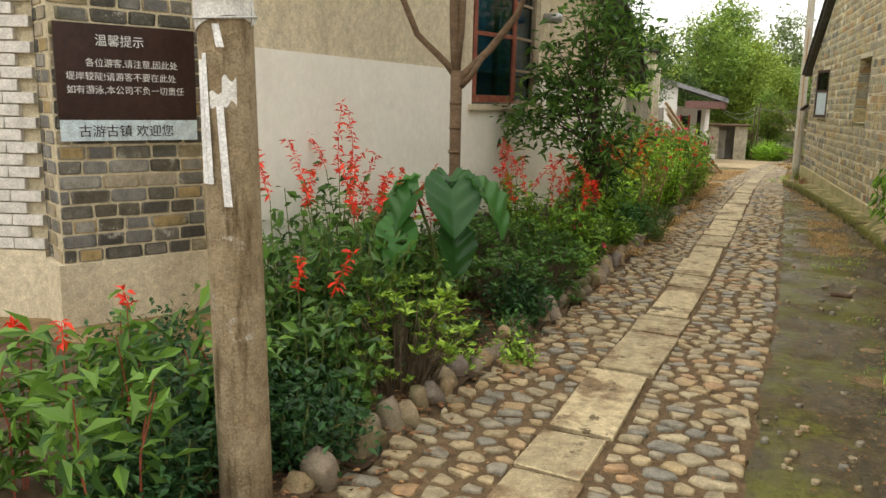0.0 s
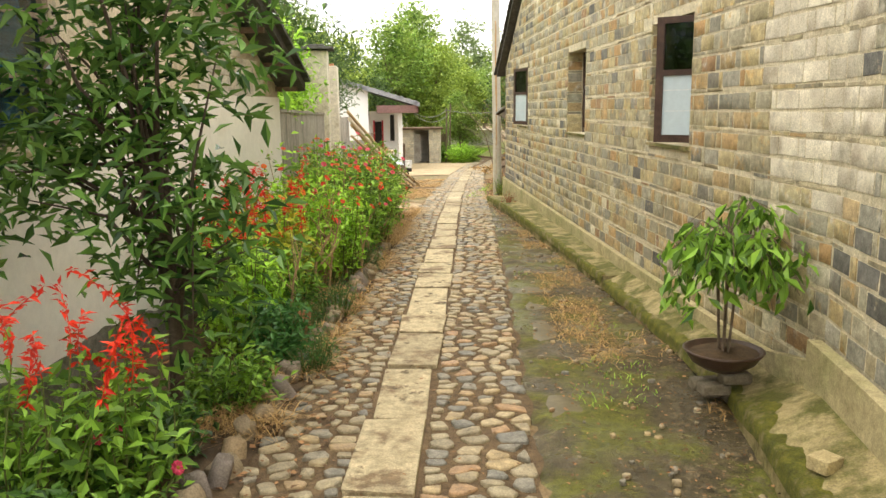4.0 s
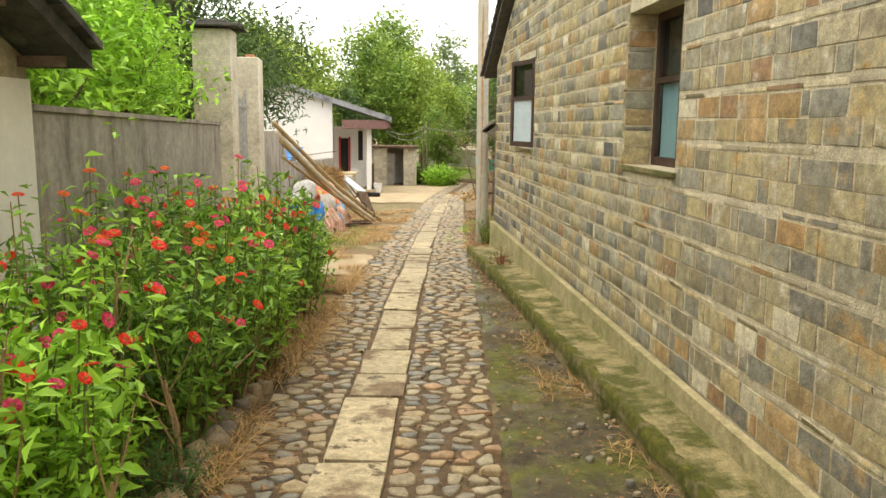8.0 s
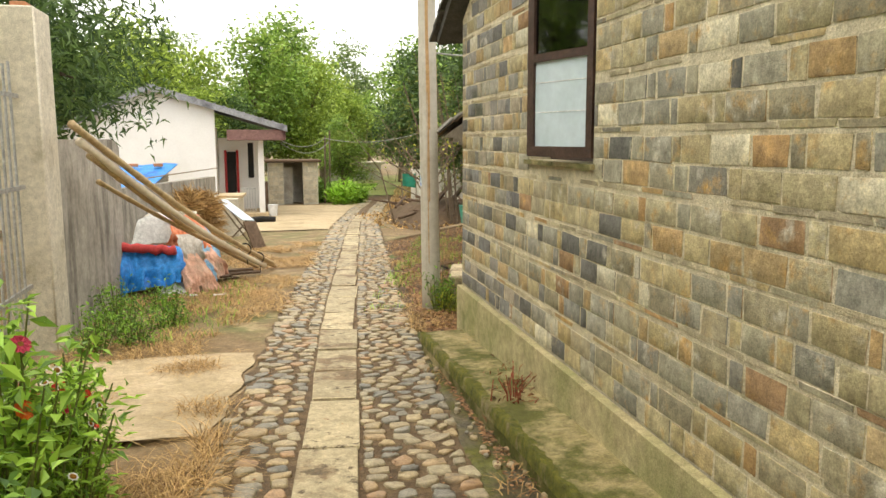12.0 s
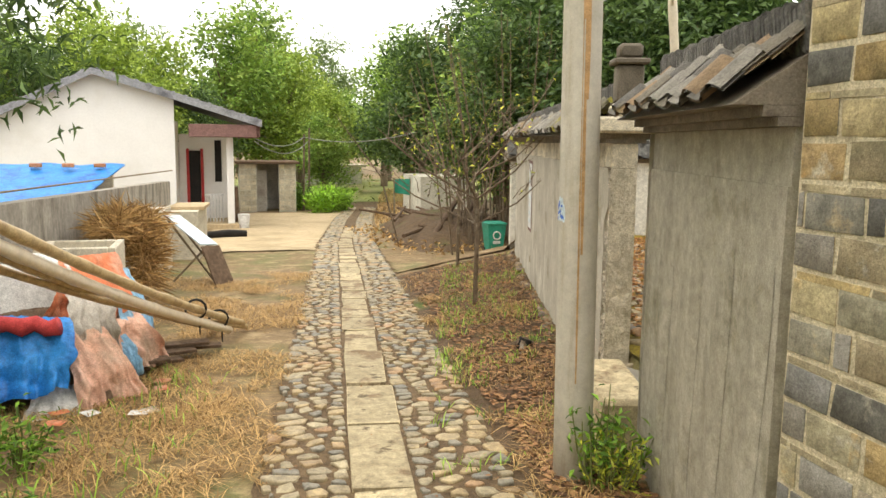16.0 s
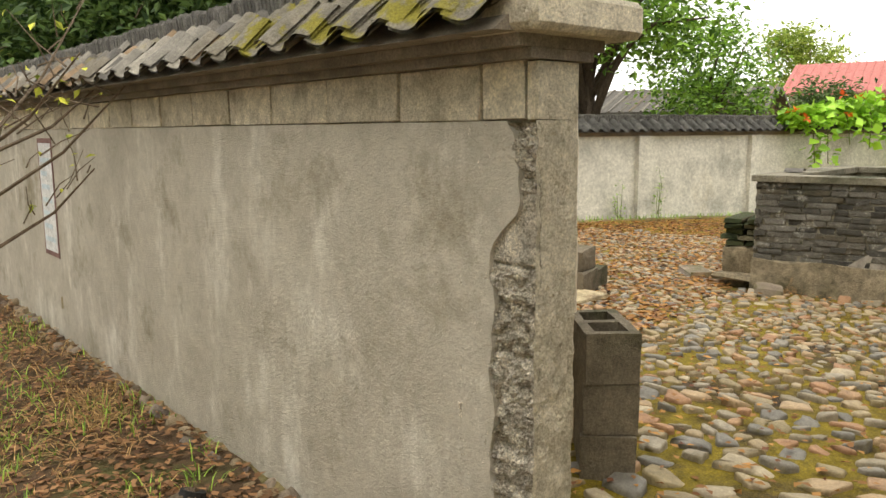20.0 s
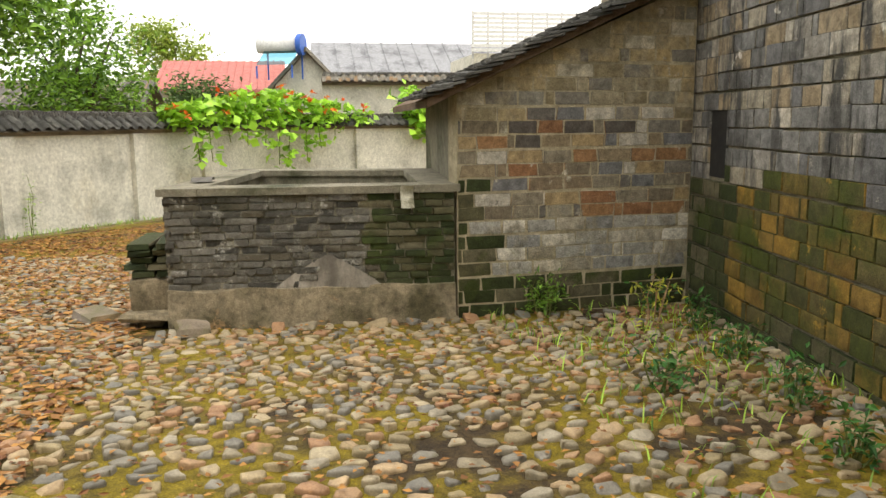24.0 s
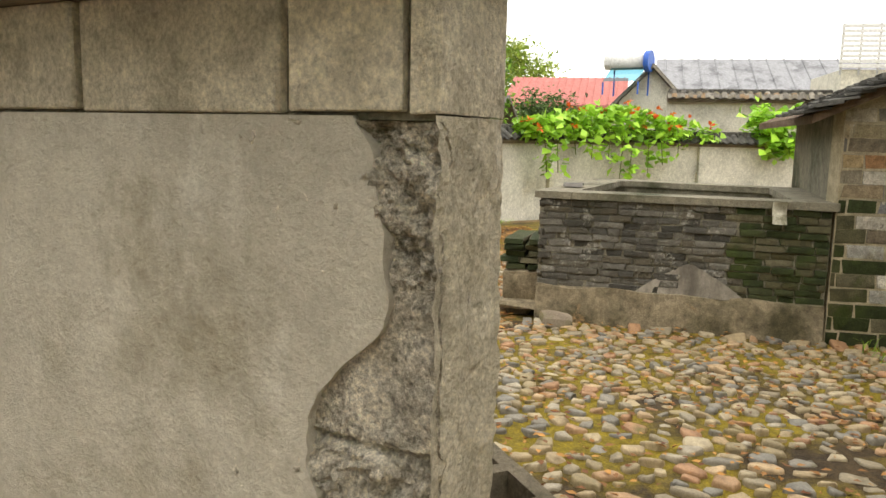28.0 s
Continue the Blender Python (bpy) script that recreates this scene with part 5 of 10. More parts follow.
def coping(line, u0, u1, z, w0, w1, name, label, tile_key=None, near=300, moss_to=None, tile_m="tile"):
    """Tiled coping of a garden wall: moulded course, curved tiles on the near side, upright slates on the ridge."""
    mid = (w0 + w1) / 2
    base = Geo()
    line.solid(base, u0, u1, w0 - 0.05, w1 + 0.05, z, z + 0.03)
    line.solid(base, u0, u1, w0 - 0.10, w1 + 0.10, z + 0.031, z + 0.066)
    ob = structure(name, base, M["cornice"], label, "coping")
    core = Geo()
    lo = [line.at(u0, w0 - 0.2, z + 0.067), line.at(u1, w0 - 0.2, z + 0.067), line.at(u1, w1 + 0.2, z + 0.067), line.at(u0, w1 + 0.2, z + 0.067)]
    hi = [line.at(u0, mid - 0.05, z + 0.24), line.at(u1, mid - 0.05, z + 0.24), line.at(u1, mid + 0.05, z + 0.24), line.at(u0, mid + 0.05, z + 0.24)]
    core.hexa(lo + hi)
    part("coping_core", core, M["cornice"], ob)
    # curved tiles: shallow arcs running down the slope on both sides
    tiles = []
    arc = []
    for s in range(3):
        gt = Geo()
        jit = rng.uniform(-0.008, 0.008, (6, 3))
        def f(a, b, s=s):
            ang = (a - 0.5) * 2.3
            return ((a - 0.5) * 0.15, b * 0.18, 0.045 * math.cos(ang) - 0.02 + 0.004 * s * b)
        gt.sheet(f, 5, 1)
        gt.sheet(lambda a, b: tuple(np.array(f(a, 1 - b)) - np.array((0, 0, 0.014))), 5, 1)
        gt.sheet(lambda a, b: tuple(np.array(f(a, 1.0)) - np.array((0, 0, 0.014 * (1 - b)))), 5, 1)
        arc.append(gt.mesh("tile", M[tile_m], True))
    slope = math.degrees(math.atan2(0.165, 0.2))
    dw = (mid - 0.05) - (w0 - 0.2)
    m4, m5 = [], []
    for side in (-1, 1):
        for k in range(3):
            f = k / 3
            for i, u in enumerate(np.arange(u0 + 0.07, u1 - 0.05, 0.125)):
                if side < 0:
                    w = w0 - 0.24 + f * dw * 1.0 + rng.uniform(-0.012, 0.012)
                    rot = pose(0, 0, 0, slope, 0, 0)
                    w_start = w
                else:
                    w_start = w1 + 0.24 - f * dw + rng.uniform(-0.012, 0.012)
                    rot = pose(0, 0, 0, 0, 0, 180) @ pose(0, 0, 0, slope, 0, 0)
                zz = z + 0.10 + f * 0.155 + (0.02 if i % 2 else 0.0)
                m = line.matrix(u, w_start, zz) @ rot @ pose(0, 0, 0, rng.uniform(-4, 4), rng.uniform(-6, 6) + (180 if i % 2 == 0 else 0), rng.uniform(-4, 4))
                m4.append(m)
    if moss_to:
        mossy = [me.copy() for me in arc]
        for me in mossy:
            me.materials.clear()
            me.materials.append(M["moss_tile"])
        near_end = [m for m in m4 if (m.translation - Vector(moss_to)).length < 0.95 + 0.7 * noise.noise(m.translation * 2.3)]
        pieces(ob, "mossy_tile", mossy, near_end, M["moss_tile"], near)
        m4 = [m for m in m4 if not any(m is q for q in near_end)]
    pieces(ob, "tile", arc, m4, M[tile_m], near, tile_key)
    # ridge of slates set on edge, leaning
    sl = brick_variants(M["ridge"], 3, 0.05, 0.08)
    m6 = [line.matrix(u, mid, z + 0.315 + rng.uniform(-0.012, 0.012), 0.024, 0.15, 0.19, 18) for u in np.arange(u0 + 0.03, u1 - 0.02, 0.034)]
    pieces(ob, "slate", sl, m6, M["ridge"], min(near, 120), tile_key)
    return ob


g = Geo()
COURT.solid(g, 0, U_GAP0 - 0.36, 0.0, -0.02, -0.8, 1.351)
wall_court = structure("wall_court", g, M["cement"], "grey cement render on the court's wall, stained and broken away at its end", "wall")
g = Geo()
COURT.solid(g, 0, U_GAP0 - 0.012, -0.036, -0.172, -0.8, 1.345)
part("block_core", g, M["raw_block"], wall_court)
# ragged edge of the render: small wedges of render of uneven reach, and rough block beyond
g = Geo()
def edge_u(z):
    return U_GAP0 - 0.082 - 0.115 / (1 + math.exp((z - 1.03) * 32)) - 0.075 * math.exp(-((z - 1.38) / 0.06) ** 2) + 0.012 * math.sin(19 * z) + 0.012 * noise.noise((z * 14, 0.3, 2)) + 0.007 * noise.noise((z * 45, 0.7, 5))
def render_lip(s, v):
    z = -0.6 + 1.951 * v
    e = edge_u(z)
    if s < 0.7:
        return COURT.at(U_GAP0 - 0.4 + (e - U_GAP0 + 0.4) * s / 0.7, 0.001, z)
    return COURT.at(e - 0.006 * (s - 0.7), 0.001 - 0.03 * (s - 0.7) / 0.3, z)
g.sheet(lambda s, v: render_lip(1 - s, v), 10, 160)
part("render_edge", g, M["cement"], wall_court, "ragged broken edge of the render")
g = Geo()
def crumble(s, v):
    u = U_GAP0 - 0.36 + 0.355 * s
    z = -0.6 + 1.945 * v
    smooth_block = 1 / (1 + math.exp((abs(z - 1.02 - 0.02 * noise.noise((u * 9, 0, 3))) - 0.11) * 90))
    rough = 0.028 * noise.noise((u * 24, z * 24, 1)) + 0.024 * abs(noise.noise((u * 60, z * 60, 3))) + 0.018 * abs(noise.noise((u * 120, z * 120, 6))) - 0.01
    joint = -0.02 * math.exp(-((z - 0.905) / 0.008) ** 2) - 0.03 * math.exp(-((z - 1.16) / 0.02) ** 2) * abs(noise.noise((u * 30, z * 30, 8))) - 0.025 * math.exp(-((z - 0.62) / 0.012) ** 2)
    d = -0.014 + rough * (1 - 0.85 * smooth_block) + joint
    return COURT.at(u, min(d, 0.004), z)
g.sheet(crumble, 70, 360)
part("crumbled_face", g, M["raw_block"], wall_court, "rough broken concrete with pebbles")
# end face of the wall, render on its edge
g = Geo()
def endface(s, v):
    w = 0.006 - 0.182 * s
    z = -0.7 + 2.052 * v
    return COURT.at(U_GAP0 - 0.006 + 0.008 * noise.noise((w * 25, z * 12, 4)) + 0.005 * noise.noise((w * 70, z * 60, 2)), w, z)
g.sheet(endface, 24, 220)
part("end_face", g, M["block"], wall_court, "worn cement skim on the wall's end", smooth=True)
# top course of blocks
vb = brick_variants(M["block"], 6, 0.015, 0.015)
mm = []
u = U_GAP0
widths = [0.055, 0.19, 0.425, 0.47]
while u > 0.3:
    w = widths.pop(0) if widths else rng.choice([0.36, 0.42, 0.44, 0.47])
    mm.append(COURT.matrix(u - w / 2, -0.0865 + rng.uniform(-.005, .005), 1.44 + rng.uniform(-.003, .003), w - 0.012, 0.178, 0.168))
    u -= w
pieces(wall_court, "block", vb, mm, M["block"])
g = Geo()
COURT.solid(g, 0.0, U_GAP0 - 0.02, -0.012, -0.16, 1.346, 1.524)
part("joint_mortar", g, M["dark_mortar"], wall_court)
near_gate = lambda m: (m.translation - Vector((3.9, 24.3, 1.8))).length
coping(COURT, -0.1, U_GAP0 + 0.01, 1.525, -0.175, 0.0, "coping_court", "tiled coping of mossy curved grey tiles with a slate ridge", near_gate, 300, COURT.at(U_GAP0 - 0.5, 0.1, 1.69))
# rough stone footing along the wall's foot
fv = cobble_variants(M["edging"], 5, 8)
mm = []
for u in np.arange(0.1, U_GAP0 - 0.2, 0.07):
    p = COURT.at(u, 0.02 + rng.uniform(0, 0.1), 0)
    zz = max(height(p[0] - 0.1, p[1]), -0.7) - 0.02
    mm.append(Matrix.Translation((p[0], p[1], zz + rng.uniform(-0.06, 0.03))) @ pose(0, 0, 0, rng.uniform(-40, 40), rng.uniform(-40, 40), rng.uniform(0, 360)) @ Matrix.Diagonal((rng.uniform(.06, .15), rng.uniform(.05, .1), rng.uniform(.03, .06), 1)))
pieces(wall_court, "footing_stone", fv, mm, M["edging"], rounded=True)

# stub of wall between the brick house and the gap
g = Geo()
us = np.linspace(U_GAP1, LC, 14)
COURT.solid(g, U_GAP1, LC - 0.14, -0.012, -0.2, -0.8, 1.579)
COURT.solid(g, U_GAP1, LC - 0.14, 0.0, -0.0118, -0.8, 1.385)
stub = structure("wall_stub", g, M["stub_cement"], "grey rendered wall stub with vertical runs of cement", "wall")
for uu, wd in ((U_GAP1 + 0.4, 0.2), (U_GAP1 + 0.8, 0.26), (U_GAP1 + 1.2, 0.2), (U_GAP1 + 1.55, 0.24)):
    g = Geo()
    g.sheet(lambda s, v: COURT.at(uu + wd * (s - 0.5) * (1.1 - 0.25 * math.sin(5 * v)), 0.002 + 0.016 * math.sin(math.pi * s) * (1 - v ** 6), -0.5 + 1.62 * v), 10, 12)
    part("cement_run", g, M["stub_cement"], stub, smooth=True)
g = Geo()
def stubend(s, v):
    w = 0.01 - 0.22 * s
    z = -0.7 + 2.275 * v
    return COURT.at(U_GAP1 - 0.012 - 0.012 * noise.noise((w * 20, z * 9, 9)), w, z)
g.sheet(stubend, 8, 60)
part("end_face", g, M["cement"], stub, smooth=True)
coping(COURT, U_GAP1 - 0.02, LC - 0.13, 1.58, -0.2, 0.0, "coping_stub", "short tiled coping over the wall stub", near_gate, 120)
# raised end piece of the coping at the gap
endp = thing("coping_finial", COURT.at(U_GAP0 - 0.06, -0.1, 1.592), "cement end piece with a small upright finial on the coping", "finial", turn=math.degrees(math.atan2(COURT.d[1], COURT.d[0])))
g = Geo()
g.box(-0.12, 0.16, -0.24, 0.26, -0.001, 0.11, 0.02)
g.box(-0.1, 0.13, -0.14, 0.14, 0.112, 0.2, 0.03)
part("base", g, M["block"], endp)
g = Geo()
g.box(-0.07, 0.09, -0.09, 0.09, 0.201, 0.46, 0.015)
g.box(-0.1, 0.12, -0.12, 0.12, 0.461, 0.5, 0.01)
g.box(-0.06, 0.08, -0.08, 0.08, 0.501, 0.6, 0.02)
part("finial", g, M["cornice"], endp)
# threshold stone in the gap
g = Geo()
c = COURT.at((U_GAP0 + U_GAP1) / 2, 0.02, 0)
g.box(-0.46, 0.46, -0.2, 0.14, -0.5, 0.03, 0.03)
solo("threshold_stone", g, M["slab"], "worn pale stone slab lying in the gap of the wall", "stone", loc=(c[0], c[1], 0.0), turn=math.degrees(math.atan2(COURT.d[1], COURT.d[0])))

# the white wall at the back of the court
for k, (a, b) in enumerate(zip(BACK[1:], BACK[:-1])):
    L = Line(a, b)
    g = Geo()
    L.solid(g, 0, L.length, 0.0, -0.2, -0.95, 1.19)
    ob = structure("wall_back_%d" % (k + 1), g, M["court_white"], "stained off-white rendered wall at the back of the court", "wall")
    if k:
        for u in ([1.2, 4.35, 7.8] if k == 1 else [3.0]):
            g = Geo()
            L.solid(g, u - 0.17, u + 0.17, 0.001, 0.1, -0.95, 1.19)
            part("pilaster", g, M["court_white"], ob)
    coping(L, -0.1, L.length + 0.1, 1.192, -0.2, 0.0, "coping_back_%d" % (k + 1), "tiled coping of dark curved tiles under a slate ridge", lambda m: (m.translation - Vector((16.5, 28.3, 1.3))).length, 150 if k == 1 else 0, tile_m="dark_tile")


# ---- plants: tools ----
def leaves(centres, size, width=0.45, up=0.3, droop=0.0, spread=1.0, heading=None, curl=0.12):
    """Leaves of five corners each, folded along the middle."""
    n = len(centres)
    c = np.asarray(centres, dtype=float)
    d = rng.normal(size=(n, 3)) * spread if heading is None else np.asarray(heading) + rng.normal(size=(n, 3)) * spread
    d[:, 2] = d[:, 2] * 0.6 + up - droop
    d /= np.linalg.norm(d, axis=1)[:, None] + 1e-9
    nrm = rng.normal(size=(n, 3)) * 0.5 + np.array((0, 0, 1.0))
    side = np.cross(d, nrm)
    side /= np.linalg.norm(side, axis=1)[:, None] + 1e-9
    nn = np.cross(side, d)
    L = (size * rng.uniform(0.65, 1.3, n))[:, None]
    W = L * width
    V = np.stack([c, c + d * L * 0.45 + side * W * 0.5 + nn * L * curl, c + d * L * 0.5, c + d * L * 0.45 - side * W * 0.5 + nn * L * curl, c + d * L - nn * L * curl * 0.6], 1).reshape(-1, 3)
    o = (np.arange(n) * 5)[:, None]
    T = np.concatenate([o + np.array(f) for f in ((0, 2, 1), (0, 3, 2), (1, 2, 4), (2, 3, 4))])
    return V, T


def leaf_mesh(name, V, T, material):
    return npmesh(name, V, T, material)


def blades(x, y, z, h, w, lean=0.5):
    """Grass blades or straws: two-quad strips."""
    n = len(x)
    a = rng.uniform(0, 2 * math.pi, n)
    d = np.stack([np.cos(a), np.sin(a)], 1) * (rng.uniform(0.1, 1.0, n) * lean * h)[:, None]
    s = np.stack([-np.sin(a), np.cos(a)], 1) * (w * 0.5)
    b = np.stack([x, y, z], 1)
    hh = h * rng.uniform(0.5, 1.2, n)
    up = lambda f: np.stack([d[:, 0] * f ** 1.6, d[:, 1] * f ** 1.6, hh * (f - 0.35 * lean * f * f)], 1)
    S = np.c_[s, np.zeros(n)]
    V = np.stack([b - S, b + S, b + up(0.55) + S * 0.8, b + up(0.55) - S * 0.8, b + up(1.0)], 1).reshape(-1, 3)
    o = (np.arange(n) * 5)[:, None]
    T = np.concatenate([o + np.array(f) for f in ((0, 1, 2), (0, 2, 3), (3, 2, 4))])
    return V, T


def tree(name, base, h, trunk_r, crowns, count, leaf, material, label, bark="bark", lean=(0, 0), width=0.45, droop=0.15, clump=0.35, per=16, group="", limbs=9, trunk_top=0.6, up=0.2):
    """A tapered trunk with limbs and a crown of leaf clumps. crowns: (x, y, z, rx, ry, rz, share) from the base."""
    t = thing(name, base, label, "tree", group)
    g = Geo()
    tz = h * trunk_top
    pts = [(lean[0] * f * f + 0.03 * math.sin(5 * f + base[0]), lean[1] * f * f + 0.03 * math.sin(4 * f + base[1]), -0.15 + tz * f) for f in np.linspace(0, 1, 7)]
    g.tube(pts, np.linspace(trunk_r * 1.15, trunk_r * 0.45, 7), 9)
    top = np.array(pts[-1])
    C = []
    share = np.array([c[6] for c in crowns], dtype=float)
    share /= share.sum()
    for c, s in zip(crowns, share):
        k = max(3, int(count * s / per))
        d = rng.normal(size=(k, 3))
        d /= np.linalg.norm(d, axis=1)[:, None]
        r = rng.uniform(0.35, 1.05, k) ** 0.6
        C.append(np.array(c[:3]) + d * r[:, None] * np.array(c[3:6]) * (1 + 0.25 * np.sin(d[:, :1] * 9 + base[0])))
    for i in range(limbs):
        cc = C[i % len(C)]
        e = cc[rng.integers(len(cc))]
        f = rng.uniform(0.45, 1.0)
        s = np.array(pts[int(f * 6)])
        m = (s + e) / 2 + np.array((0, 0, 0.12 * np.linalg.norm(e - s))) + rng.normal(size=3) * 0.06
        g.tube([s, m, e], [trunk_r * 0.38, trunk_r * 0.22, trunk_r * 0.07], 6)
    part("trunk", g, M[bark], t, smooth=True)
    C = np.concatenate(C)
    pts = np.repeat(C, per, axis=0) + rng.normal(size=(len(C) * per, 3)) * clump * np.array((1, 1, 0.7))
    V, T = leaves(pts, leaf, width, up, droop)
    part("crown", leaf_mesh("crown", V, T, M[material]), M[material], t)
    return t


def flower_mesh(name, material, r=0.03, petals=10, layers=2):
    V, T = [], []
    for l in range(layers):
        rr = r * (1 - 0.3 * l)
        for i in range(petals):
            a = 2 * math.pi * (i + 0.5 * l) / petals
            c, s = math.cos(a), math.sin(a)
            w = rr * 0.36
            o = len(V)
            z = 0.006 * l
            V += [(c * 0.2 * r, s * 0.2 * r, z), (c * rr * .75 - s * w, s * rr * .75 + c * w, z + rr * .22), (c * rr, s * rr, z + rr * .12), (c * rr * .75 + s * w, s * rr * .75 - c * w, z + rr * .22)]
            T += [(o, o + 1, o + 2), (o, o + 2, o + 3)]
    me = npmesh(name, V, np.array(T), material)
    return me


def eye_mesh(name, r):
    V = [(math.cos(a) * r, math.sin(a) * r, 0.004) for a in np.arange(8) * math.pi / 4] + [(math.cos(a) * r * .6, math.sin(a) * r * .6, r * .7) for a in np.arange(8) * math.pi / 4] + [(0, 0, r * .8)]
    Q = [(i, (i + 1) % 8, 8 + (i + 1) % 8, 8 + i) for i in range(8)]
    T = [(8 + i, 8 + (i + 1) % 8, 16) for i in range(8)]
    return npmesh(name, V, [np.array(Q), np.array(T)], M["flower_eye"])


ZINNIA = {c: flower_mesh("flower", M[c + "_petal"], 0.034, 11, 2) for c in ("red", "pink", "orange")}
DAISY = flower_mesh("flower", M["white_petal"], 0.02, 8, 1)
EYE = eye_mesh("eye", 0.012)


def plant(name, loc, h, r, stems, per_stem, leaf, leaf_m, label, category="plant", width=0.45, stem_m="stem", flowers=(), spikes=None, group="", droop=0.1, low=0.1, splay=0.55, heads=1.0, up=0.25, clump=0.05, lean=(0, 0)):
    """A clump of stems with leaves along them; flower heads or red spikes at their tips."""
    t = thing(name, (loc[0], loc[1], height(loc[0], loc[1]) - 0.02), label, category, group)
    g = Geo()
    P, tips, SP = [], [], []
    for i in range(stems):
        a = rng.uniform(0, 2 * math.pi)
        q = r * math.sqrt(rng.uniform(0, 1))
        b = np.array((math.cos(a) * q * (1 - splay), math.sin(a) * q * (1 - splay), 0))
        hh = h * rng.uniform(0.7, 1.08) * (1 - 0.3 * (q / max(r, 0.01)) ** 2)
        e = np.array((math.cos(a) * q + lean[0] * hh, math.sin(a) * q + lean[1] * hh, hh)) + rng.normal(size=3) * 0.03
        m = (b + e) / 2 + rng.normal(size=3) * 0.03 + np.array((0, 0, 0.05))
        sg = Geo()
        sg.tube([b, m, e], [0.006, 0.005, 0.003], 4, False)
        part("stem", sg, M[stem_m], t)
        f = rng.uniform(low, 1.0, per_stem)[:, None]
        P.append((1 - f) ** 2 * b + 2 * f * (1 - f) * m + f * f * e + rng.normal(size=(per_stem, 3)) * clump)
        tips.append((e, e - m))
    P = np.concatenate(P)
    V, T = leaves(P, leaf, width, up, droop)
    part("foliage", leaf_mesh("foliage", V, T, M[leaf_m]), M[leaf_m], t)
    if flowers:
        for e, d in tips:
            if rng.uniform() > heads:
                continue
            c = flowers[rng.integers(len(flowers))]
            q = Vector((d[0] * 0.8 + rng.normal() * 0.25 + 0.25, d[1] * 0.8 + rng.normal() * 0.25 - 0.35, abs(d[2]) + 0.15)).to_track_quat("Z", "Y").to_matrix().to_4x4()
            me = DAISY if c == "white" else ZINNIA[c]
            k = rng.uniform(0.75, 1.2)
            ob = part("flower", me, None, t)
            ob.matrix_basis = Matrix.Translation(Vector(e)) @ q @ Matrix.Scale(k, 4)
            ey = part("eye", EYE, None, ob)
    if spikes:
        n_sp, length = spikes
        order = sorted(range(len(tips)), key=lambda i: -tips[i][0][2])[:n_sp]
        for i in order:
            e, d = tips[i]
            d = d / np.linalg.norm(d) + np.array((rng.normal() * 0.25, rng.normal() * 0.25, 0.3))
            d /= np.linalg.norm(d)
            L = length * rng.uniform(0.5, 1.15)
            side = rng.normal(size=3) * np.array((0.35, 0.35, 0.1)) * L
            sg = Geo()
            arc = lambda f: e + d * L * f + side * f * f
            sg.tube([arc(f) for f in (0, 0.35, 0.7, 1.0)], [0.003, 0.0025, 0.002, 0.001], 4, False)
            f = np.repeat(np.linspace(0.12, 1, int(8 * L / 0.3) + 3), 4)[:, None]
            V, T = leaves(e + d * L * f + side * f * f + rng.normal(size=(len(f), 3)) * 0.004, 0.05, 0.34, 0.1, 0.1, 1.0)
            sg.add(V, (), T)
            part("flower_spike", sg, M["red_petal"], t, "spike of red blossoms")
    return t


def straw_tuft(name, loc, r, n, h, material="straw", label="tuft of dry straw-coloured grass", lean=1.4, w=0.006):
    a = rng.uniform(0, 2 * math.pi, n)
    q = r * np.sqrt(rng.uniform(0, 1, n))
    x, y = np.cos(a) * q, np.sin(a) * q
    z0 = height(*loc)
    z = np.array([height(loc[0] + i, loc[1] + j) - z0 for i, j in zip(x, y)]) if r > 0.5 else np.zeros(n)
    V, T = blades(x, y, z, h, w, lean)
    return solo(name, npmesh(name, V, T, M[material]), None, label, "grass", "stuff", (loc[0], loc[1], z0 - 0.01))


# ---- left of the lane: pier with the notice, pole ----
PIER = Line((-4.2, 4.35), (-3.66, 5.16))
g = Geo()
PIER.solid(g, 0.0, 1.05, 0.0, 0.5, -0.1, 3.6)
pier = structure("wall_pier", g, M["mortar"], "pier of dark grey and brown bricks in pale mortar", "pier")
vb = brick_variants(M["dark_brick"], 5, 0.05, 0.08)
pb = brick_variants(M["tank_brick"], 5, 0.05, 0.08)
m1, m2 = [], []
for r in range(26):
    z = 0.55 + 0.105 * r
    u = -0.01 + (0.0 if r % 2 else -0.11)
    while u < 1.02:
        L = rng.uniform(0.16, 0.3)
        a, b = max(u, 0.0), min(u + L, 1.05)
        if b - a > 0.05:
            (m1 if rng.uniform() < 0.45 else m2).append(PIER.matrix((a + b) / 2, 0.018, z, b - a - 0.014, 0.05, 0.09))
        u += L
    m1.append(Line(PIER.at(0, 0, 0)[:2], PIER.at(0, 0.5, 0)[:2]).matrix(0.13 + 0.1 * (r % 2), -0.018, z, 0.22, 0.05, 0.088))
    m2.append(Line(PIER.at(0, 0, 0)[:2], PIER.at(0, 0.5, 0)[:2]).matrix(0.37 + 0.1 * (r % 2) * 0.5, -0.018, z, 0.2, 0.05, 0.088))
pieces(pier, "brick", vb, m1, M["dark_brick"], 150)
pieces(pier, "brick", pb, m2, M["tank_brick"], 150)
TILED = Line(PIER.at(-0.02, 0.35, 0)[:2], (-8.5, 3.6))
g = Geo()
TILED.solid(g, 0, TILED.length, -0.02, -0.25, 0.55, 3.6)
tiled = structure("wall_tiled", g, M["mortar"], "wall faced with long white glazed tiles", "wall")
wt = brick_variants(M["white_tile"], 3, 0.0, 0.03)
mm = []
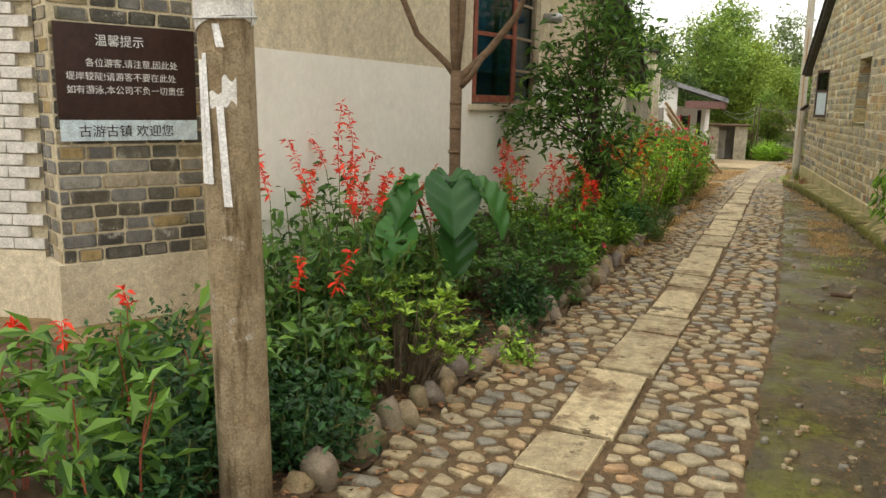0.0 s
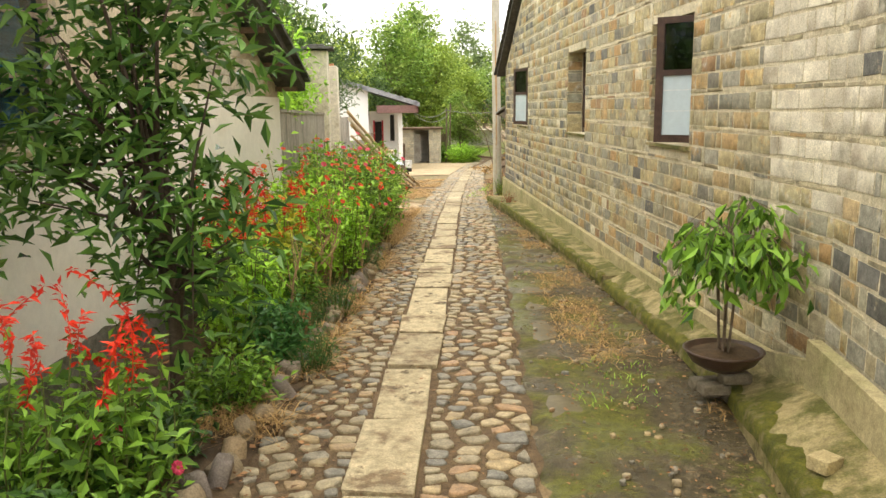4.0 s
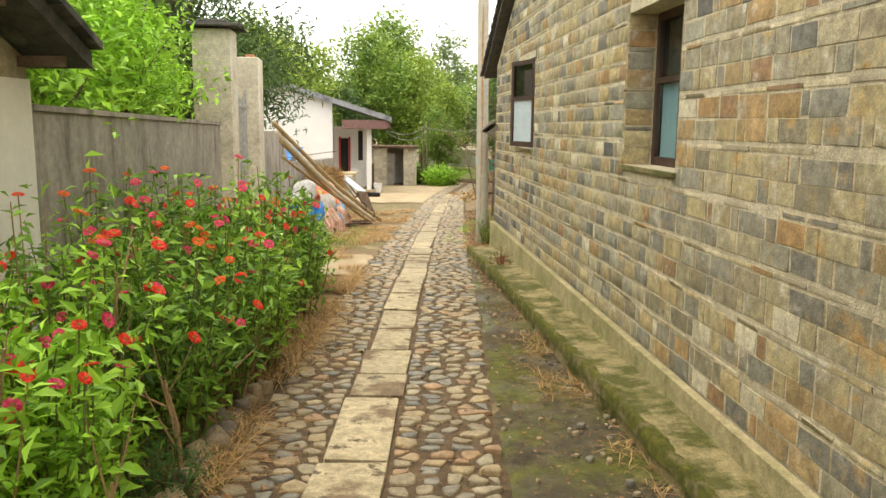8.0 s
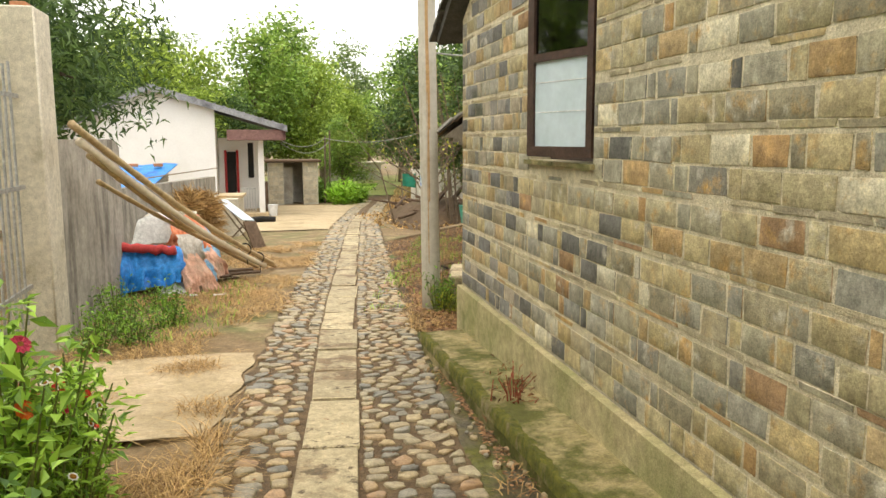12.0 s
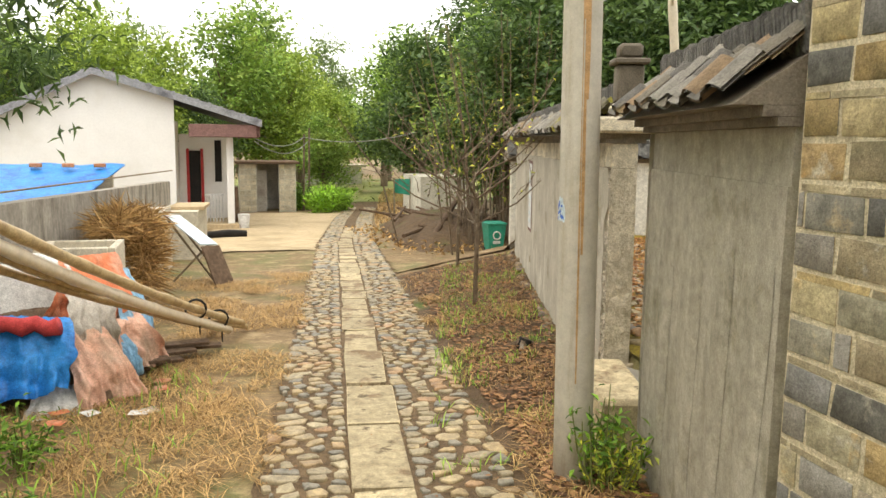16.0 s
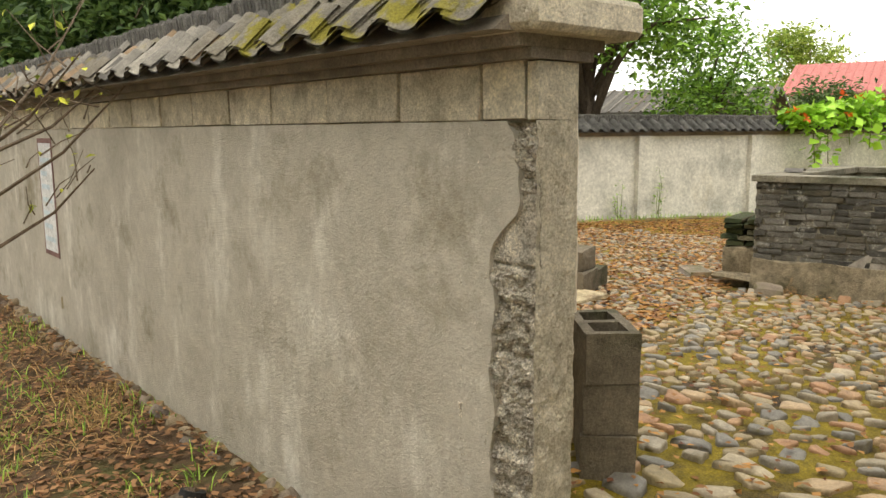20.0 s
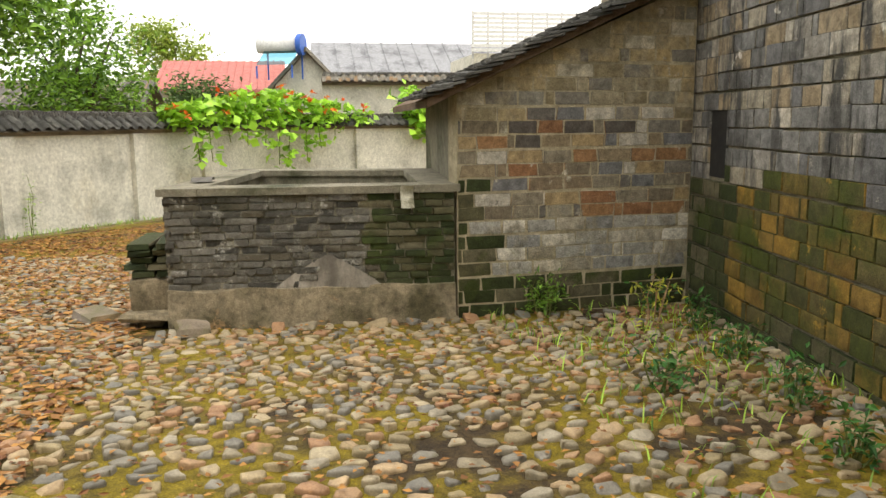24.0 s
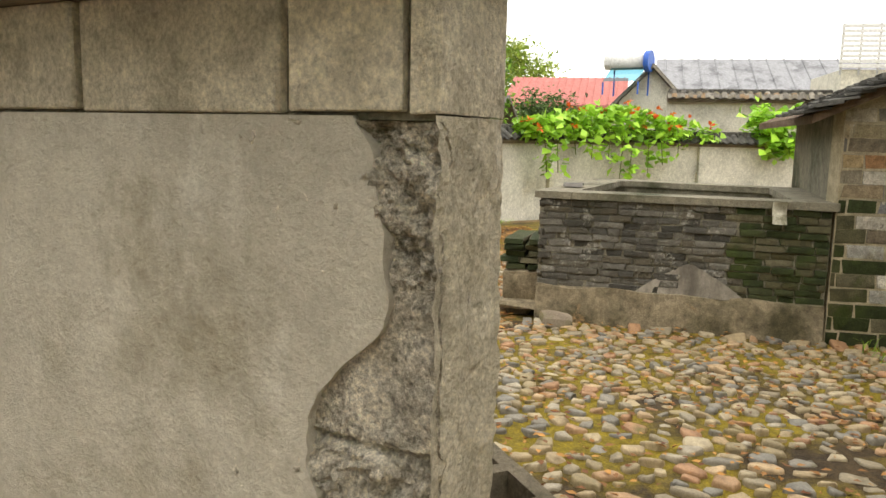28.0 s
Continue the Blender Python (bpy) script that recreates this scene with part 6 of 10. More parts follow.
for r in range(33):
    for c in range(15):
        mm.append(TILED.matrix(0.12 + 0.235 * c + 0.117 * (r % 2), 0.0, 0.6 + 0.088 * r, 0.228, 0.05, 0.078))
pieces(tiled, "tile", wt, mm, M["white_tile"], 120, lambda m: (m.translation - Vector((-4.6, 4.5, 1.5))).length)
g = Geo()
TILED.solid(g, 0, TILED.length, 0.03, -0.3, -0.1, 0.55)
PIER.solid(g, -0.04, 1.08, -0.04, 0.5, -0.1, 0.5)
structure("wall_tiled_base", g, M["cream"], "rendered base under the tiled wall", "wall base")

sign = thing("notice_board", (0, 0, 0), "dark brown notice board with white writing over a pale blue strip", "sign")
g = Geo()
PIER.solid(g, 0.02, 0.99, -0.03, -0.05, 1.52, 2.17)
part("board", g, M["sign_brown"], sign)
g = Geo()
PIER.solid(g, 0.03, 0.99, -0.03, -0.052, 1.37, 1.515)
part("strip", g, M["sign_blue"], sign, "pale blue welcome strip")


def lettering(name, body, line, u, w, z, size, material, parent):
    cu = bpy.data.curves.new(name, "FONT")
    cu.body, cu.size, cu.extrude, cu.align_x = body, size, 0.0008, "LEFT"
    ob = new(name, cu)
    p = line.at(u, w, z)
    ob.matrix_basis = Matrix.Translation(p) @ Matrix(((line.d[0], 0, line.n[0] * -1), (line.d[1], 0, line.n[1] * -1), (0, 1, 0))).to_4x4()
    cu.materials.append(material)
    ob.parent = parent
    return ob


lettering("title", "温馨提示", PIER, 0.28, -0.054, 2.03, 0.085, M["white_paint"], sign)
for i, (txt, u) in enumerate((("各位游客,请注意,因此处", 0.21), ("堤岸较陡!请游客不要在此处", 0.08), ("如有游泳,本公司不负一切责任", 0.08))):
    lettering("line", txt, PIER, u, -0.054, 1.885 - 0.092 * i, 0.062, M["white_paint"], sign)
lettering("welcome", "古游古镇 欢迎您", PIER, 0.14, -0.055, 1.405, 0.092, M["black"], sign)


def utility_pole(name, base, r0, r1, h, material, label, lean=(0, 0)):
    t = thing(name, base, label, "pole")
    g = Geo()
    zz = np.linspace(-0.3, h, 12)
    g.tube([(lean[0] * z, lean[1] * z, z) for z in zz], np.linspace(r0, r1, 12), 28)
    part("shaft", g, M[material], t, smooth=True)
    return t


pole = utility_pole("concrete_pole", (-1.66, 2.5, 0.05), 0.105, 0.085, 7.5, "old_pole", "weathered brown concrete pole with torn white paper strips", (-0.02, 0.0))
for a, z0, z1, w in ((-122, 1.34, 1.78, 0.024), (-108, 1.34, 1.8, 0.022), (-76, 1.26, 1.62, 0.026), (-78, 1.82, 1.9, 0.025)):
    g = Geo()
    def strip_at(s, v, a=a, z0=z0, z1=z1, w=w):
        z = z0 + (z1 - z0) * v
        ang = radians(a + (s - 0.5) * w / 0.1 * 57 + (1 - v) * 9)
        r = 0.1 - 0.0027 * z + 0.007 + 0.01 * (1 - v)
        return (-0.02 * z + math.cos(ang) * r, math.sin(ang) * r, z)
    g.sheet(strip_at, 3, 6)
    part("paper_strip", g, M["white_paint"], pole, "torn white strip")
g = Geo()
g.sheet(lambda s, v: (-0.02 * (1.9 + 0.35 * v) + math.cos(2 * math.pi * s) * (0.106 + 0.006 * math.sin(31 * s + 9 * v)), math.sin(2 * math.pi * s) * (0.106 + 0.006 * math.sin(27 * s + 11 * v)), 1.9 + 0.35 * v + 0.03 * math.sin(9 * s)), 26, 5)
part("paper_wrap", g, M["cloth"], pole, "torn pale paper wrap")
for ang, z, w, hgt in ((-84, 1.64, 0.5, 0.05), (-56, 1.67, 0.5, 0.09)):
    g = Geo()
    g.sheet(lambda s, v: (-0.02 * z + math.cos(radians(ang) + (s - .5) * w) * 0.101, math.sin(radians(ang) + (s - .5) * w) * 0.101, z + hgt * (v - .5) * (1 + 0.3 * math.sin(7 * s))), 6, 4)
    part("paper_scrap", g, M["cloth"], pole)
for dz in (1.93, 2.0, 2.09):
    g = Geo()
    g.tube([(-0.02 * dz + math.cos(a) * 0.113, math.sin(a) * 0.113, dz + 0.012 * math.sin(a)) for a in np.linspace(0, 2 * math.pi, 24)], 0.004, 5)
    part("wire_band", g, M["steel"], pole)

# ---- the second pole beside the gap ----
pole2 = utility_pole("concrete_pole", (3.15, 23.22, -0.36), 0.108, 0.085, 8.5, "pole", "grey concrete pole with rust streaks and a torn blue sticker", (-0.012, 0.0))
for a, z0, z1, w in ((-112, 0.6, 3.6, 0.007), (-104, 1.3, 3.9, 0.012), (-99, 2.1, 4.2, 0.02), (-108, 2.5, 3.9, 0.012), (-30, 0.7, 3.2, 0.006)):
    g = Geo()
    g.sheet(lambda s, v, a=a, z0=z0, z1=z1, w=w: (-0.012 * (z0 + (z1 - z0) * v) + math.cos(radians(a) + (s - .5) * w / .11 * (1 + .5 * math.sin(9 * v))) * (0.1097 - 0.0026 * (z0 + (z1 - z0) * v)), math.sin(radians(a) + (s - .5) * w / .11 * (1 + .5 * math.sin(9 * v))) * (0.1097 - 0.0026 * (z0 + (z1 - z0) * v)), z0 + (z1 - z0) * v), 2, 12)
    part("rust_streak", g, M["rust"], pole2)
def sticker_at(s, v, r=0.1063):
    ang = radians(-180) + (s - .5) * 0.85
    torn = 0.035 * abs(noise.noise((s * 7, 0.4, 2.0))) + 0.05 * (abs(s - 0.45) * 2) ** 3
    return (-0.012 * 1.52 + math.cos(ang) * r, math.sin(ang) * r, 1.47 + 0.012 * noise.noise((s * 5, 3.0, 1.0)) + (0.135 - torn) * v)
g = Geo()
g.sheet(sticker_at, 24, 6)
st = part("sticker", g, M["sign_blue"], pole2, "torn pale blue sticker")
for s0, s1, v0, v1 in ((0.05, 0.5, 0.55, 0.8), (0.12, 0.62, 0.3, 0.44), (0.55, 0.9, 0.12, 0.3), (0.05, 0.3, 0.06, 0.2), (0.62, 0.8, 0.6, 0.7)):
    g = Geo()
    g.sheet(lambda s, v, s0=s0, s1=s1, v0=v0, v1=v1: sticker_at(s0 + (s1 - s0) * s, v0 + (v1 - v0) * v + 0.04 * math.sin(9 * s), 0.1072), 8, 2)
    part("print_patch", g, M["blue_paint"], st)
for k, (p1, r) in enumerate([((7.5, 33.0, 5.6), 0.012), ((9.0, 30.0, 5.0), 0.01), ((6.2, 29.0, 3.4), 0.012)]):
    g = Geo()
    p0 = (3.03, 23.3, (5.2, 4.9, 2.62)[k])
    g.tube([tuple(np.array(p0) * (1 - f) + np.array(p1) * f - np.array((0, 0, 0.5 * f * (1 - f)))) for f in np.linspace(0, 1, 9)], r, 6)
    solo("overhead_cable", g, M["cable"], "pale cable strung from the concrete pole", "cable", group="cables at the pole")
g = Geo()
g.tube([(3.22, 23.2, 5.5), (3.24, 23.2, 3.4), (3.26, 23.21, 2.62), (3.35, 23.25, 2.66)], 0.011, 6)
solo("drop_pipe", g, M["white_paint"], "white plastic conduit running down the pole", "pipe")

# ---- potted plant, half brick and litter in the gutter ----
pot = thing("potted_shrub", (2.24, 8.72, height(2.24, 8.7)), "green leafy shrub in a wide dark bowl on broken bricks", "potted plant")
g = Geo()
for i in range(5):
    a = i * 1.3
    g.box(math.cos(a) * 0.1 - 0.09, math.cos(a) * 0.1 + 0.09, math.sin(a) * 0.08 - 0.05, math.sin(a) * 0.08 + 0.05, 0.0 + 0.07 * (i // 2), 0.068 + 0.07 * (i // 2), 0.012)
part("brick_stand", g, M["dark_block"], pot)
g = Geo()
prof = [(0.05, 0.21), (0.12, 0.215), (0.19, 0.26), (0.225, 0.315), (0.24, 0.33), (0.222, 0.333), (0.2, 0.3), (0.0, 0.298)]
g.sheet(lambda s, v: (prof[int(round(v * 7))][0] * math.cos(2 * math.pi * s), prof[int(round(v * 7))][0] * math.sin(2 * math.pi * s), prof[int(round(v * 7))][1]), 22, 7)
part("bowl", g, M["ceramic"], pot, "dark brown bowl", True)
g = Geo()
g.sheet(lambda s, v: (0.205 * v * math.cos(2 * math.pi * s), 0.205 * v * math.sin(2 * math.pi * s), 0.31 + 0.02 * (1 - v) + 0.01 * math.sin(14 * s)), 16, 4)
part("soil", g, M["litter_soil"], pot)
g = Geo()
P, hd = [], []
for i in range(6):
    a = i * 1.05
    b = np.array((0.03 * math.cos(a), 0.03 * math.sin(a), 0.31))
    m = np.array((0.06 * math.cos(a), 0.06 * math.sin(a), 0.75))
    e = np.array((0.13 * math.cos(a), 0.13 * math.sin(a), 1.05 + 0.1 * math.sin(2 * i)))
    g.tube([b, m, e], [0.008, 0.007, 0.005], 5)
    for j in range(7):
        c = rng.uniform(0, 6.28)
        tip = e + np.array((0.3 * math.cos(c), 0.3 * math.sin(c), rng.uniform(-0.5, 0.1)))
        g.tube([m * 0.3 + e * 0.7, (e + tip) / 2 + np.array((0, 0, 0.08)), tip], [0.005, 0.004, 0.002], 4)
        f = rng.uniform(0.25, 1, 16)[:, None]
        P.append((m * 0.3 + e * 0.7) * (1 - f) + tip * f + np.array((0, 0, 0.06)) * np.sin(f * 3) + rng.normal(size=(16, 3)) * 0.035)
part("stem", g, M["bark"], pot)
V, T = leaves(np.concatenate(P), 0.12, 0.38, -0.1, 0.95, 0.7)
part("foliage", leaf_mesh("foliage", V, T, M["leaf_mid"]), M["leaf_mid"], pot)
g = Geo()
g.box(-0.062, 0.055, -0.05, 0.052, 0, 0.062, 0.004)
solo("half_brick", g, M["yellow_brick"], "broken half of a pale yellow brick on the mossy ledge", "brick", loc=(2.09, 7.38, 0.284), turn=24)
g = Geo()
g.box(-0.09, 0.09, -0.03, 0.03, 0, 0.035, 0.01)
solo("dark_brick_scrap", g, M["timber"], "dark scrap of brick lying in the mud", "rubble", loc=(1.42, 7.45, 0.055), turn=-10)
g = Geo()
g.sheet(lambda s, v: (0.05 * (s - .5), 0.04 * (v - .5), 0.012 + 0.012 * math.sin(9 * s + 5 * v)), 5, 5)
solo("plastic_wrapper", g, M["blue_paint"], "crumpled blue plastic wrapper on the cobbles", "litter", loc=(-0.82, 7.05, 0.075))


# ---- the flower bed ----
# young tree with bare forked stem
t = thing("young_tree", (-1.52, 4.97, 0.06), "slim young tree with a bare forked brown stem", "tree")
g = Geo()
g.tube([(0, 0, -0.1), (0.01, 0, 0.6), (0.0, 0.015, 1.2), (0.0, 0.0, 1.84)], [0.046, 0.041, 0.038, 0.04], 12)
g.tube([(0, 0, 1.8), (-0.025, 0.01, 2.1), (-0.05, 0.03, 2.6), (-0.06, 0.05, 3.6)], [0.034, 0.03, 0.026, 0.018], 10)
g.tube([(0, 0, 1.86), (0.015, 0.03, 2.1), (0.02, 0.06, 2.6), (0.06, 0.1, 3.5)], [0.026, 0.026, 0.024, 0.016], 10)
g.tube([(0.0, 0, 1.76), (0.06, 0.02, 1.83), (0.2, 0.08, 1.98), (0.36, 0.14, 2.2), (0.5, 0.2, 2.6), (0.6, 0.25, 3.3)], [0.03, 0.027, 0.025, 0.023, 0.02, 0.014], 10)
g.tube([(0.03, 0.0, 1.74), (0.1, 0.0, 1.81), (0.17, 0.02, 1.93)], [0.024, 0.02, 0.014], 8)
g.tube([(0, 0, 1.8), (-0.06, -0.02, 1.88), (-0.24, -0.1, 2.06), (-0.42, -0.18, 2.5), (-0.5, -0.22, 3.2)], [0.026, 0.023, 0.021, 0.018, 0.013], 10)
for k in range(9):
    z = 0.35 + 0.16 * k
    g.tube([(0.0, 0.0, z - 0.012), (0.0, 0.002, z), (0.0, 0.0, z + 0.012)], [0.04, 0.0435, 0.04], 12)
part("trunk", g, M["brown_bark"], t, smooth=True)
C = np.concatenate([np.array(c) + rng.normal(size=(90, 3)) * 0.45 for c in ((0, 0, 4.0), (0.7, 0.35, 3.9), (-0.6, -0.3, 3.8))])
V, T = leaves(C, 0.2, 0.55, 0.1, 0.2)
part("crown", leaf_mesh("crown", V, T, M["leaf_mid"]), M["leaf_mid"], t)

# taro with heart-shaped leaves
t = thing("taro_plant", (-1.5, 4.82, 0.06), "taro plant with large heart-shaped green leaves", "plant")
for i, (ex, ey, ez, yaw, tilt, s) in enumerate(((0.03, -0.1, 1.14, 205, 66, 0.44), (0.2, -0.04, 1.1, 262, 70, 0.42), (-0.22, -0.06, 1.06, 150, 66, 0.36), (0.06, -0.16, 0.82, 232, 92, 0.36), (-0.3, 0.1, 1.1, 110, 55, 0.34), (-0.3, -0.16, 0.84, 190, 80, 0.34))):
    g = Geo()
    g.tube([(0.02 * i, 0, 0), (ex * 0.5, ey * 0.5, ez * 0.7), (ex, ey, ez)], [0.016, 0.012, 0.008], 6)
    part("stalk", g, M["stem"], t)
    g = Geo()
    def blade(a, v, s=s):
        y = v * 1.1 - 0.25
        wv = 0.42 * math.sin(math.pi * min(1, max(0.0, (v + 0.08) / 1.08))) ** 0.7 if v > 0.02 else 0.18
        x = (a - 0.5) * 2 * wv
        notch = 0.16 * max(0, 1 - abs(x) / 0.12) if y < 0 else 0
        return ((x) * s, (y + notch) * s, s * (0.34 * abs(x) - 0.4 * y * y + 0.03 * math.sin(24 * (y + 0.7 * abs(x))) * min(1.0, 5 * abs(x))))
    g.sheet(blade, 14, 28)
    b = part("leaf_blade", g, M["taro"], t, smooth=True)
    b.matrix_basis = Matrix.Translation((ex, ey, ez)) @ pose(0, 0, 0, 0, 0, yaw) @ pose(0, 0, 0, -tilt + 25, 0, 0)

# azalea with pale leaf rosettes
for i, (x, y, s) in enumerate(((-1.55, 3.98, 1.2), (-1.3, 5.75, 0.85), (-1.05, 6.3, 0.8), (-1.45, 6.5, 1.0), (-1.15, 6.9, 0.85), (-1.75, 6.2, 1.0), (-1.55, 7.05, 1.0), (-1.95, 6.7, 1.05))):
    t = thing("azalea_shrub", (x, y, 0.06), "low evergreen shrub with lime-green leaf rosettes", "shrub", "low shrubs in the bed")
    g = Geo()
    P, H = [], []
    for k in range(110):
        a, q = rng.uniform(0, 6.28), rng.uniform(0, 1) ** 0.5 * 0.38 * s
        low = rng.uniform(0.2, 0.95) if k > 40 else 1.0
        e = np.array((math.cos(a) * q, math.sin(a) * q, low * s * (0.56 - 1.1 * q * q) + rng.uniform(-0.1, 0.03)))
        g.tube([e * np.array((0.45, 0.45, 0.0)), e * 0.75 + rng.normal(size=3) * 0.02, e], [0.006, 0.004, 0.003], 4, False)
        for j in range(9):
            b = j * 0.7
            P.append(e + rng.normal(size=3) * 0.006)
            H.append((math.cos(b) * 1.2, math.sin(b) * 1.2, 0.5 + 0.5 * (j % 2)))
    part("limbwork", g, M["bark"], t)
    V, T = leaves(np.array(P), 0.062, 0.4, 0.2, 0.0, 0.15, np.array(H))
    part("foliage", leaf_mesh("foliage", V, T, M["leaf_lime" if i < 1 else "leaf_shrub"]), M["leaf_lime" if i < 1 else "leaf_shrub"], t)

SALVIA = "tall salvia with dark green leaves and long red flower spikes"
for x, y, h, r, st, sp, lm in ((-2.2, 3.9, 1.1, 0.4, 30, 4, "leaf_dark"), (-2.25, 4.6, 1.25, 0.42, 32, 4, "leaf_dark"), (-1.85, 4.05, 0.95, 0.4, 32, 3, "leaf_dark"), (-1.75, 3.35, 0.7, 0.3, 24, 2, "leaf_dark"), (-2.2, 5.3, 0.95, 0.35, 18, 5, "leaf_mid"), (-1.75, 4.75, 0.85, 0.4, 32, 3, "leaf_dark"),
                            (-1.3, 7.45, 0.85, 0.4, 22, 7, "leaf_mid"), (-1.65, 7.7, 0.95, 0.36, 20, 6, "leaf_mid"), (-1.02, 7.7, 0.8, 0.32, 18, 5, "leaf_mid"), (-0.95, 10.6, 0.95, 0.4, 30, 6, "leaf_bright"), (-0.75, 11.4, 1.05, 0.42, 34, 9, "leaf_yellow"), (-1.1, 11.2, 1.1, 0.4, 26, 7, "leaf_bright"), (-0.85, 10.1, 0.9, 0.36, 26, 7, "leaf_bright"), (-0.6, 10.9, 0.7, 0.3, 20, 3, "leaf_mid")):
    plant("salvia", (x, y), h, r, st, 34, 0.085, lm, SALVIA, "flowering plant", 0.5, spikes=(sp, 0.34), group="salvia in the bed", clump=0.05)
for x, y, h, r, st, lm in ((-0.95, 7.1, 0.34, 0.26, 24, "leaf_mid"), (-1.9, 7.4, 0.6, 0.36, 36, "leaf_dark"), (-0.95, 8.1, 0.4, 0.3, 30, "leaf_dark"), (-0.75, 8.9, 0.4, 0.28, 30, "leaf_mid"), (-0.55, 9.8, 0.42, 0.3, 34, "leaf_fern"), (-1.95, 5.9, 0.55, 0.35, 34, "leaf_mid")):
    plant("leafy_plant", (x, y), h, r, int(st * 0.8), 50, 0.065, lm, "low leafy green plant filling the bed", "plant", 0.5, group="leafy plants in the bed", clump=0.05)
# cockscomb beside the pole, close to the start
for x, y, h, r, st in ((-2.05, 2.75, 0.45, 0.3, 24), (-2.45, 3.0, 0.5, 0.35, 26), (-1.6, 2.95, 0.4, 0.26, 26), (-1.15, 5.6, 0.42, 0.28, 26), (-2.0, 2.35, 0.42, 0.3, 26), (-2.9, 3.4, 0.5, 0.35, 20), (-1.85, 3.15, 0.42, 0.3, 26)):
    plant("leafy_plant", (x, y), h, r, st, 62, 0.05, "leaf_deep", "low dark green leafy plant in the bed", "plant", 0.5, group="leafy plants in the bed", clump=0.05)
for x, y, h in ((-2.0, 2.15, 0.95), (-2.3, 2.5, 1.0), (-1.85, 2.75, 0.85), (-2.6, 2.3, 0.8)):
    plant("cockscomb", (x, y), h, 0.22, 6, 36, 0.12, "leaf_cock", "red-stemmed plant with pale green pointed leaves", "plant", 0.38, "red_stem", group="red-stemmed plants by the pole", spikes=(1, 0.08), droop=0.35)
for x, y, h, c in ((-1.75, 8.15, 0.8, ("red",)), (-0.95, 7.6, 0.55, ("pink",)), (-1.2, 8.3, 0.72, ("pink", "red"))):
    plant("zinnia", (x, y), h, 0.25, 9, 16, 0.07, "leaf_mid", "zinnia with red and pink flower heads", "flowering plant", 0.45, flowers=c, heads=0.6, group="zinnias in the bed")
# camellia tree
tree("camellia_tree", (-0.93, 8.5, 0.05), 2.7, 0.04, [(0, 0, 1.35, 0.42, 0.4, 0.5, 2.4), (-0.6, -0.1, 1.5, 0.42, 0.35, 0.28, 1.5), (-0.35, 0, 1.95, 0.42, 0.35, 0.38, 1.6), (0.12, 0.1, 2.1, 0.42, 0.4, 0.5, 2.2), (-0.05, 0, 2.6, 0.35, 0.35, 0.35, 1.2), (0.1, 0.1, 0.8, 0.3, 0.3, 0.35, 0.8)], 2700, 0.135, "leaf_camellia", "small glossy dark-leaved evergreen tree rising from the flower bed", "dark_bark", clump=0.11, per=8, limbs=30, trunk_top=0.75, droop=0.35, width=0.33)
# zinnias along the lane
ZL = "tall zinnia with red and pink flower heads and drying lower stems"
zz = [(x, y, h, r) for x, y, h, r in ((-0.55, 11.9, 1.05, 0.35), (-0.2, 12.3, 0.95, 0.3), (-0.75, 12.5, 1.15, 0.4), (-0.3, 12.9, 1.1, 0.35), (-0.65, 13.2, 1.2, 0.4), (-0.1, 13.5, 1.05, 0.35), (-0.5, 13.9, 1.2, 0.4), (0.05, 14.2, 1.1, 0.35), (-0.4, 14.6, 1.2, 0.4), (0.15, 14.9, 1.05, 0.33), (-0.3, 15.4, 1.2, 0.4), (0.2, 15.7, 1.1, 0.33), (-0.15, 16.2, 1.15, 0.36), (0.3, 16.6, 1.0, 0.3), (-0.1, 16.9, 1.05, 0.33), (0.15, 17.4, 0.85, 0.3), (-0.6, 16.0, 1.1, 0.35), (-0.65, 15.0, 1.15, 0.38))]
for i, (x, y, h, r) in enumerate(zz):
    plant("zinnia", (x, y), h * (1.18 if y < 15 else 1.3), r * 1.15, 24, 42, 0.085, "leaf_bright" if i < 4 else "leaf_mid" if i % 3 else "leaf_light", ZL, "flowering plant", 0.42, "dry_stem" if i % 4 == 0 else "stem", flowers=("red", "red", "pink", "pink", "orange"), heads=0.55, group="zinnias along the lane", low=0.22, clump=0.045)
for x, y in ((0.35, 17.9), (0.05, 18.2), (-0.2, 18.6)):
    plant("white_aster", (x, y), 0.75, 0.34, 22, 60, 0.055, "leaf_light", "feathery green plant with small white daisies", "flowering plant", 0.2, flowers=("white",), heads=0.5, group="white daisies")
for x, y, h, r in ((0.2, 17.75, 1.15, 0.36), (-0.05, 18.15, 1.2, 0.36), (0.35, 18.35, 0.85, 0.3), (-0.3, 18.9, 0.8, 0.3)):
    plant("zinnia", (x, y), h, r, 18, 40, 0.085, "leaf_light", ZL, "flowering plant", 0.42, flowers=("pink", "red"), heads=0.3, group="zinnias along the lane", low=0.1)
for x, y, h, r, lm in ((-1.3, 4.35, 0.16, 0.12, "leaf_light"), (-0.98, 4.72, 0.13, 0.1, "leaf_light"), (-1.1, 5.15, 0.16, 0.12, "leaf_fern"), (-1.75, 4.1, 0.2, 0.14, "leaf_mid"), (-0.95, 6.05, 0.2, 0.14, "leaf_fern"), (-1.35, 4.95, 0.2, 0.16, "leaf_deep")):
    plant("weed", (x, y), h, r, 10, 26, 0.045, lm, "small green weed growing beside the edging stones", "weed", 0.5, group="weeds at the bed's edge")
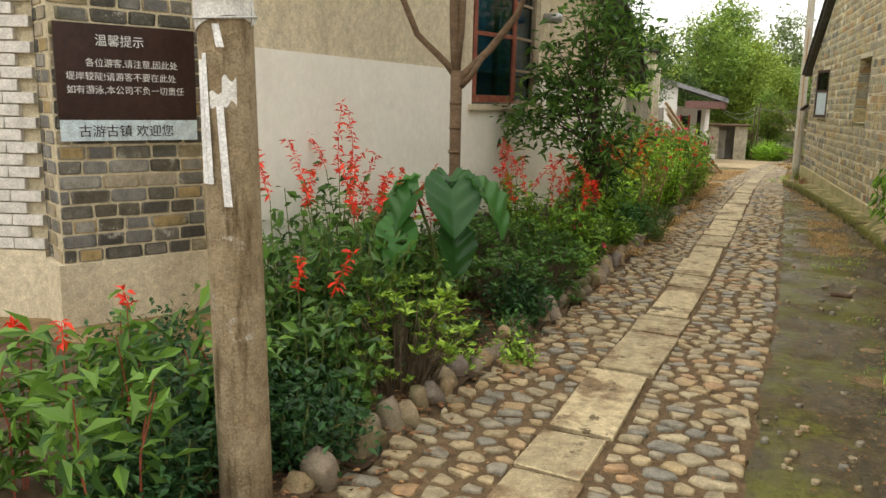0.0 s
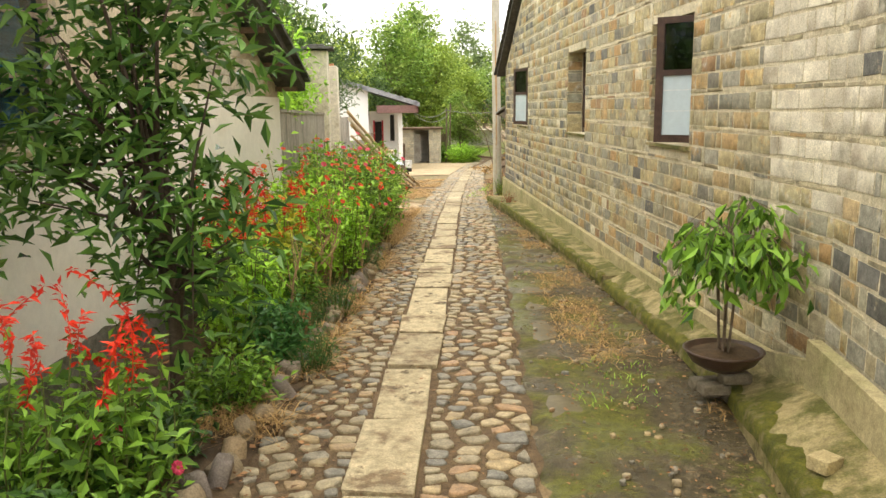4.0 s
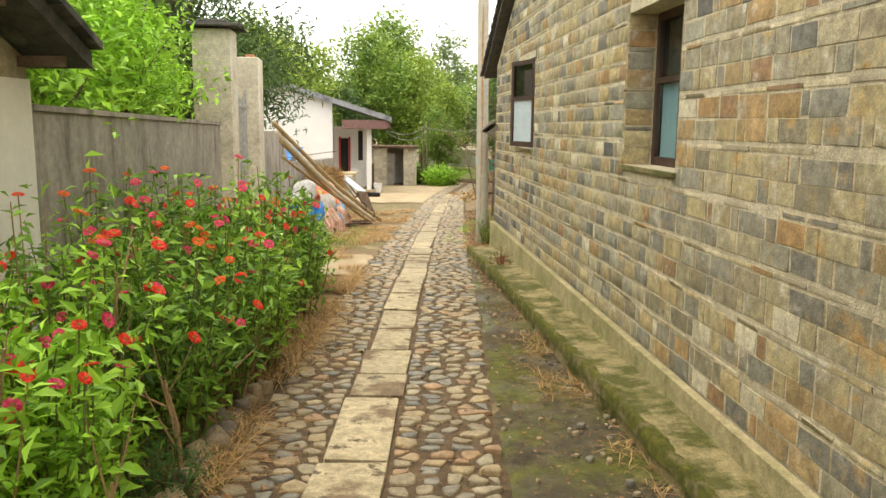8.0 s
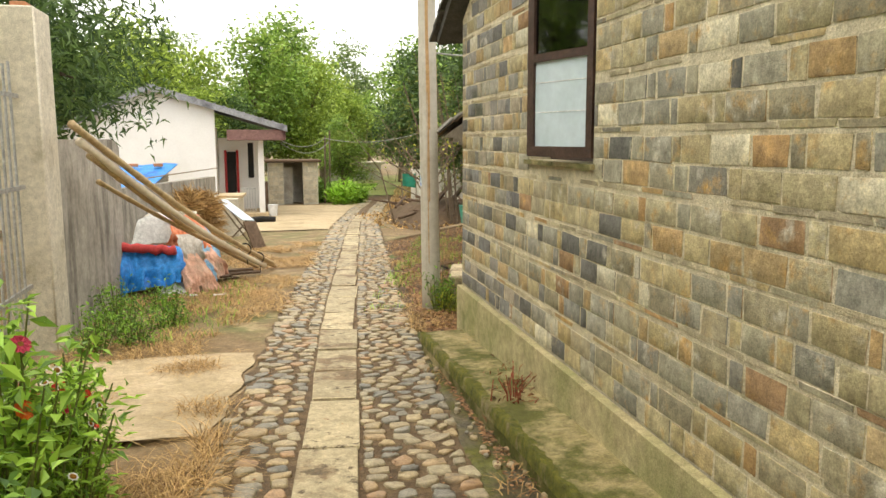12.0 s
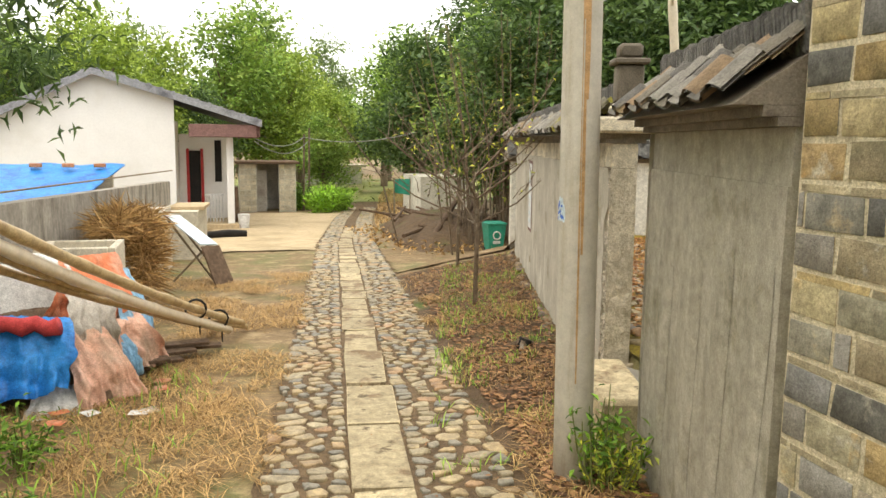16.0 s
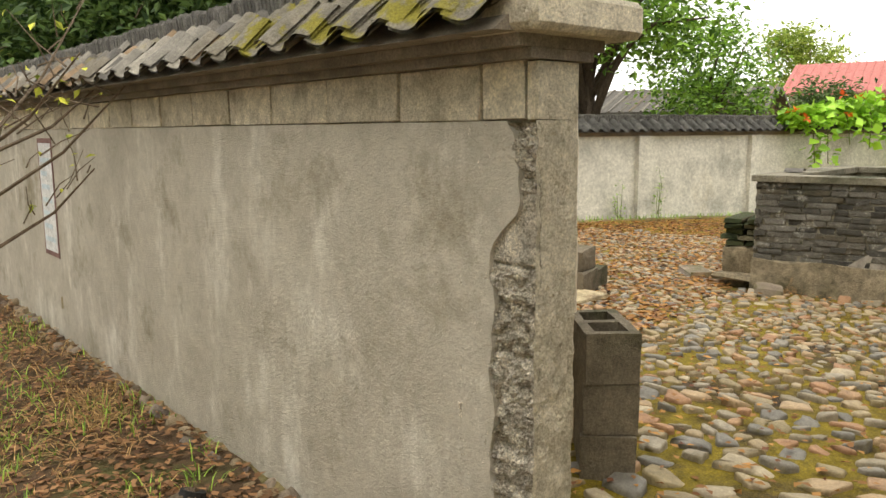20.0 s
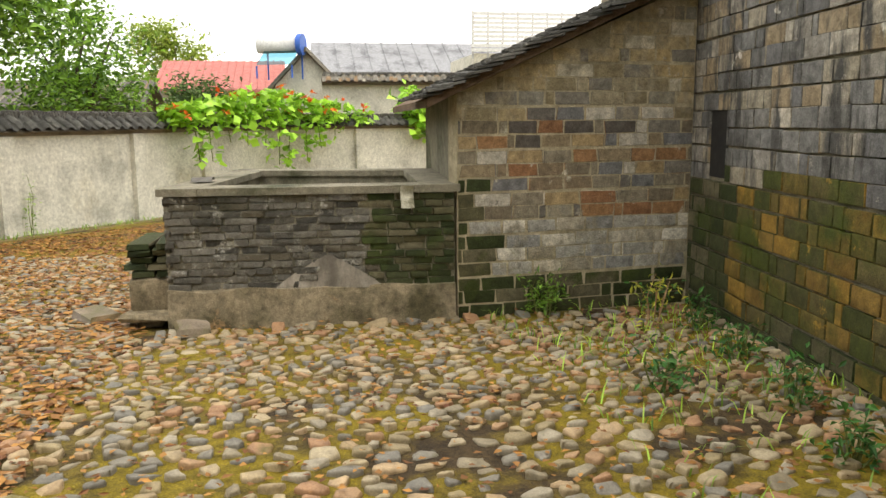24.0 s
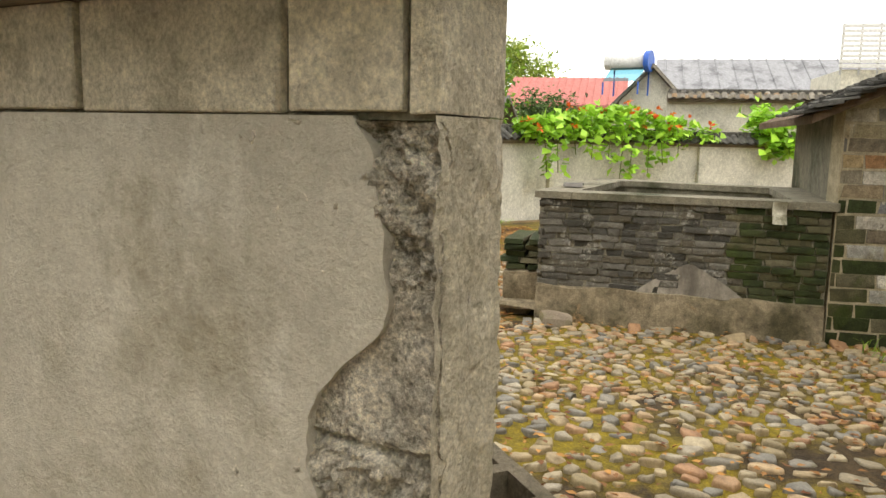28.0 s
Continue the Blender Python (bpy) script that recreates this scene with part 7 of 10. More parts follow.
for x, y, h in ((-0.1, 11.0, 0.35), (-0.35, 10.3, 0.4), (0.1, 12.9, 0.35), (-0.2, 9.6, 0.3)):
    plant("feathery_plant", (x - 0.1, y), h, 0.22, 26, 60, 0.03, "leaf_fern", "low feathery green plant at the edge of the bed", "plant", 0.2, group="feathery plants")
# dry twigs and stakes
for x, y, h, a in ((-0.42, 12.1, 1.2, 0.25), (-0.5, 12.9, 1.1, -0.2), (-0.25, 13.1, 1.3, 0.1), (0.0, 12.2, 0.55, 0.05), (-0.3, 11.5, 1.0, 0.2), (-0.45, 11.0, 0.9, 0.3), (0.1, 13.0, 0.7, -0.1), (0.2, 14.1, 0.6, 0.15), (0.3, 15.2, 0.6, 0.1), (0.05, 13.7, 0.8, 0.2), (-0.55, 10.4, 0.9, 0.2)):
    g = Geo()
    g.tube([(0, 0, 0), (a * 0.3, 0.02, h * 0.5), (a * 0.7, 0, h * 0.8)], [0.012, 0.01, 0.007], 5)
    for k in range(5):
        f = 0.4 + 0.12 * k
        c = np.array((a * 0.7 * f, 0.01, h * 0.8 * f))
        e = c + np.array((rng.uniform(-.25, .25), rng.uniform(-.2, .2), rng.uniform(.15, .4)))
        g.tube([c, (c + e) / 2 + np.array((0, 0, -.02)), e], [0.006, 0.005, 0.002], 4)
    solo("dry_twig", g, M["dry_stem"], "dry leafless brown stalk standing among the flowers", "twig", loc=(x, y, height(x, y)), group="dry stalks")
g = Geo()
g.box(-0.05, 0.05, -0.012, 0.012, 0, 0.3, 0.006)
solo("brick_stake", g, M["terracotta"], "thin reddish board stuck in the soil", "board", loc=(-0.4, 10.25, 0.03), turn=30)

# vegetation over the grey wall and behind it
for bx, by, bh in ((-1.65, 15.9, 1.0), (-1.6, 17.9, 1.05), (-1.9, 19.6, 1.15), (-2.6, 16.6, 1.35)):
    tree("wall_bush", (bx, by, 0.0), 3.3 * bh, 0.05, [(0, 0, 2.0 * bh, 0.75, 1.1, 0.5, 3), (0.1, -0.8, 2.3 * bh, 0.6, 0.8, 0.5, 2), (-0.3, 0.8, 2.5 * bh, 0.7, 0.9, 0.6, 2), (-0.3, -0.4, 3.0 * bh, 0.7, 0.9, 0.5, 2)], 4200, 0.12, "leaf_bright", "bright green bush growing behind the grey wall", clump=0.13, per=10, limbs=20, droop=0.25, group="bushes behind the wall")
tree("mulberry_tree", (-3.6, 20.0, -0.1), 6.0, 0.12, [(0, 0, 3.6, 1.8, 2.0, 1.1, 3), (0.3, -1.5, 4.4, 1.5, 1.6, 1.0, 2), (-0.8, 1.5, 4.8, 1.6, 1.6, 1.1, 2)], 6500, 0.17, "leaf_light", "light green tree behind the grey wall", clump=0.28, per=12, limbs=14)
for (x, y, h, sx, col) in ((-3.6, 30.0, 8.2, 1.05, "crown_b"), (-7.5, 33.5, 9.5, 1.15, "crown_a"), (-3.3, 27.3, 6.8, 0.85, "crown_b"), (-5.5, 25.5, 7.5, 1.0, "crown_a")):
    tree("willow_like_tree", (x, y, gz(y)), h, 0.2, [(0, 0, h * .62, 2.2 * sx, 2.2 * sx, 1.7 * sx, 3), (1.7 * sx, -0.6, h * .46, 1.6 * sx, 1.6 * sx, 1.3 * sx, 2.6), (-1.2, 0.8, h * .75, 1.9 * sx, 1.9 * sx, 1.4 * sx, 2), (0.4, 0.5, h * .9, 1.5 * sx, 1.5 * sx, 1.1 * sx, 1.5)], 9500, 0.2, col, "dark narrow-leaved tree leaning over the yard", "dark_bark", width=0.26, droop=0.75, clump=0.3, per=14, group="dark trees by the yard", limbs=16)

# ---- bamboo poles leaning beside the yard, tarps, heap ----
stack = thing("bamboo_poles", (0, 0, 0), "four dry bamboo poles tied together, leaning on the wall", "bamboo poles")
tip = np.array((1.35, 27.75, -0.45))
for i, (a, b, r) in enumerate((((-0.42, 22.5, 1.78), (1.46, 27.9, -0.44), 0.036), ((-0.4, 22.7, 1.62), (1.32, 27.55, -0.42), 0.04), ((-0.38, 23.4, 1.2), (1.5, 28.0, -0.5), 0.026), ((-0.36, 22.9, 1.48), (1.22, 27.95, -0.5), 0.03))):
    g = Geo()
    a, b = np.array(a), np.array(b)
    ks = np.linspace(0, 1, 46)
    rr = np.array([r * (1.0 + (0.16 if k % 5 == 0 else 0)) for k in range(46)])
    g.tube([a * (1 - f) + b * f - np.array((0, 0, 0.1 * math.sin(math.pi * f))) for f in ks], rr, 10)
    part("pole", g, M["bamboo" if i != 1 else "pale_bamboo"], stack, smooth=True)
for f in (0.82, 0.93):
    g = Geo()
    c = np.array((-0.4, 22.7, 1.62)) * (1 - f) + np.array((1.35, 27.7, -0.42)) * f
    g.tube([c + np.array((0.09 * math.cos(a), 0.02 * math.cos(a), 0.09 * math.sin(a) + 0.02)) for a in np.linspace(0, 6.28, 14)], 0.012, 5)
    g.tube([c + np.array((0.03, 0, -0.05)), c + np.array((0.03, 0.01, -0.22))], [0.012, 0.006], 5)
    part("binding", g, M["black"], stack, "dark cord binding")
heap = thing("rubbish_heap", (0.05, 26.4, gz(26.4)), "heap of boards under blue, orange and grey plastic sheets", "rubbish heap")


def sheet_over(name, x0, x1, y0, y1, top, fold, seed, material, skew=0.0):
    g = Geo()
    def f(s, v):
        x, y = x0 + (x1 - x0) * s, y0 + (y1 - y0) * v
        e = min(s, 1 - s, v, 1 - v) * 2
        z = top * min(1, e * 2.6) ** 0.6 * (0.85 + 0.25 * noise.noise((x * 1.5, y * 1.5, seed))) + fold * (0.8 - 2.2 * abs(noise.noise((x * 4 + 2 * y, y * 3, seed + 3)))) + fold * 0.9 * (0.4 - abs(noise.noise((x * 9, y * 11 - 4 * x, seed + 8)))) + 0.02 * noise.noise((x * 30, y * 30, seed)) + skew * s
        return (x + 0.08 * noise.noise((y * 3, x * 3, seed + 5)), y + 0.08 * noise.noise((x * 3, y * 4, seed + 6)), max(0.01, z))
    g.sheet(f, 60, 60)
    return part(name, g, M[material], heap, smooth=True)


def drape(name, a, b, c, d, fold, seed, material, label=""):
    """A crumpled sheet hanging from the edge a-b down to the edge c-d."""
    g = Geo()
    a, b, c, d = (np.array(p, dtype=float) for p in (a, b, c, d))
    out = np.array((0.5, -0.85, 0.15))
    def f(s, v):
        p = (a * (1 - s) + b * s) * (1 - v) + (c * (1 - s) + d * s) * v
        k = fold * (0.25 + 0.75 * v) * (noise.noise((s * 5, v * 1.3, seed)) + 0.7 * abs(noise.noise((s * 11, v * 2.5, seed + 4)))) + 0.07 * math.sin(math.pi * v)
        edge = 0.05 * noise.noise((s * 6, seed, 2)) * v
        return tuple(p + out * k + np.array((0.03 * noise.noise((v * 5, s * 4, seed + 9)), 0, edge + 0.012 * noise.noise((s * 30, v * 30, seed)))))
    g.sheet(f, 46, 36)
    return part(name, g, M[material], heap, label, smooth=True)


sheet_over("dark_core", -0.62, 0.42, -0.95, 0.85, 0.78, 0.03, 7, "timber")
sheet_over("white_sheet", -0.62, 0.22, -0.62, 0.85, 1.02, 0.05, 2, "cloth")
drape("orange_sheet", (0.0, -0.35, 1.04), (0.32, 0.4, 0.98), (-0.08, -0.78, 0.58), (0.5, 0.05, 0.5), 0.16, 11, "orange_tarp")
drape("sky_blue_sheet", (0.26, 0.15, 0.93), (0.42, 0.5, 0.8), (0.42, -0.25, 0.3), (0.64, 0.35, 0.18), 0.1, 14, "sky_tarp")
drape("blue_sheet", (-0.7, -0.86, 0.74), (0.14, -0.8, 0.66), (-0.66, -1.2, 0.1), (0.16, -1.14, 0.22), 0.2, 17, "blue_tarp")
drape("grey_sheet", (0.08, -0.62, 0.8), (0.34, -0.35, 0.78), (0.1, -0.85, 0.38), (0.44, -0.55, 0.34), 0.1, 21, "grey_tarp")
drape("pink_sheet", (0.06, -0.8, 0.56), (0.34, -0.62, 0.54), (0.22, -1.12, 0.02), (0.66, -0.86, 0.05), 0.12, 25, "pink_tarp")
drape("orange_sheet", (0.34, -0.3, 0.5), (0.5, 0.15, 0.5), (0.46, -0.5, 0.06), (0.76, 0.05, 0.1), 0.14, 29, "pink_tarp")
drape("blue_sheet", (0.3, -0.45, 0.36), (0.46, -0.3, 0.4), (0.38, -0.62, 0.04), (0.6, -0.4, 0.08), 0.06, 33, "sky_tarp")
drape("white_sheet", (-0.1, -0.9, 0.2), (0.2, -0.85, 0.2), (-0.15, -1.2, 0.01), (0.25, -1.15, 0.01), 0.05, 37, "cloth")
g = Geo()
g.tube([(-0.62 + 0.08 * i, -0.97 + 0.03 * math.sin(2 * i), 0.7 + 0.015 * math.sin(3 * i) - 0.008 * i) for i in range(10)], [0.06 + 0.008 * math.sin(2.3 * i) for i in range(10)], 10)
part("rolled_sheet", g, M["red_paint"], heap, "rolled faded red sheet", True)
for i in range(7):
    g = Geo()
    a = rng.uniform(-0.5, 0.5)
    g.box(-0.7, 0.7, -0.07, 0.07, 0, 0.03, 0.004, pose(-0.1 + 0.1 * i, -0.7 + 0.2 * i, 0.03 + 0.035 * (i % 3), 0, 0, 90 * a))
    part("board", g, M["timber"], heap)
for k in range(16):
    x, y = rng.uniform(0.4, 1.2), rng.uniform(24.9, 27.2)
    g = Geo()
    g.sheet(lambda s, v: (0.13 * (s - .5), 0.1 * (v - .5), 0.02 + 0.015 * noise.noise((s * 4, v * 4, k))), 4, 4)
    solo("plastic_scrap", g, M[("cloth", "grey_tarp", "orange_tarp")[k % 3]], "crumpled scrap of plastic on the dry grass", "litter", loc=(x - 0.3, y, height(x, y)), group="scraps by the heap", turn=float(rng.uniform(0, 360)))
trough = thing("concrete_trough", (-0.05, 28.3, gz(28.3)), "square concrete washing trough on blocks", "trough")
g = Geo()
for x0, x1, y0, y1 in ((-0.5, -0.42, -0.35, 0.35), (0.2, 0.28, -0.35, 0.35), (-0.42, 0.2, -0.35, -0.28), (-0.42, 0.2, 0.28, 0.35)):
    g.box(x0, x1, y0, y1, 0.55, 0.95, 0.01)
g.box(-0.42, 0.2, -0.28, 0.28, 0.55, 0.6)
part("basin", g, M["pillar"], trough)
for x in (-0.45, 0.12):
    g = Geo()
    g.box(x, x + 0.15, -0.3, 0.3, 0, 0.548, 0.01)
    part("leg", g, M["grey_wall"], trough)
LOW = Line((-0.75, 26.6), (0.12, 38.2))
g = Geo()
us = np.linspace(0, LOW.length, 13)
for a, b in zip(us[:-1], us[1:]):
    top = lambda u: 0.92 - 0.03 * u
    LOW.solid(g, a, b, 0.0, 0.2, -1.6, top(a), top(b))
structure("wall_low", g, M["grey_wall"], "low grey yard wall with a rounded weathered top", "wall")
g = Geo()
LOW.solid(g, 6.6, 8.4, 0.0, -0.45, -1.3, 0.25)
solo("masonry_bench", g, M["pillar"], "low masonry bench against the yard wall", "bench")
stove = thing("yard_stove", (0, 0, 0), "low masonry stove with a flat top slab", "stove")
g = Geo()
LOW.solid(g, 9.6, 11.5, 0.0, -0.8, -1.5, 0.05)
part("body", g, M["pillar"], stove)
g = Geo()
LOW.solid(g, 10.0, 11.2, -0.2, -0.9, 0.051, 0.12)
part("top_slab", g, M["patio"], stove)
d = rng.normal(size=(5200, 3))
d /= np.linalg.norm(d, axis=1)[:, None]
P = d * (rng.uniform(0, 1, 5200) ** 0.4)[:, None] * np.array((0.26, 1.15, 0.2))
P[3600:] = np.stack([rng.uniform(0.22, 0.42, 1600), rng.uniform(-0.9, 1.0, 1600), rng.uniform(-0.7, 0.15, 1600)], 1)
V, T = leaves(P, 0.3, 0.03, 0.0, 0.1, 1.0, curl=0.05)
solo("brushwood", npmesh("brushwood", V, T, M["straw"]), None, "bundle of dry brown brushwood hanging over the yard wall", "brushwood", "stuff", loc=(0.02, 30.2, 0.4))
panel = thing("leaning_table_top", (0.85, 32.3, gz(32.3)), "pale blue board propped on a folding trestle", "board")
g = Geo()
lo = [(-0.48, 0.0, 1.07), (0.08, -0.4, 0.63), (0.34, 0.0, 0.57), (-0.25, 0.5, 1.0)]
g.hexa(lo + [(x, y, z + 0.022) for x, y, z in lo])
part("board", g, M["sign_blue"], panel)
g = Geo()
lo = [(0.3, -0.68, 0.0), (0.56, -0.3, 0.0), (0.345, -0.01, 0.56), (0.09, -0.41, 0.6)]
g.hexa(lo + [(x + 0.02, y - 0.005, z + 0.012) for x, y, z in lo])
part("dark_board", g, M["timber"], panel, "dark board")
for a, b in (((-0.4, 0.05, 0.98), (0.3, -0.35, 0.02)), ((-0.35, -0.1, 0.02), (0.2, -0.15, 0.6)), ((-0.3, 0.35, 0.95), (0.4, 0.05, 0.02))):
    g = Geo()
    g.tube([a, b], 0.018, 7)
    part("leg", g, M["wood_grey"], panel)
g = Geo()
g.tube([(-0.5, 0, 0.08), (0.1, 0.05, 0.1), (0.6, 0, 0.08)], [0.1, 0.11, 0.09], 9)
solo("charred_log", g, M["black"], "charred log lying on the yard", "log", loc=(1.3, 41.6, gz(41.6)), turn=12)

# ---- the white house ----
wh = thing("white_house", (0, 45, -1.5), "single-storey white house with a grey roof and a small porch", "house")
g = Geo()
y0 = 0.0
pts = [(-9.0, 0), (-0.13, 0), (-0.13, 3.45), (0.55, 3.35), (-2.36, 4.95), (-9.0, 1.6)]
def prism(g, poly, ya, yb):
    n = len(poly)
    V = [(x, ya, z) for x, z in poly] + [(x, yb, z) for x, z in poly]
    o = g.n
    g.add(V, [(i, (i + 1) % n, n + (i + 1) % n, n + i) for i in range(n)], [(0, i, i + 1) for i in range(1, n - 1)] + [(n, n + i + 1, n + i) for i in range(1, n - 1)])
prism(g, [(-9.0, -0.6), (-0.13, -0.6), (-0.13, 4.28), (-2.36, 4.96), (-9.0, 1.58)], 0.0, 0.2)
part("gable_wall", g, M["house_white"], wh)
g = Geo()
prism(g, [(-0.13, 0.0), (1.6, 0.0), (1.6, 3.2), (-0.13, 3.2)], 2.2, 2.4)
part("porch_wall", g, M["house_white"], wh)
g = Geo()
prism(g, [(-9.0, 0), (1.6, 0), (1.6, 2.9), (-9, 2.9)], 9.8, 10)
prism(g, [(1.4, 0), (1.6, 0), (1.6, 3.0), (1.4, 3.0)], 2.4, 9.8)
prism(g, [(-0.33, 0), (-0.14, 0), (-0.14, 3.6), (-0.33, 3.6)], 0.2, 2.19)
part("outer_wall", g, M["house_white"], wh)
g = Geo()
g.box(1.4, 1.62, 0.3, 0.55, -0.3, 3.3, 0.01)
part("porch_column", g, M["house_white"], wh)
g = Geo()
g.box(-0.1, 1.75, 0.1, 2.19, -0.5, 0.35, 0.02)
part("porch_floor", g, M["patio"], wh)
for side in (0, 1):
    g = Geo()
    if side:
        lo = [(-2.36, -0.35, 5.0), (2.5, -0.35, 3.52), (2.5, 10.3, 3.52), (-2.36, 10.3, 5.0)]
    else:
        lo = [(-10, -0.35, 1.15), (-2.36, -0.35, 5.0), (-2.36, 10.3, 5.0), (-10, 10.3, 1.15)]
    g.hexa(lo + [(x, y, z + 0.12) for x, y, z in lo])
    rf = part("roof", g, M["slate_roof"], wh)
    vg = Geo()
    a, b = lo[0], lo[1]
    vg.hexa([(a[0], -0.40, a[2] - 0.1), (b[0], -0.40, b[2] - 0.1), (b[0], -0.352, b[2] - 0.1), (a[0], -0.352, a[2] - 0.1), (a[0], -0.40, a[2] + 0.13), (b[0], -0.40, b[2] + 0.13), (b[0], -0.352, b[2] + 0.13), (a[0], -0.352, a[2] + 0.13)])
    part("verge", vg, M["slate_roof"], rf)
    for k in range(14):
        f = (k + 0.5) / 14
        a = np.array(lo[0]) * (1 - f) + np.array(lo[1]) * f
        r = Geo()
        r.box(a[0] - 0.035, a[0] + 0.035, -0.36, 10.3, a[2] + 0.12, a[2] + 0.16)
        part("roof_rib", r, M["slate_roof"], rf)
g = Geo()
g.box(0.3, 2.35, -0.3, -0.05, 3.1, 3.5, 0.02)
g.box(2.2, 2.45, -0.05, 9.9, 3.1, 3.5, 0.02)
part("fascia", g, M["fascia"], wh)
# solid near-black slab paints the shade inside the open doorway
d = Geo()
d.box(0.17, 0.55, 2.14, 2.19, 0.36, 2.65, 0.01)
dr = part("door", d, M["dark_room"], wh, "dark open doorway")
for x in (0.1, 0.56):
    g = Geo()
    g.box(x, x + 0.09, 2.1, 2.195, 0.36, 2.72, 0.01)
    part("red_scroll", g, M["red_paint"], dr, "red paper couplet strip")
# the window opening's dark is painted by a near-black slab too
w = Geo()
w.box(1.02, 1.24, 2.15, 2.19, 1.6, 3.0, 0.01)
part("window", w, M["dark_room"], wh)
g = Geo()
g.box(0.72, 1.28, 0.97, 1.03, 1.2, 1.26)
rail = part("porch_rail", g, M["white_paint"], wh)
for x in np.linspace(0.75, 1.25, 6):
    g = Geo()
    g.tube([(x, 1.0, 0.35), (x, 1.0, 1.199)], 0.02, 6)
    part("baluster", g, M["white_paint"], rail)
g = Geo()
g.box(1.42, 1.75, 0.65, 1.4, 0.351, 1.5, 0.02)
part("cupboard", g, M["timber"], wh)
g = Geo()
g.tube([(1.9, 45.4, 0), (1.9, 45.4, 0.45)], [0.16, 0.2], 14)
solo("white_bucket", g, M["white_paint"], "white plastic bucket beside the porch", "bucket", loc=(0, 0, gz(45.4)))

# lean-to with a blue sheet
lt = thing("lean_to", (-3.1, 37.5, -1.0), "low lean-to with a bright blue tarpaulin roof held by bricks", "shed")
g = Geo()
lo = [(-4.0, 0, 0.75), (0.9, 0.5, 0.85), (1.9, 4.2, 1.85), (-3.5, 4.0, 1.85)]
g.sheet(lambda s, v: tuple((np.array(lo[0]) * (1 - s) + np.array(lo[1]) * s) * (1 - v) + (np.array(lo[3]) * (1 - s) + np.array(lo[2]) * s) * v + np.array((0, 0, 0.05 * noise.noise((s * 7, v * 5, 1))))), 30, 16)
g.sheet(lambda s, v: tuple((np.array(lo[0]) * (1 - s) + np.array(lo[1]) * s) * (1 - v) + (np.array(lo[3]) * (1 - s) + np.array(lo[2]) * s) * v + np.array((0, 0, -0.03 + 0.05 * noise.noise((s * 7, v * 5, 1))))), 30, 16)
part("blue_roof", g, M["blue_tarp"], lt, "blue tarpaulin", True)
g = Geo()
g.box(-3.8, 1.6, 3.9, 4.1, -0.6, 1.75)
g.box(0.9, 1.5, 0.8, 3.9, -0.6, 1.0)
part("wall", g, M["pillar"], lt)
for x in (-0.3, 0.45, 1.2):
    g = Geo()
    g.box(x, x + 0.28, 3.6, 3.75, 1.78, 1.88, 0.015)
    part("brick", g, M["terracotta"], lt)
for x in (-3.4, -1.4, 0.6):
    g = Geo()
    g.tube([(x, 0.3, -0.6), (x, 0.3, 0.8)], 0.05, 8)
    part("post", g, M["timber"], lt)
g = Geo()
g.tube([(-2.8, 31.0, 0.62), (0.2, 37.8, 0.83)], [0.02, 0.015], 6)
solo("drying_rod", g, M["wood_grey"], "thin grey drying rod above the yard wall", "rod")

# small brick outhouse at the end of the yard
oh = thing("outhouse", (3.25, 56.2, gz(56.2)), "small brick outhouse with a dark doorway and flat roof", "outhouse")
g = Geo()
g.box(-1.28, -0.5, 0, 0.2, -0.2, 2.2)
g.box(0.5, 1.28, 0, 0.2, -0.2, 2.2)
g.box(-1.28, -1.1, 0.2, 2.2, -0.2, 2.2)
g.box(1.1, 1.28, 0.2, 2.2, -0.2, 2.2)
g.box(-1.1, 1.1, 2.0, 2.2, -0.2, 2.2)
part("wall", g, M["court_white"], oh)
g = Geo()
g.box(-1.45, 1.45, -0.25, 2.4, 2.201, 2.32, 0.02)
part("roof", g, M["timber"], oh)
g = Geo()
g.box(-0.5, -0.02, 0.5, 0.55, -0.1, 1.9)
part("hanging_cloth", g, M["grey_tarp"], oh, "grey cloth hung in the doorway")
for r in range(9):
    for sx in (-0.9, 0.88):
        for c in range(3):
            g = Geo()
            g.box(sx - 0.36 + 0.25 * c, sx - 0.13 + 0.25 * c, -0.012, 0.0, 0.05 + 0.24 * r, 0.26 + 0.24 * r)
            part("brick", g, M["block"], oh)


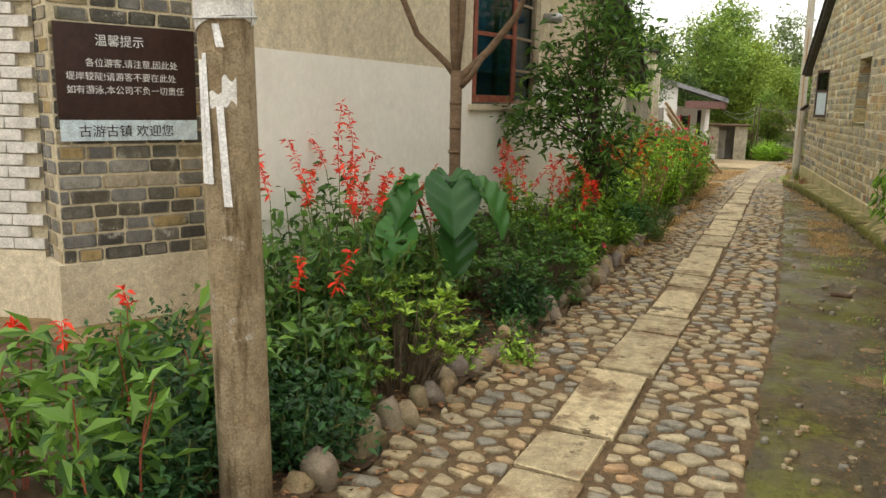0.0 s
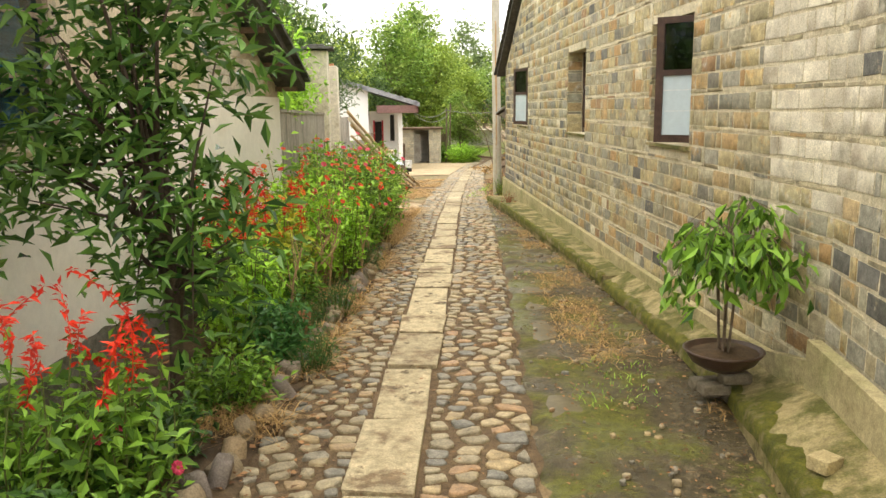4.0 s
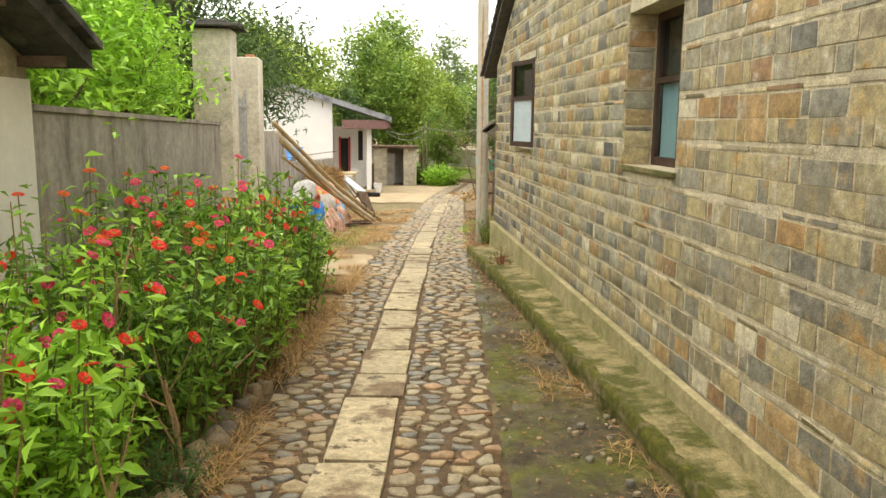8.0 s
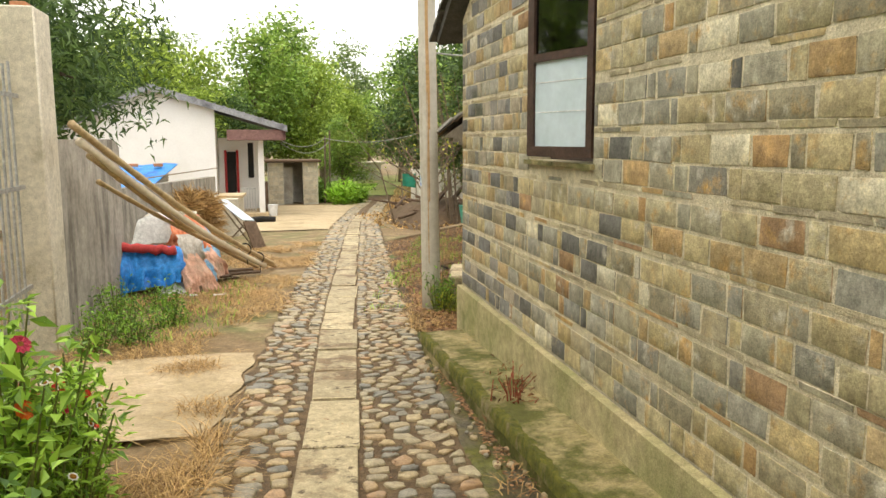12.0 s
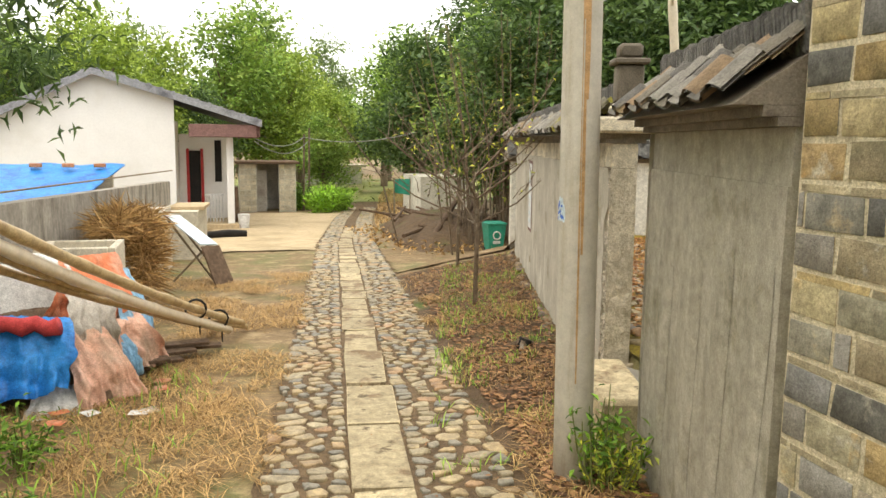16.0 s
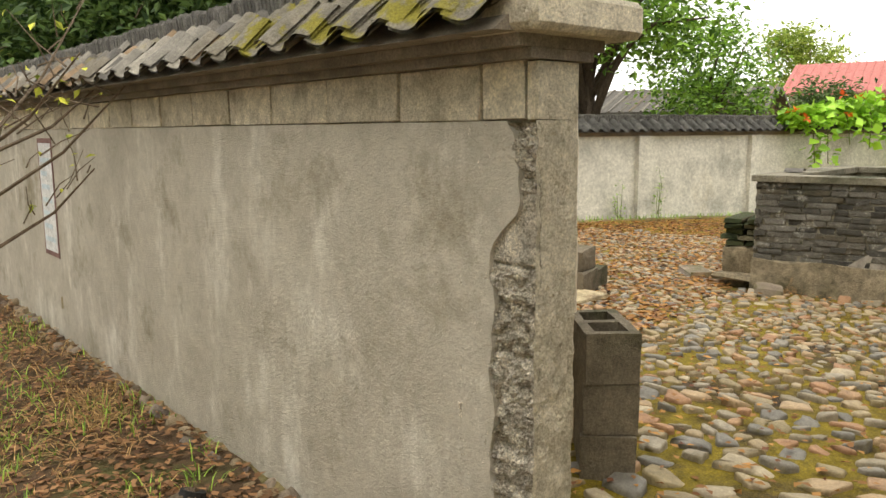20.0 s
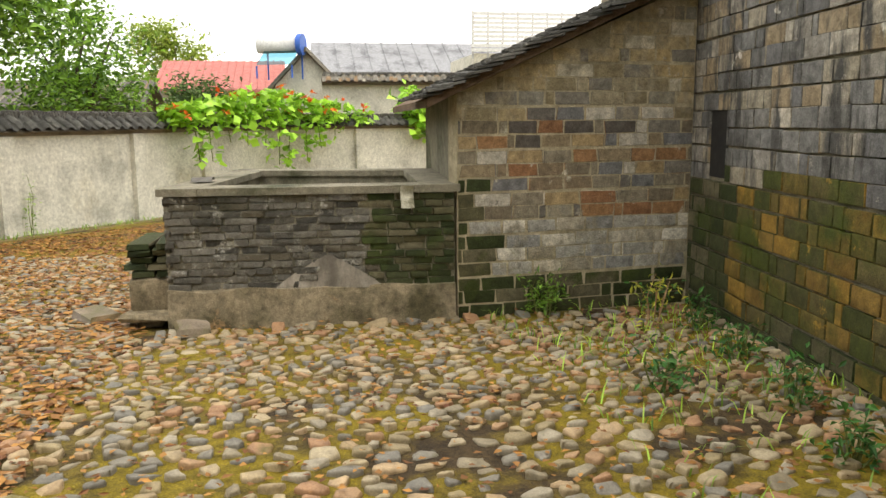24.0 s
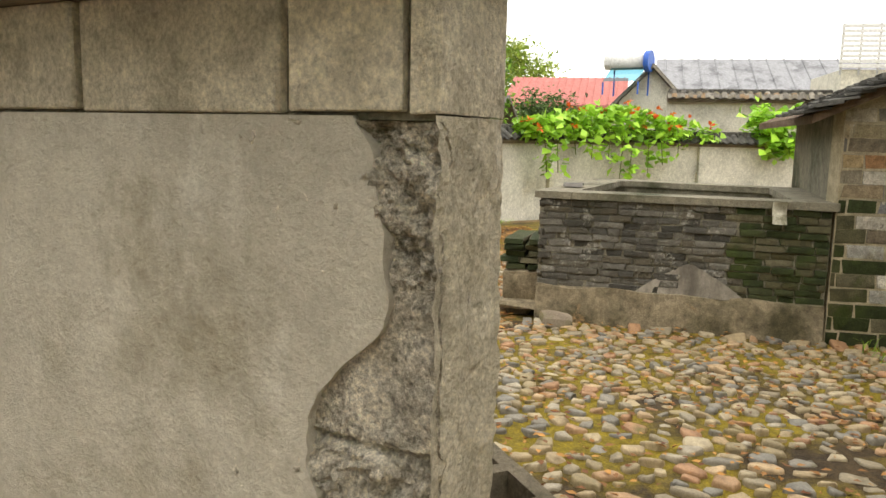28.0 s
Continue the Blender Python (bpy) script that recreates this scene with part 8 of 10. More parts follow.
# ---- right of the lane, past the gap ----
def bare_tree(loc, h, n, label):
    t = thing("young_fruit_tree", (loc[0], loc[1], height(*loc)), label, "tree", "young bare trees")
    g = Geo()
    g.tube([(0, 0, -0.1), (0.02, 0.01, h * 0.4), (0, 0, h * 0.55)], [0.032, 0.028, 0.026], 8)
    P = []
    for i in range(n):
        a = i * 2.4
        s = np.array((0, 0, h * (0.4 + 0.12 * (i % 3))))
        L = h * rng.uniform(0.35, 0.6)
        e = s + np.array((math.cos(a) * L * 0.9, math.sin(a) * L * 0.9, L * rng.uniform(0.45, 0.95)))
        m = (s + e) / 2 + np.array((math.cos(a), math.sin(a), -0.4)) * 0.08
        g.tube([s, m, e], [0.014, 0.01, 0.004], 5)
        for k in range(7):
            f = 0.35 + 0.09 * k
            c = s * (1 - f) + e * f
            q = c + np.array((rng.normal() * 0.2, rng.normal() * 0.2, rng.uniform(0.05, 0.35)))
            g.tube([c, (c + q) / 2 + rng.normal(size=3) * 0.02, q], [0.006, 0.004, 0.002], 4)
            P += [c * (1 - u) + q * u for u in rng.uniform(0.4, 1.05, 1)]
    part("limbwork", g, M["bark"], t)
    V, T = leaves(np.array(P), 0.07, 0.5, 0.1, 0.2)
    part("foliage", leaf_mesh("foliage", V, T, M["leaf_yellow"]), M["leaf_yellow"], t)


bare_tree((4.24, 28.33), 2.5, 11, "young tree with thin bare grey branches beside the lane")
bare_tree((5.0, 31.6), 2.7, 11, "young tree with thin sparse branches beside the lane")
bin_ = thing("wheelie_bin", (7.05, 35.6, gz(35.6)), "green plastic wheelie bin with a white emblem", "bin")
g = Geo()
lo = [(-0.24, -0.25, 0.05), (0.24, -0.25, 0.05), (0.24, 0.25, 0.05), (-0.24, 0.25, 0.05)]
hi = [(-0.32, -0.32, 0.98), (0.32, -0.32, 0.98), (0.32, 0.34, 0.98), (-0.32, 0.34, 0.98)]
g.hexa(lo + hi)
part("body", g, M["bin_green"], bin_)
g = Geo()
g.box(-0.35, 0.35, -0.37, 0.38, 0.981, 1.06, 0.03)
part("lid", g, M["bin_green"], bin_)
g = Geo()
g.tube([(0.32 * 0.4 * math.cos(a), -0.31, 0.62 + 0.13 * math.sin(a)) for a in np.linspace(0, 6.28, 14)], 0.025, 5)
g.box(-0.13, 0.13, -0.305, -0.29, 0.34, 0.44)
part("emblem", g, M["white_paint"], bin_, "white recycling emblem")
for x in (-0.22, 0.22):
    g = Geo()
    g.tube([(x - 0.03, 0.25, 0.09), (x + 0.03, 0.25, 0.09)], 0.09, 14)
    part("wheel", g, M["black"], bin_)
bin_.scale = (0.65, 0.65, 0.65)
# pile of dead wood and rubble
pile = thing("wood_pile", (7.2, 40.0, gz(40)), "heap of dead branches, rubble and leaves beside the lane", "heap")
g = Geo()
def mound(s, v):
    x, y = -1.6 + 3.4 * s, -4 + 8 * v
    e = max(0, 1 - ((s - .5) * 2) ** 2) * max(0, 1 - ((v - .5) * 2) ** 2)
    return (x + 0.12 * y, y, 0.75 * e ** 0.7 + 0.1 * noise.noise((x * 2, y * 2, 5)) - 0.03)
g.sheet(mound, 24, 40)
part("mound", g, M["litter_soil"], pile, smooth=True)
for i in range(26):
    g = Geo()
    x, y, a = rng.uniform(-1.3, 1.3), rng.uniform(-3.4, 3.4), rng.uniform(0, 3.14)
    L = rng.uniform(0.4, 1.1)
    z = 0.25 + 0.4 * (1 - abs(y) / 4)
    g.tube([(x - math.cos(a) * L, y - math.sin(a) * L, z - 0.1), (x + math.cos(a) * L, y + math.sin(a) * L, z + rng.uniform(0, 0.2))], [0.05, 0.035], 6)
    part("branch", g, M["timber"], pile)
for a, b in (((5.9, 37.0, -0.9), (7.6, 40.0, 0.1)), ((6.3, 36.9, -0.9), (7.9, 39.4, 0.05))):
    g = Geo()
    g.tube([a, b], [0.09, 0.07], 9)
    solo("log", g, M["timber"], "bare brown log propped on the heap", "log", group="logs on the heap")
n = 900
V, T = leaves(np.stack([rng.uniform(4.9, 9, n), rng.uniform(35.3, 44, n), np.zeros(n)], 1), 0.13, 0.6, 0.1, 0, 1.0)
V[:, 2] += np.repeat(np.array([gz(y) for y in V[::5, 1]]), 5) + np.repeat(rng.uniform(0.0, 0.15, n), 5)
solo("pale_leaf_litter", npmesh("pale_leaf_litter", V, T, M["straw"]), None, "pale dry leaves scattered round the heap", "leaves", "stuff")
# green cloth on a line, small block hut and a grassy gate far off
g = Geo()
g.sheet(lambda s, v: (0.65 * s, 0.06 * math.sin(6 * s), 1.0 + 0.55 * v - 0.12 * s * (1 - v)), 10, 6)
solo("green_cloth", g, M["bin_green"], "turquoise cloth hung on a rail", "cloth", loc=(7.9, 50.0, gz(50)), turn=10)
g = Geo()
g.tube([(0, 0, 0), (0, 0, 1.6)], 0.03, 7)
g.tube([(0.7, 0, 0), (0.7, 0, 1.6)], 0.03, 7)
solo("cloth_rail", g, M["wood_grey"], "rough wooden rail with two posts", "rail", loc=(7.9, 50.1, gz(50)), turn=10)
g = Geo()
g.box(8.6, 10.6, 48.5, 51.5, -2, 0.2)
solo("block_hut", g, M["court_white"], "low white-walled hut among the trees", "hut")
g = Geo()
g.box(7.6, 12.4, 84, 86.5, -2.6, -0.6)
solo("distant_shed", g, M["court_white"], "distant pale shed at the end of the lane", "shed")
g = Geo()
g.box(7.3, 12.7, 83.5, 87, -0.6, -0.4)
solo("distant_shed_roof", g, M["pillar"], "flat pale roof of the distant shed", "roof")

# bamboo clump and tall stems behind the young trees
bc = thing("bamboo_clump", (8.2, 37.2, gz(37)), "clump of slender upright stems with yellowing leaves", "bamboo")
g = Geo()
P = []
for i in range(60):
    x, y = rng.normal() * 0.9, rng.normal() * 0.9
    h = rng.uniform(3.0, 5.6)
    e = np.array((x * 1.5, y * 1.5, h))
    g = Geo()
    g.tube([(x, y, 0), (x * 1.15, y * 1.15, h * 0.55), e], [0.025, 0.02, 0.008], 5)
    part("stem", g, M["bark"], bc)
    f = rng.uniform(0.3, 1.02, 55)[:, None]
    P.append(np.array((x, y, 0)) * (1 - f) + e * f + rng.normal(size=(55, 3)) * np.array((0.16, 0.16, 0.1)))
V, T = leaves(np.concatenate(P), 0.15, 0.3, 0.0, 0.2)
part("foliage", leaf_mesh("foliage", V, T, M["leaf_clump"]), M["leaf_clump"], bc)

# woods: a few kinds of tree, repeated
def wood(name, kinds, places, group):
    for i, (x, y, s, turn) in enumerate(places):
        k = kinds[i % len(kinds)]
        m = pose(x, y, gz(min(y, 90)) - 0.2, 0, 0, turn)
        c = copy_thing(k, m)
        c.scale = (s, s, s * (0.9 + 0.2 * ((i * 7) % 5) / 5))


def wood_kind(x, col, h, label, leaf=0.32, count=7000, spread=1.0, bark="bark", droop=0.25, width=0.5):
    return tree("woodland_tree", (x, 120, -2.2), h, 0.22, [(0, 0, h * .55, 2.3 * spread, 2.3 * spread, h * .2, 3), (1.2 * spread, .6, h * .45, 1.6 * spread, 1.6 * spread, h * .16, 2), (-1.1 * spread, -.5, h * .66, 1.8 * spread, 1.8 * spread, h * .16, 2), (0.3, -1.0 * spread, h * .36, 1.7 * spread, 1.7 * spread, h * .13, 1.6), (0, 0.3, h * .86, 1.4 * spread, 1.4 * spread, h * .13, 1.6)], count, leaf, col, label, bark, clump=0.42, per=16, group="trees along the lane", limbs=14, droop=droop, width=width)


K1 = wood_kind(-9, "crown_a", 9.5, "tall leafy green woodland tree")
K2 = wood_kind(2, "crown_c", 8.5, "yellow-green leafy woodland tree", 0.3)
K3 = wood_kind(13, "crown_b", 9.0, "dark evergreen woodland tree", 0.28, 9500)
K4 = wood_kind(30, "crown_far", 12, "hazy green tree in the distance", 0.4, 6000, 1.4)
wood("left", [K2, K1, K2, K1], [(-1.0, 61, 0.85, 20), (1.6, 66, 1.15, 140), (4.8, 68, 1.0, 250), (6.4, 61, 0.55, 80), (-4.5, 63, 1.1, 300), (-8.5, 58, 1.05, 10), (-12, 52, 1.1, 60), (3.4, 76, 1.3, 200), (-2, 78, 1.35, 30), (-15, 60, 1.3, 120), (8.0, 73, 0.95, 170), (-20, 50, 1.3, 220), (-7, 75, 1.4, 15), (-11, 66, 1.3, 75), (7.0, 80, 1.2, 33), (-26, 60, 1.4, 20), (-16, 75, 1.5, 190)], "")
wood("right", [K3, K1, K3], [(10.0, 40, 1.0, 30), (11.5, 46, 1.1, 200), (9.8, 53, 0.85, 100), (12.5, 55, 1.15, 260), (11.5, 62, 1.0, 20), (14, 41, 1.25, 310), (12.6, 35.8, 0.9, 75), (15.5, 50, 1.3, 130), (13.0, 70, 1.1, 180), (16, 60, 1.3, 70), (13.5, 80, 1.2, 130)], "")
wood("dark_row", [K3], [(-3.2, 58.5, 0.75, 10), (0.2, 61.0, 0.7, 100), (-6.5, 57, 0.8, 200)], "")
wood("lane_end", [K2, K1], [(7.6, 90, 0.9, 15), (12.5, 92, 0.9, 95), (10, 97, 1.1, 205), (16, 90, 1.0, 310), (5, 95, 1.1, 60)], "")
wood("far", [K4], [(3, 112, 1.3, 0), (-8, 120, 1.5, 40), (14, 118, 1.3, 90), (24, 110, 1.3, 130), (-22, 105, 1.4, 200), (33, 100, 1.2, 280), (8, 130, 1.6, 20), (-38, 100, 1.4, 100), (-30, 85, 1.3, 10), (44, 90, 1.2, 44)], "")
# shrub beside the outhouse and weeds along the lane
for x, y, s, c in ((5.6, 54.6, 0.95, "leaf_bright"), (6.6, 56.5, 0.7, "leaf_light"), (4.9, 57.5, 0.9, "leaf_mid")):
    plant("lane_shrub", (x, y), 1.4 * s, 0.9 * s, 40, 46, 0.16, c, "rounded green shrub at the lane's edge", "shrub", 0.5, group="shrubs by the lane", clump=0.12)

# poles and wires by the outhouse
for x, y, h in ((4.95, 57.0, 3.6), (5.3, 58.0, 3.9)):
    g = Geo()
    g.tube([(0, 0, -0.2), (0.06, 0, h)], [0.06, 0.045], 7)
    solo("wooden_post", g, M["bark"], "rough wooden post carrying wires", "post", loc=(x, y, gz(y)), group="wire posts")
for a, b, sag in (((2.3, 46.2, 1.6), (5.0, 57.0, 1.7), 0.7), ((5.0, 57.0, 1.7), (8.5, 49.0, 1.9), 0.6), ((2.3, 46.2, 1.5), (5.3, 58.0, 1.5), 1.0)):
    g = Geo()
    g.tube([tuple(np.array(a) * (1 - f) + np.array(b) * f - np.array((0, 0, sag * 4 * f * (1 - f) * 0.5))) for f in np.linspace(0, 1, 14)], 0.018, 5)
    solo("sagging_wire", g, M["cable"], "pale sagging wire strung across the yard", "wire", group="sagging wires")

# ---- poster on the court's wall ----
pu = lambda y: (32.0 - y) / 0.9592
pp = thing("wall_poster", (0, 0, 0), "faded poster with a blue border pasted on the rendered wall", "poster")
g = Geo()
COURT.solid(g, pu(29.78), pu(29.36), 0.002, 0.006, 0.3, 1.28)
part("border", g, M["fascia"], pp, "faded blue border")
g = Geo()
COURT.solid(g, pu(29.75), pu(29.39), 0.0061, 0.008, 0.34, 1.24)
part("sheet", g, M["white_paint"], pp)
for i in range(7):
    g = Geo()
    COURT.solid(g, pu(29.72), pu(29.44 + 0.05 * (i % 3)), 0.0081, 0.009, 0.42 + 0.11 * i, 0.46 + 0.11 * i)
    part("print_bar", g, M["sign_blue"], pp)

# ---- the court ----
stackb = thing("concrete_block_stack", (4.57, 24.34, court_z(4.5) - 0.02), "stack of three damp hollow concrete blocks against the wall's end", "block stack")
for i in range(3):
    g = Geo()
    z0, z1 = 0.192 * i, 0.192 * i + 0.188
    xs, ys = (-0.19, -0.15, -0.02, 0.02, 0.15, 0.19), (-0.1, -0.06, 0.06, 0.1)
    solid = {(p, q) for p in range(5) for q in range(3) if q != 1 or p % 2 == 0}
    at = lambda p, q, top: (top * 6 + p) * 4 + q
    quads = []
    for p, q in solid:
        quads += [(at(p, q, 1), at(p + 1, q, 1), at(p + 1, q + 1, 1), at(p, q + 1, 1)), (at(p, q, 0), at(p, q + 1, 0), at(p + 1, q + 1, 0), at(p + 1, q, 0))]
        for (dp, dq), (e, f) in {(0, -1): ((p, q), (p + 1, q)), (1, 0): ((p + 1, q), (p + 1, q + 1)), (0, 1): ((p + 1, q + 1), (p, q + 1)), (-1, 0): ((p, q + 1), (p, q))}.items():
            if (p + dp, q + dq) not in solid:
                quads.append((at(*e, 0), at(*f, 0), at(*f, 1), at(*e, 1)))
    g.add([(x + rng.uniform(-0.003, 0.003), y + rng.uniform(-0.003, 0.003), z + rng.uniform(-0.002, 0.0)) for z in (z0, z1) for x in xs for y in ys], quads)
    b = part("concrete_block", g, M["dark_block"], stackb)
    b.matrix_basis = pose(0.012 * (i % 2), 0.008 * i, 0, 0, 0, 27 + 4 * i)
bam = thing("bamboo_post", (4.73, 24.56, court_z(4.6) - 0.02), "upright pale bamboo pole with cut side shoots", "bamboo pole")
g = Geo()
rr = np.array([0.036 * (1.12 if k % 4 == 0 else 1.0) * (1 - 0.006 * k) for k in range(41)])
g.tube([(-0.14 * z, -0.05 * z, z) for z in np.linspace(0, 4.0, 41)], rr, 14)
part("culm", g, M["pale_bamboo"], bam, smooth=True)
for z, a in ((1.22, -2.6), (1.6, -0.4), (2.0, -2.5), (2.45, 2.2)):
    g = Geo()
    c = np.array((-0.14 * z, -0.05 * z, z))
    g.tube([c, c + np.array((0.06 * math.cos(a), -0.06 * math.sin(a), 0.03)), c + np.array((0.1 * math.cos(a), -0.1 * math.sin(a), 0.09))], [0.014, 0.011, 0.008], 6)
    part("side_shoot", g, M["pale_bamboo"], bam)
rag = Geo()
rag.sheet(lambda s, v: (4.64 + 0.2 * (s - .5) + 0.03 * math.sin(9 * v), 24.62 + 0.06 * math.sin(8 * s + 2 * v), 0.44 + 0.5 * v - 0.08 * abs(s - .5) + 0.03 * math.sin(12 * s)), 16, 12)
solo("hanging_rag", rag, M["cloth"], "crumpled white cloth hung on the bamboo pole", "cloth", smooth=True)
tp = thing("thin_bamboo_post", (8.08, 26.0, court_z(8.08)), "thin bamboo stake standing in a stack of stones", "bamboo pole")
g = Geo()
g.tube([(0, 0.02 * z, z) for z in np.linspace(0.2, 4.2, 24)], [0.022 * (1.15 if k % 3 == 0 else 1) for k in range(24)], 8)
part("stake", g, M["pale_bamboo"], tp)
for x0, x1, y0, y1, z0, z1 in ((-0.22, 0.16, -0.18, 0.2, 0.0, 0.2), (-0.16, 0.14, -0.16, 0.14, 0.201, 0.38), (0.165, 0.4, -0.16, 0.12, 0.0, 0.17)):
    g = Geo()
    g.box(x0, x1, y0, y1, z0, z1, 0.012)
    g.v[-1] += rng.uniform(-0.012, 0.012, g.v[-1].shape)
    part("stone", g, M["dark_block"], tp)
g = Geo()
g.box(-0.35, 0.35, -0.2, 0.2, 0, 0.05, 0.01)
solo("stone_plate", g, M["slab"], "flat stone plate lying beside the stack", "stone", loc=(7.55, 25.85, court_z(7.5) - 0.01), turn=-12)
for x, y, s, tn in ((9.0, 24.55, 0.17, 10), (9.6, 25.35, 0.17, 40), (6.2, 27.0, 0.08, 80), (7.6, 25.3, 0.06, 20)):
    g = Geo()
    g.box(-s, s, -s * 0.7, s * 0.7, 0, s * 0.45, s * 0.1)
    g.v[-1] += rng.uniform(-0.12, 0.12, g.v[-1].shape) * s
    solo("loose_stone", g, M["edging"], "weathered brown loose stone lying in the court", "stone", loc=(x, y, court_z(x) - 0.01), turn=tn, group="loose stones")

# brick tank
TF = Line((8.98, 22.6), (9.1, 24.72))
tank = thing("brick_tank", (0, 0, 0), "open tank of dark grey bricks with a cement rim", "tank")
corner = [(8.98, 22.62), (9.14, 24.72), (11.4, 24.3), (10.9, 22.5)]
core = Geo()
for i in range(4):
    a, b = corner[i], corner[(i + 1) % 4]
    L = Line(a, b)
    core = Geo()
    L.solid(core, 0.06 if i % 2 else 0.0, L.length - (0.06 if i % 2 else 0.0), -0.004 - 0.001 * i, -0.22, -0.4, 0.86)
    part("wall", core, M["dark_mortar"], tank)
rim = Geo()
for i in range(4):
    L = Line(corner[i], corner[(i + 1) % 4])
    L.solid(rim, -0.03, L.length + 0.03, 0.04, -0.25, 0.861 + 0.0006 * i, 0.915 + 0.0008 * i)
part("rim", rim, M["dark_mortar"], tank, "dark weathered cement rim")
fl = Geo()
fl.add([(*corner[0], 0.3), (*corner[1], 0.3), (*corner[2], 0.3), (*corner[3], 0.3)], [(0, 1, 2, 3)])
part("water_bed", fl, M["mud"], tank)
bs = Geo()
def base_front(s, v):
    u = F.length * s
    z = -0.3 + 0.47 * v
    return F.at(u, 0.1 + 0.02 * noise.noise((u * 5, z * 6, 2)) - 0.06 * v, z + 0.03 * noise.noise((u * 3, 0, 4)))
F = Line(corner[0], corner[1])
bs.sheet(base_front, 40, 8)
bs.sheet(lambda s, v: tuple(np.array(base_front(s, 1.0)) * (1 - v) + np.array(F.at(F.length * s, -0.02, 0.175)) * v), 40, 2)
part("base", bs, M["tank_base"], tank, "stained cement base", True)
hump = Geo()
hump.sheet(lambda s, v: F.at(F.length * (0.25 + 0.38 * s), 0.025 + 0.01 * math.sin(7 * s), 0.16 + 0.26 * v * max(0, 1 - abs(s - 0.52) * 2) ** 0.8), 20, 6)
part("cement_hump", hump, M["grey_wall"], tank, "hump of smeared cement")
tvar = brick_variants(M["tank_brick"], 10, 0.12, 0.03)
wet_var = brick_variants(M["green_brick"], 6, 0.14, 0.03)
mm, wet = [], []
for r in range(13):
    z = 0.19 + 0.0535 * r
    u = -rng.uniform(0, 0.2)
    while u < F.length:
        L = rng.uniform(0.1, 0.24)
        a, b = max(0, u), min(F.length, u + L)
        if b - a > 0.04:
            damp = (a + b) / 2 + 0.35 * noise.noise((a * 1.5, z * 2.0, 7.0)) < 0.55
            (wet if damp else mm).append(F.matrix((a + b) / 2, -0.014 + rng.uniform(-0.012, 0.012), z + rng.uniform(-0.003, 0.003), b - a - 0.01, 0.05, 0.046, rng.uniform(-1.2, 1.2)))
        u += L
F2 = Line(corner[1], corner[2])
for r in range(15):
    for c in range(10):
        mm.append(F2.matrix(0.1 + 0.23 * c + 0.1 * (r % 2), -0.018, 0.03 + 0.056 * r, 0.215, 0.05, 0.048))
pieces(tank, "brick", tvar, mm, M["tank_brick"])
pieces(tank, "brick", wet_var, wet, M["green_brick"])
stp = thing("brick_step", (9.42, 24.86, court_z(9.4)), "low stack of mossy thin bricks over a grey block", "step")
g = Geo()
g.box(-0.16, 0.5, -0.2, 0.16, 0.12, 0.37, 0.02)
g.v[-1] += rng.uniform(-0.012, 0.012, g.v[-1].shape)
part("block", g, M["tank_base"], stp, "stained grey block")
sb = brick_variants(M["green_brick"], 4, 0.12, 0.04)
for r in range(5):
    for c in range(2):
        b = part("thin_brick", sb[(r + c) % 4], None, stp)
        b.matrix_basis = pose(0.16, -0.11 + 0.17 * c + 0.03 * (r % 2), 0.398 + 0.052 * r, 0, 0, float(rng.uniform(-4, 4))) @ Matrix.Diagonal((0.62, 0.165, 0.046, 1))
for x, y, w in ((-0.1, 0.02, 0.1), (0.3, -0.06, 0.16)):
    g = Geo()
    g.box(x - w, x + w, y - 0.1, y + 0.1, 0.0, 0.118, 0.02)
    part("foot_stone", g, M["dark_block"], stp)
g = Geo()
g.box(-0.2, 0.2, -0.13, 0.13, 0.0, 0.05, 0.015)
g.v[-1] += rng.uniform(-0.012, 0.012, g.v[-1].shape)
solo("tilted_slab", g, M["tank_base"], "small weathered slab lying beside the tank", "stone", loc=(9.25, 24.87, court_z(9.2) + 0.07), turn=80)
g = Geo()
g.sheet(lambda s, v: (0.03 * math.cos(6.28 * s) + 0.03 * math.sin(4 * v), 0.05 * math.sin(6.28 * s), -0.16 * v), 10, 6)
solo("rag_on_rim", g, M["rag"], "dirty cream rag hung over the tank's rim", "cloth", loc=(8.93, 22.98, 0.915))
g = Geo()
g.sheet(lambda s, v: (0.12 * (s - .5) * 2, 0.16 * v, 0.04 * math.cos((s - .5) * 2.6)), 8, 2)
solo("loose_tile", g, M["tile"], "curved grey tile lying on the tank's rim", "tile", loc=(9.7, 24.42, 0.917))

# brick outbuilding
OB = Line((8.98, 22.6), (9.1, 20.66), True)
OUT = thing("brick_outbuilding", (0, 0, 0), "old brick lean-to with a sloping grey tiled roof", "outbuilding")
top_o = lambda u: 1.58 + 0.435 * u
g = Geo()
OB.solid(g, 0, OB.length, 0.0, -0.25, -0.4, top_o(0), top_o(OB.length))
part("front_wall", g, M["ochre_mortar"], OUT)
g = Geo()
S = Line((8.98, 22.6), (11.6, 22.4))
S.solid(g, 0.26, S.length, 0.0, -0.2, -0.4, 1.56)
part("side_wall", g, M["dark_mortar"], OUT)
g = Geo()
lo = [(8.8, 22.85, 1.47), (8.92, 20.5, 2.54), (12, 20.4, 2.54), (12, 22.7, 1.47)]
g.hexa(lo + [(x, y, z + 0.06) for x, y, z in lo])
part("roof_boarding", g, M["timber"], OUT)
rv = brick_variants(M["dark_tile"], 5, 0.05, 0.05)
mm = []
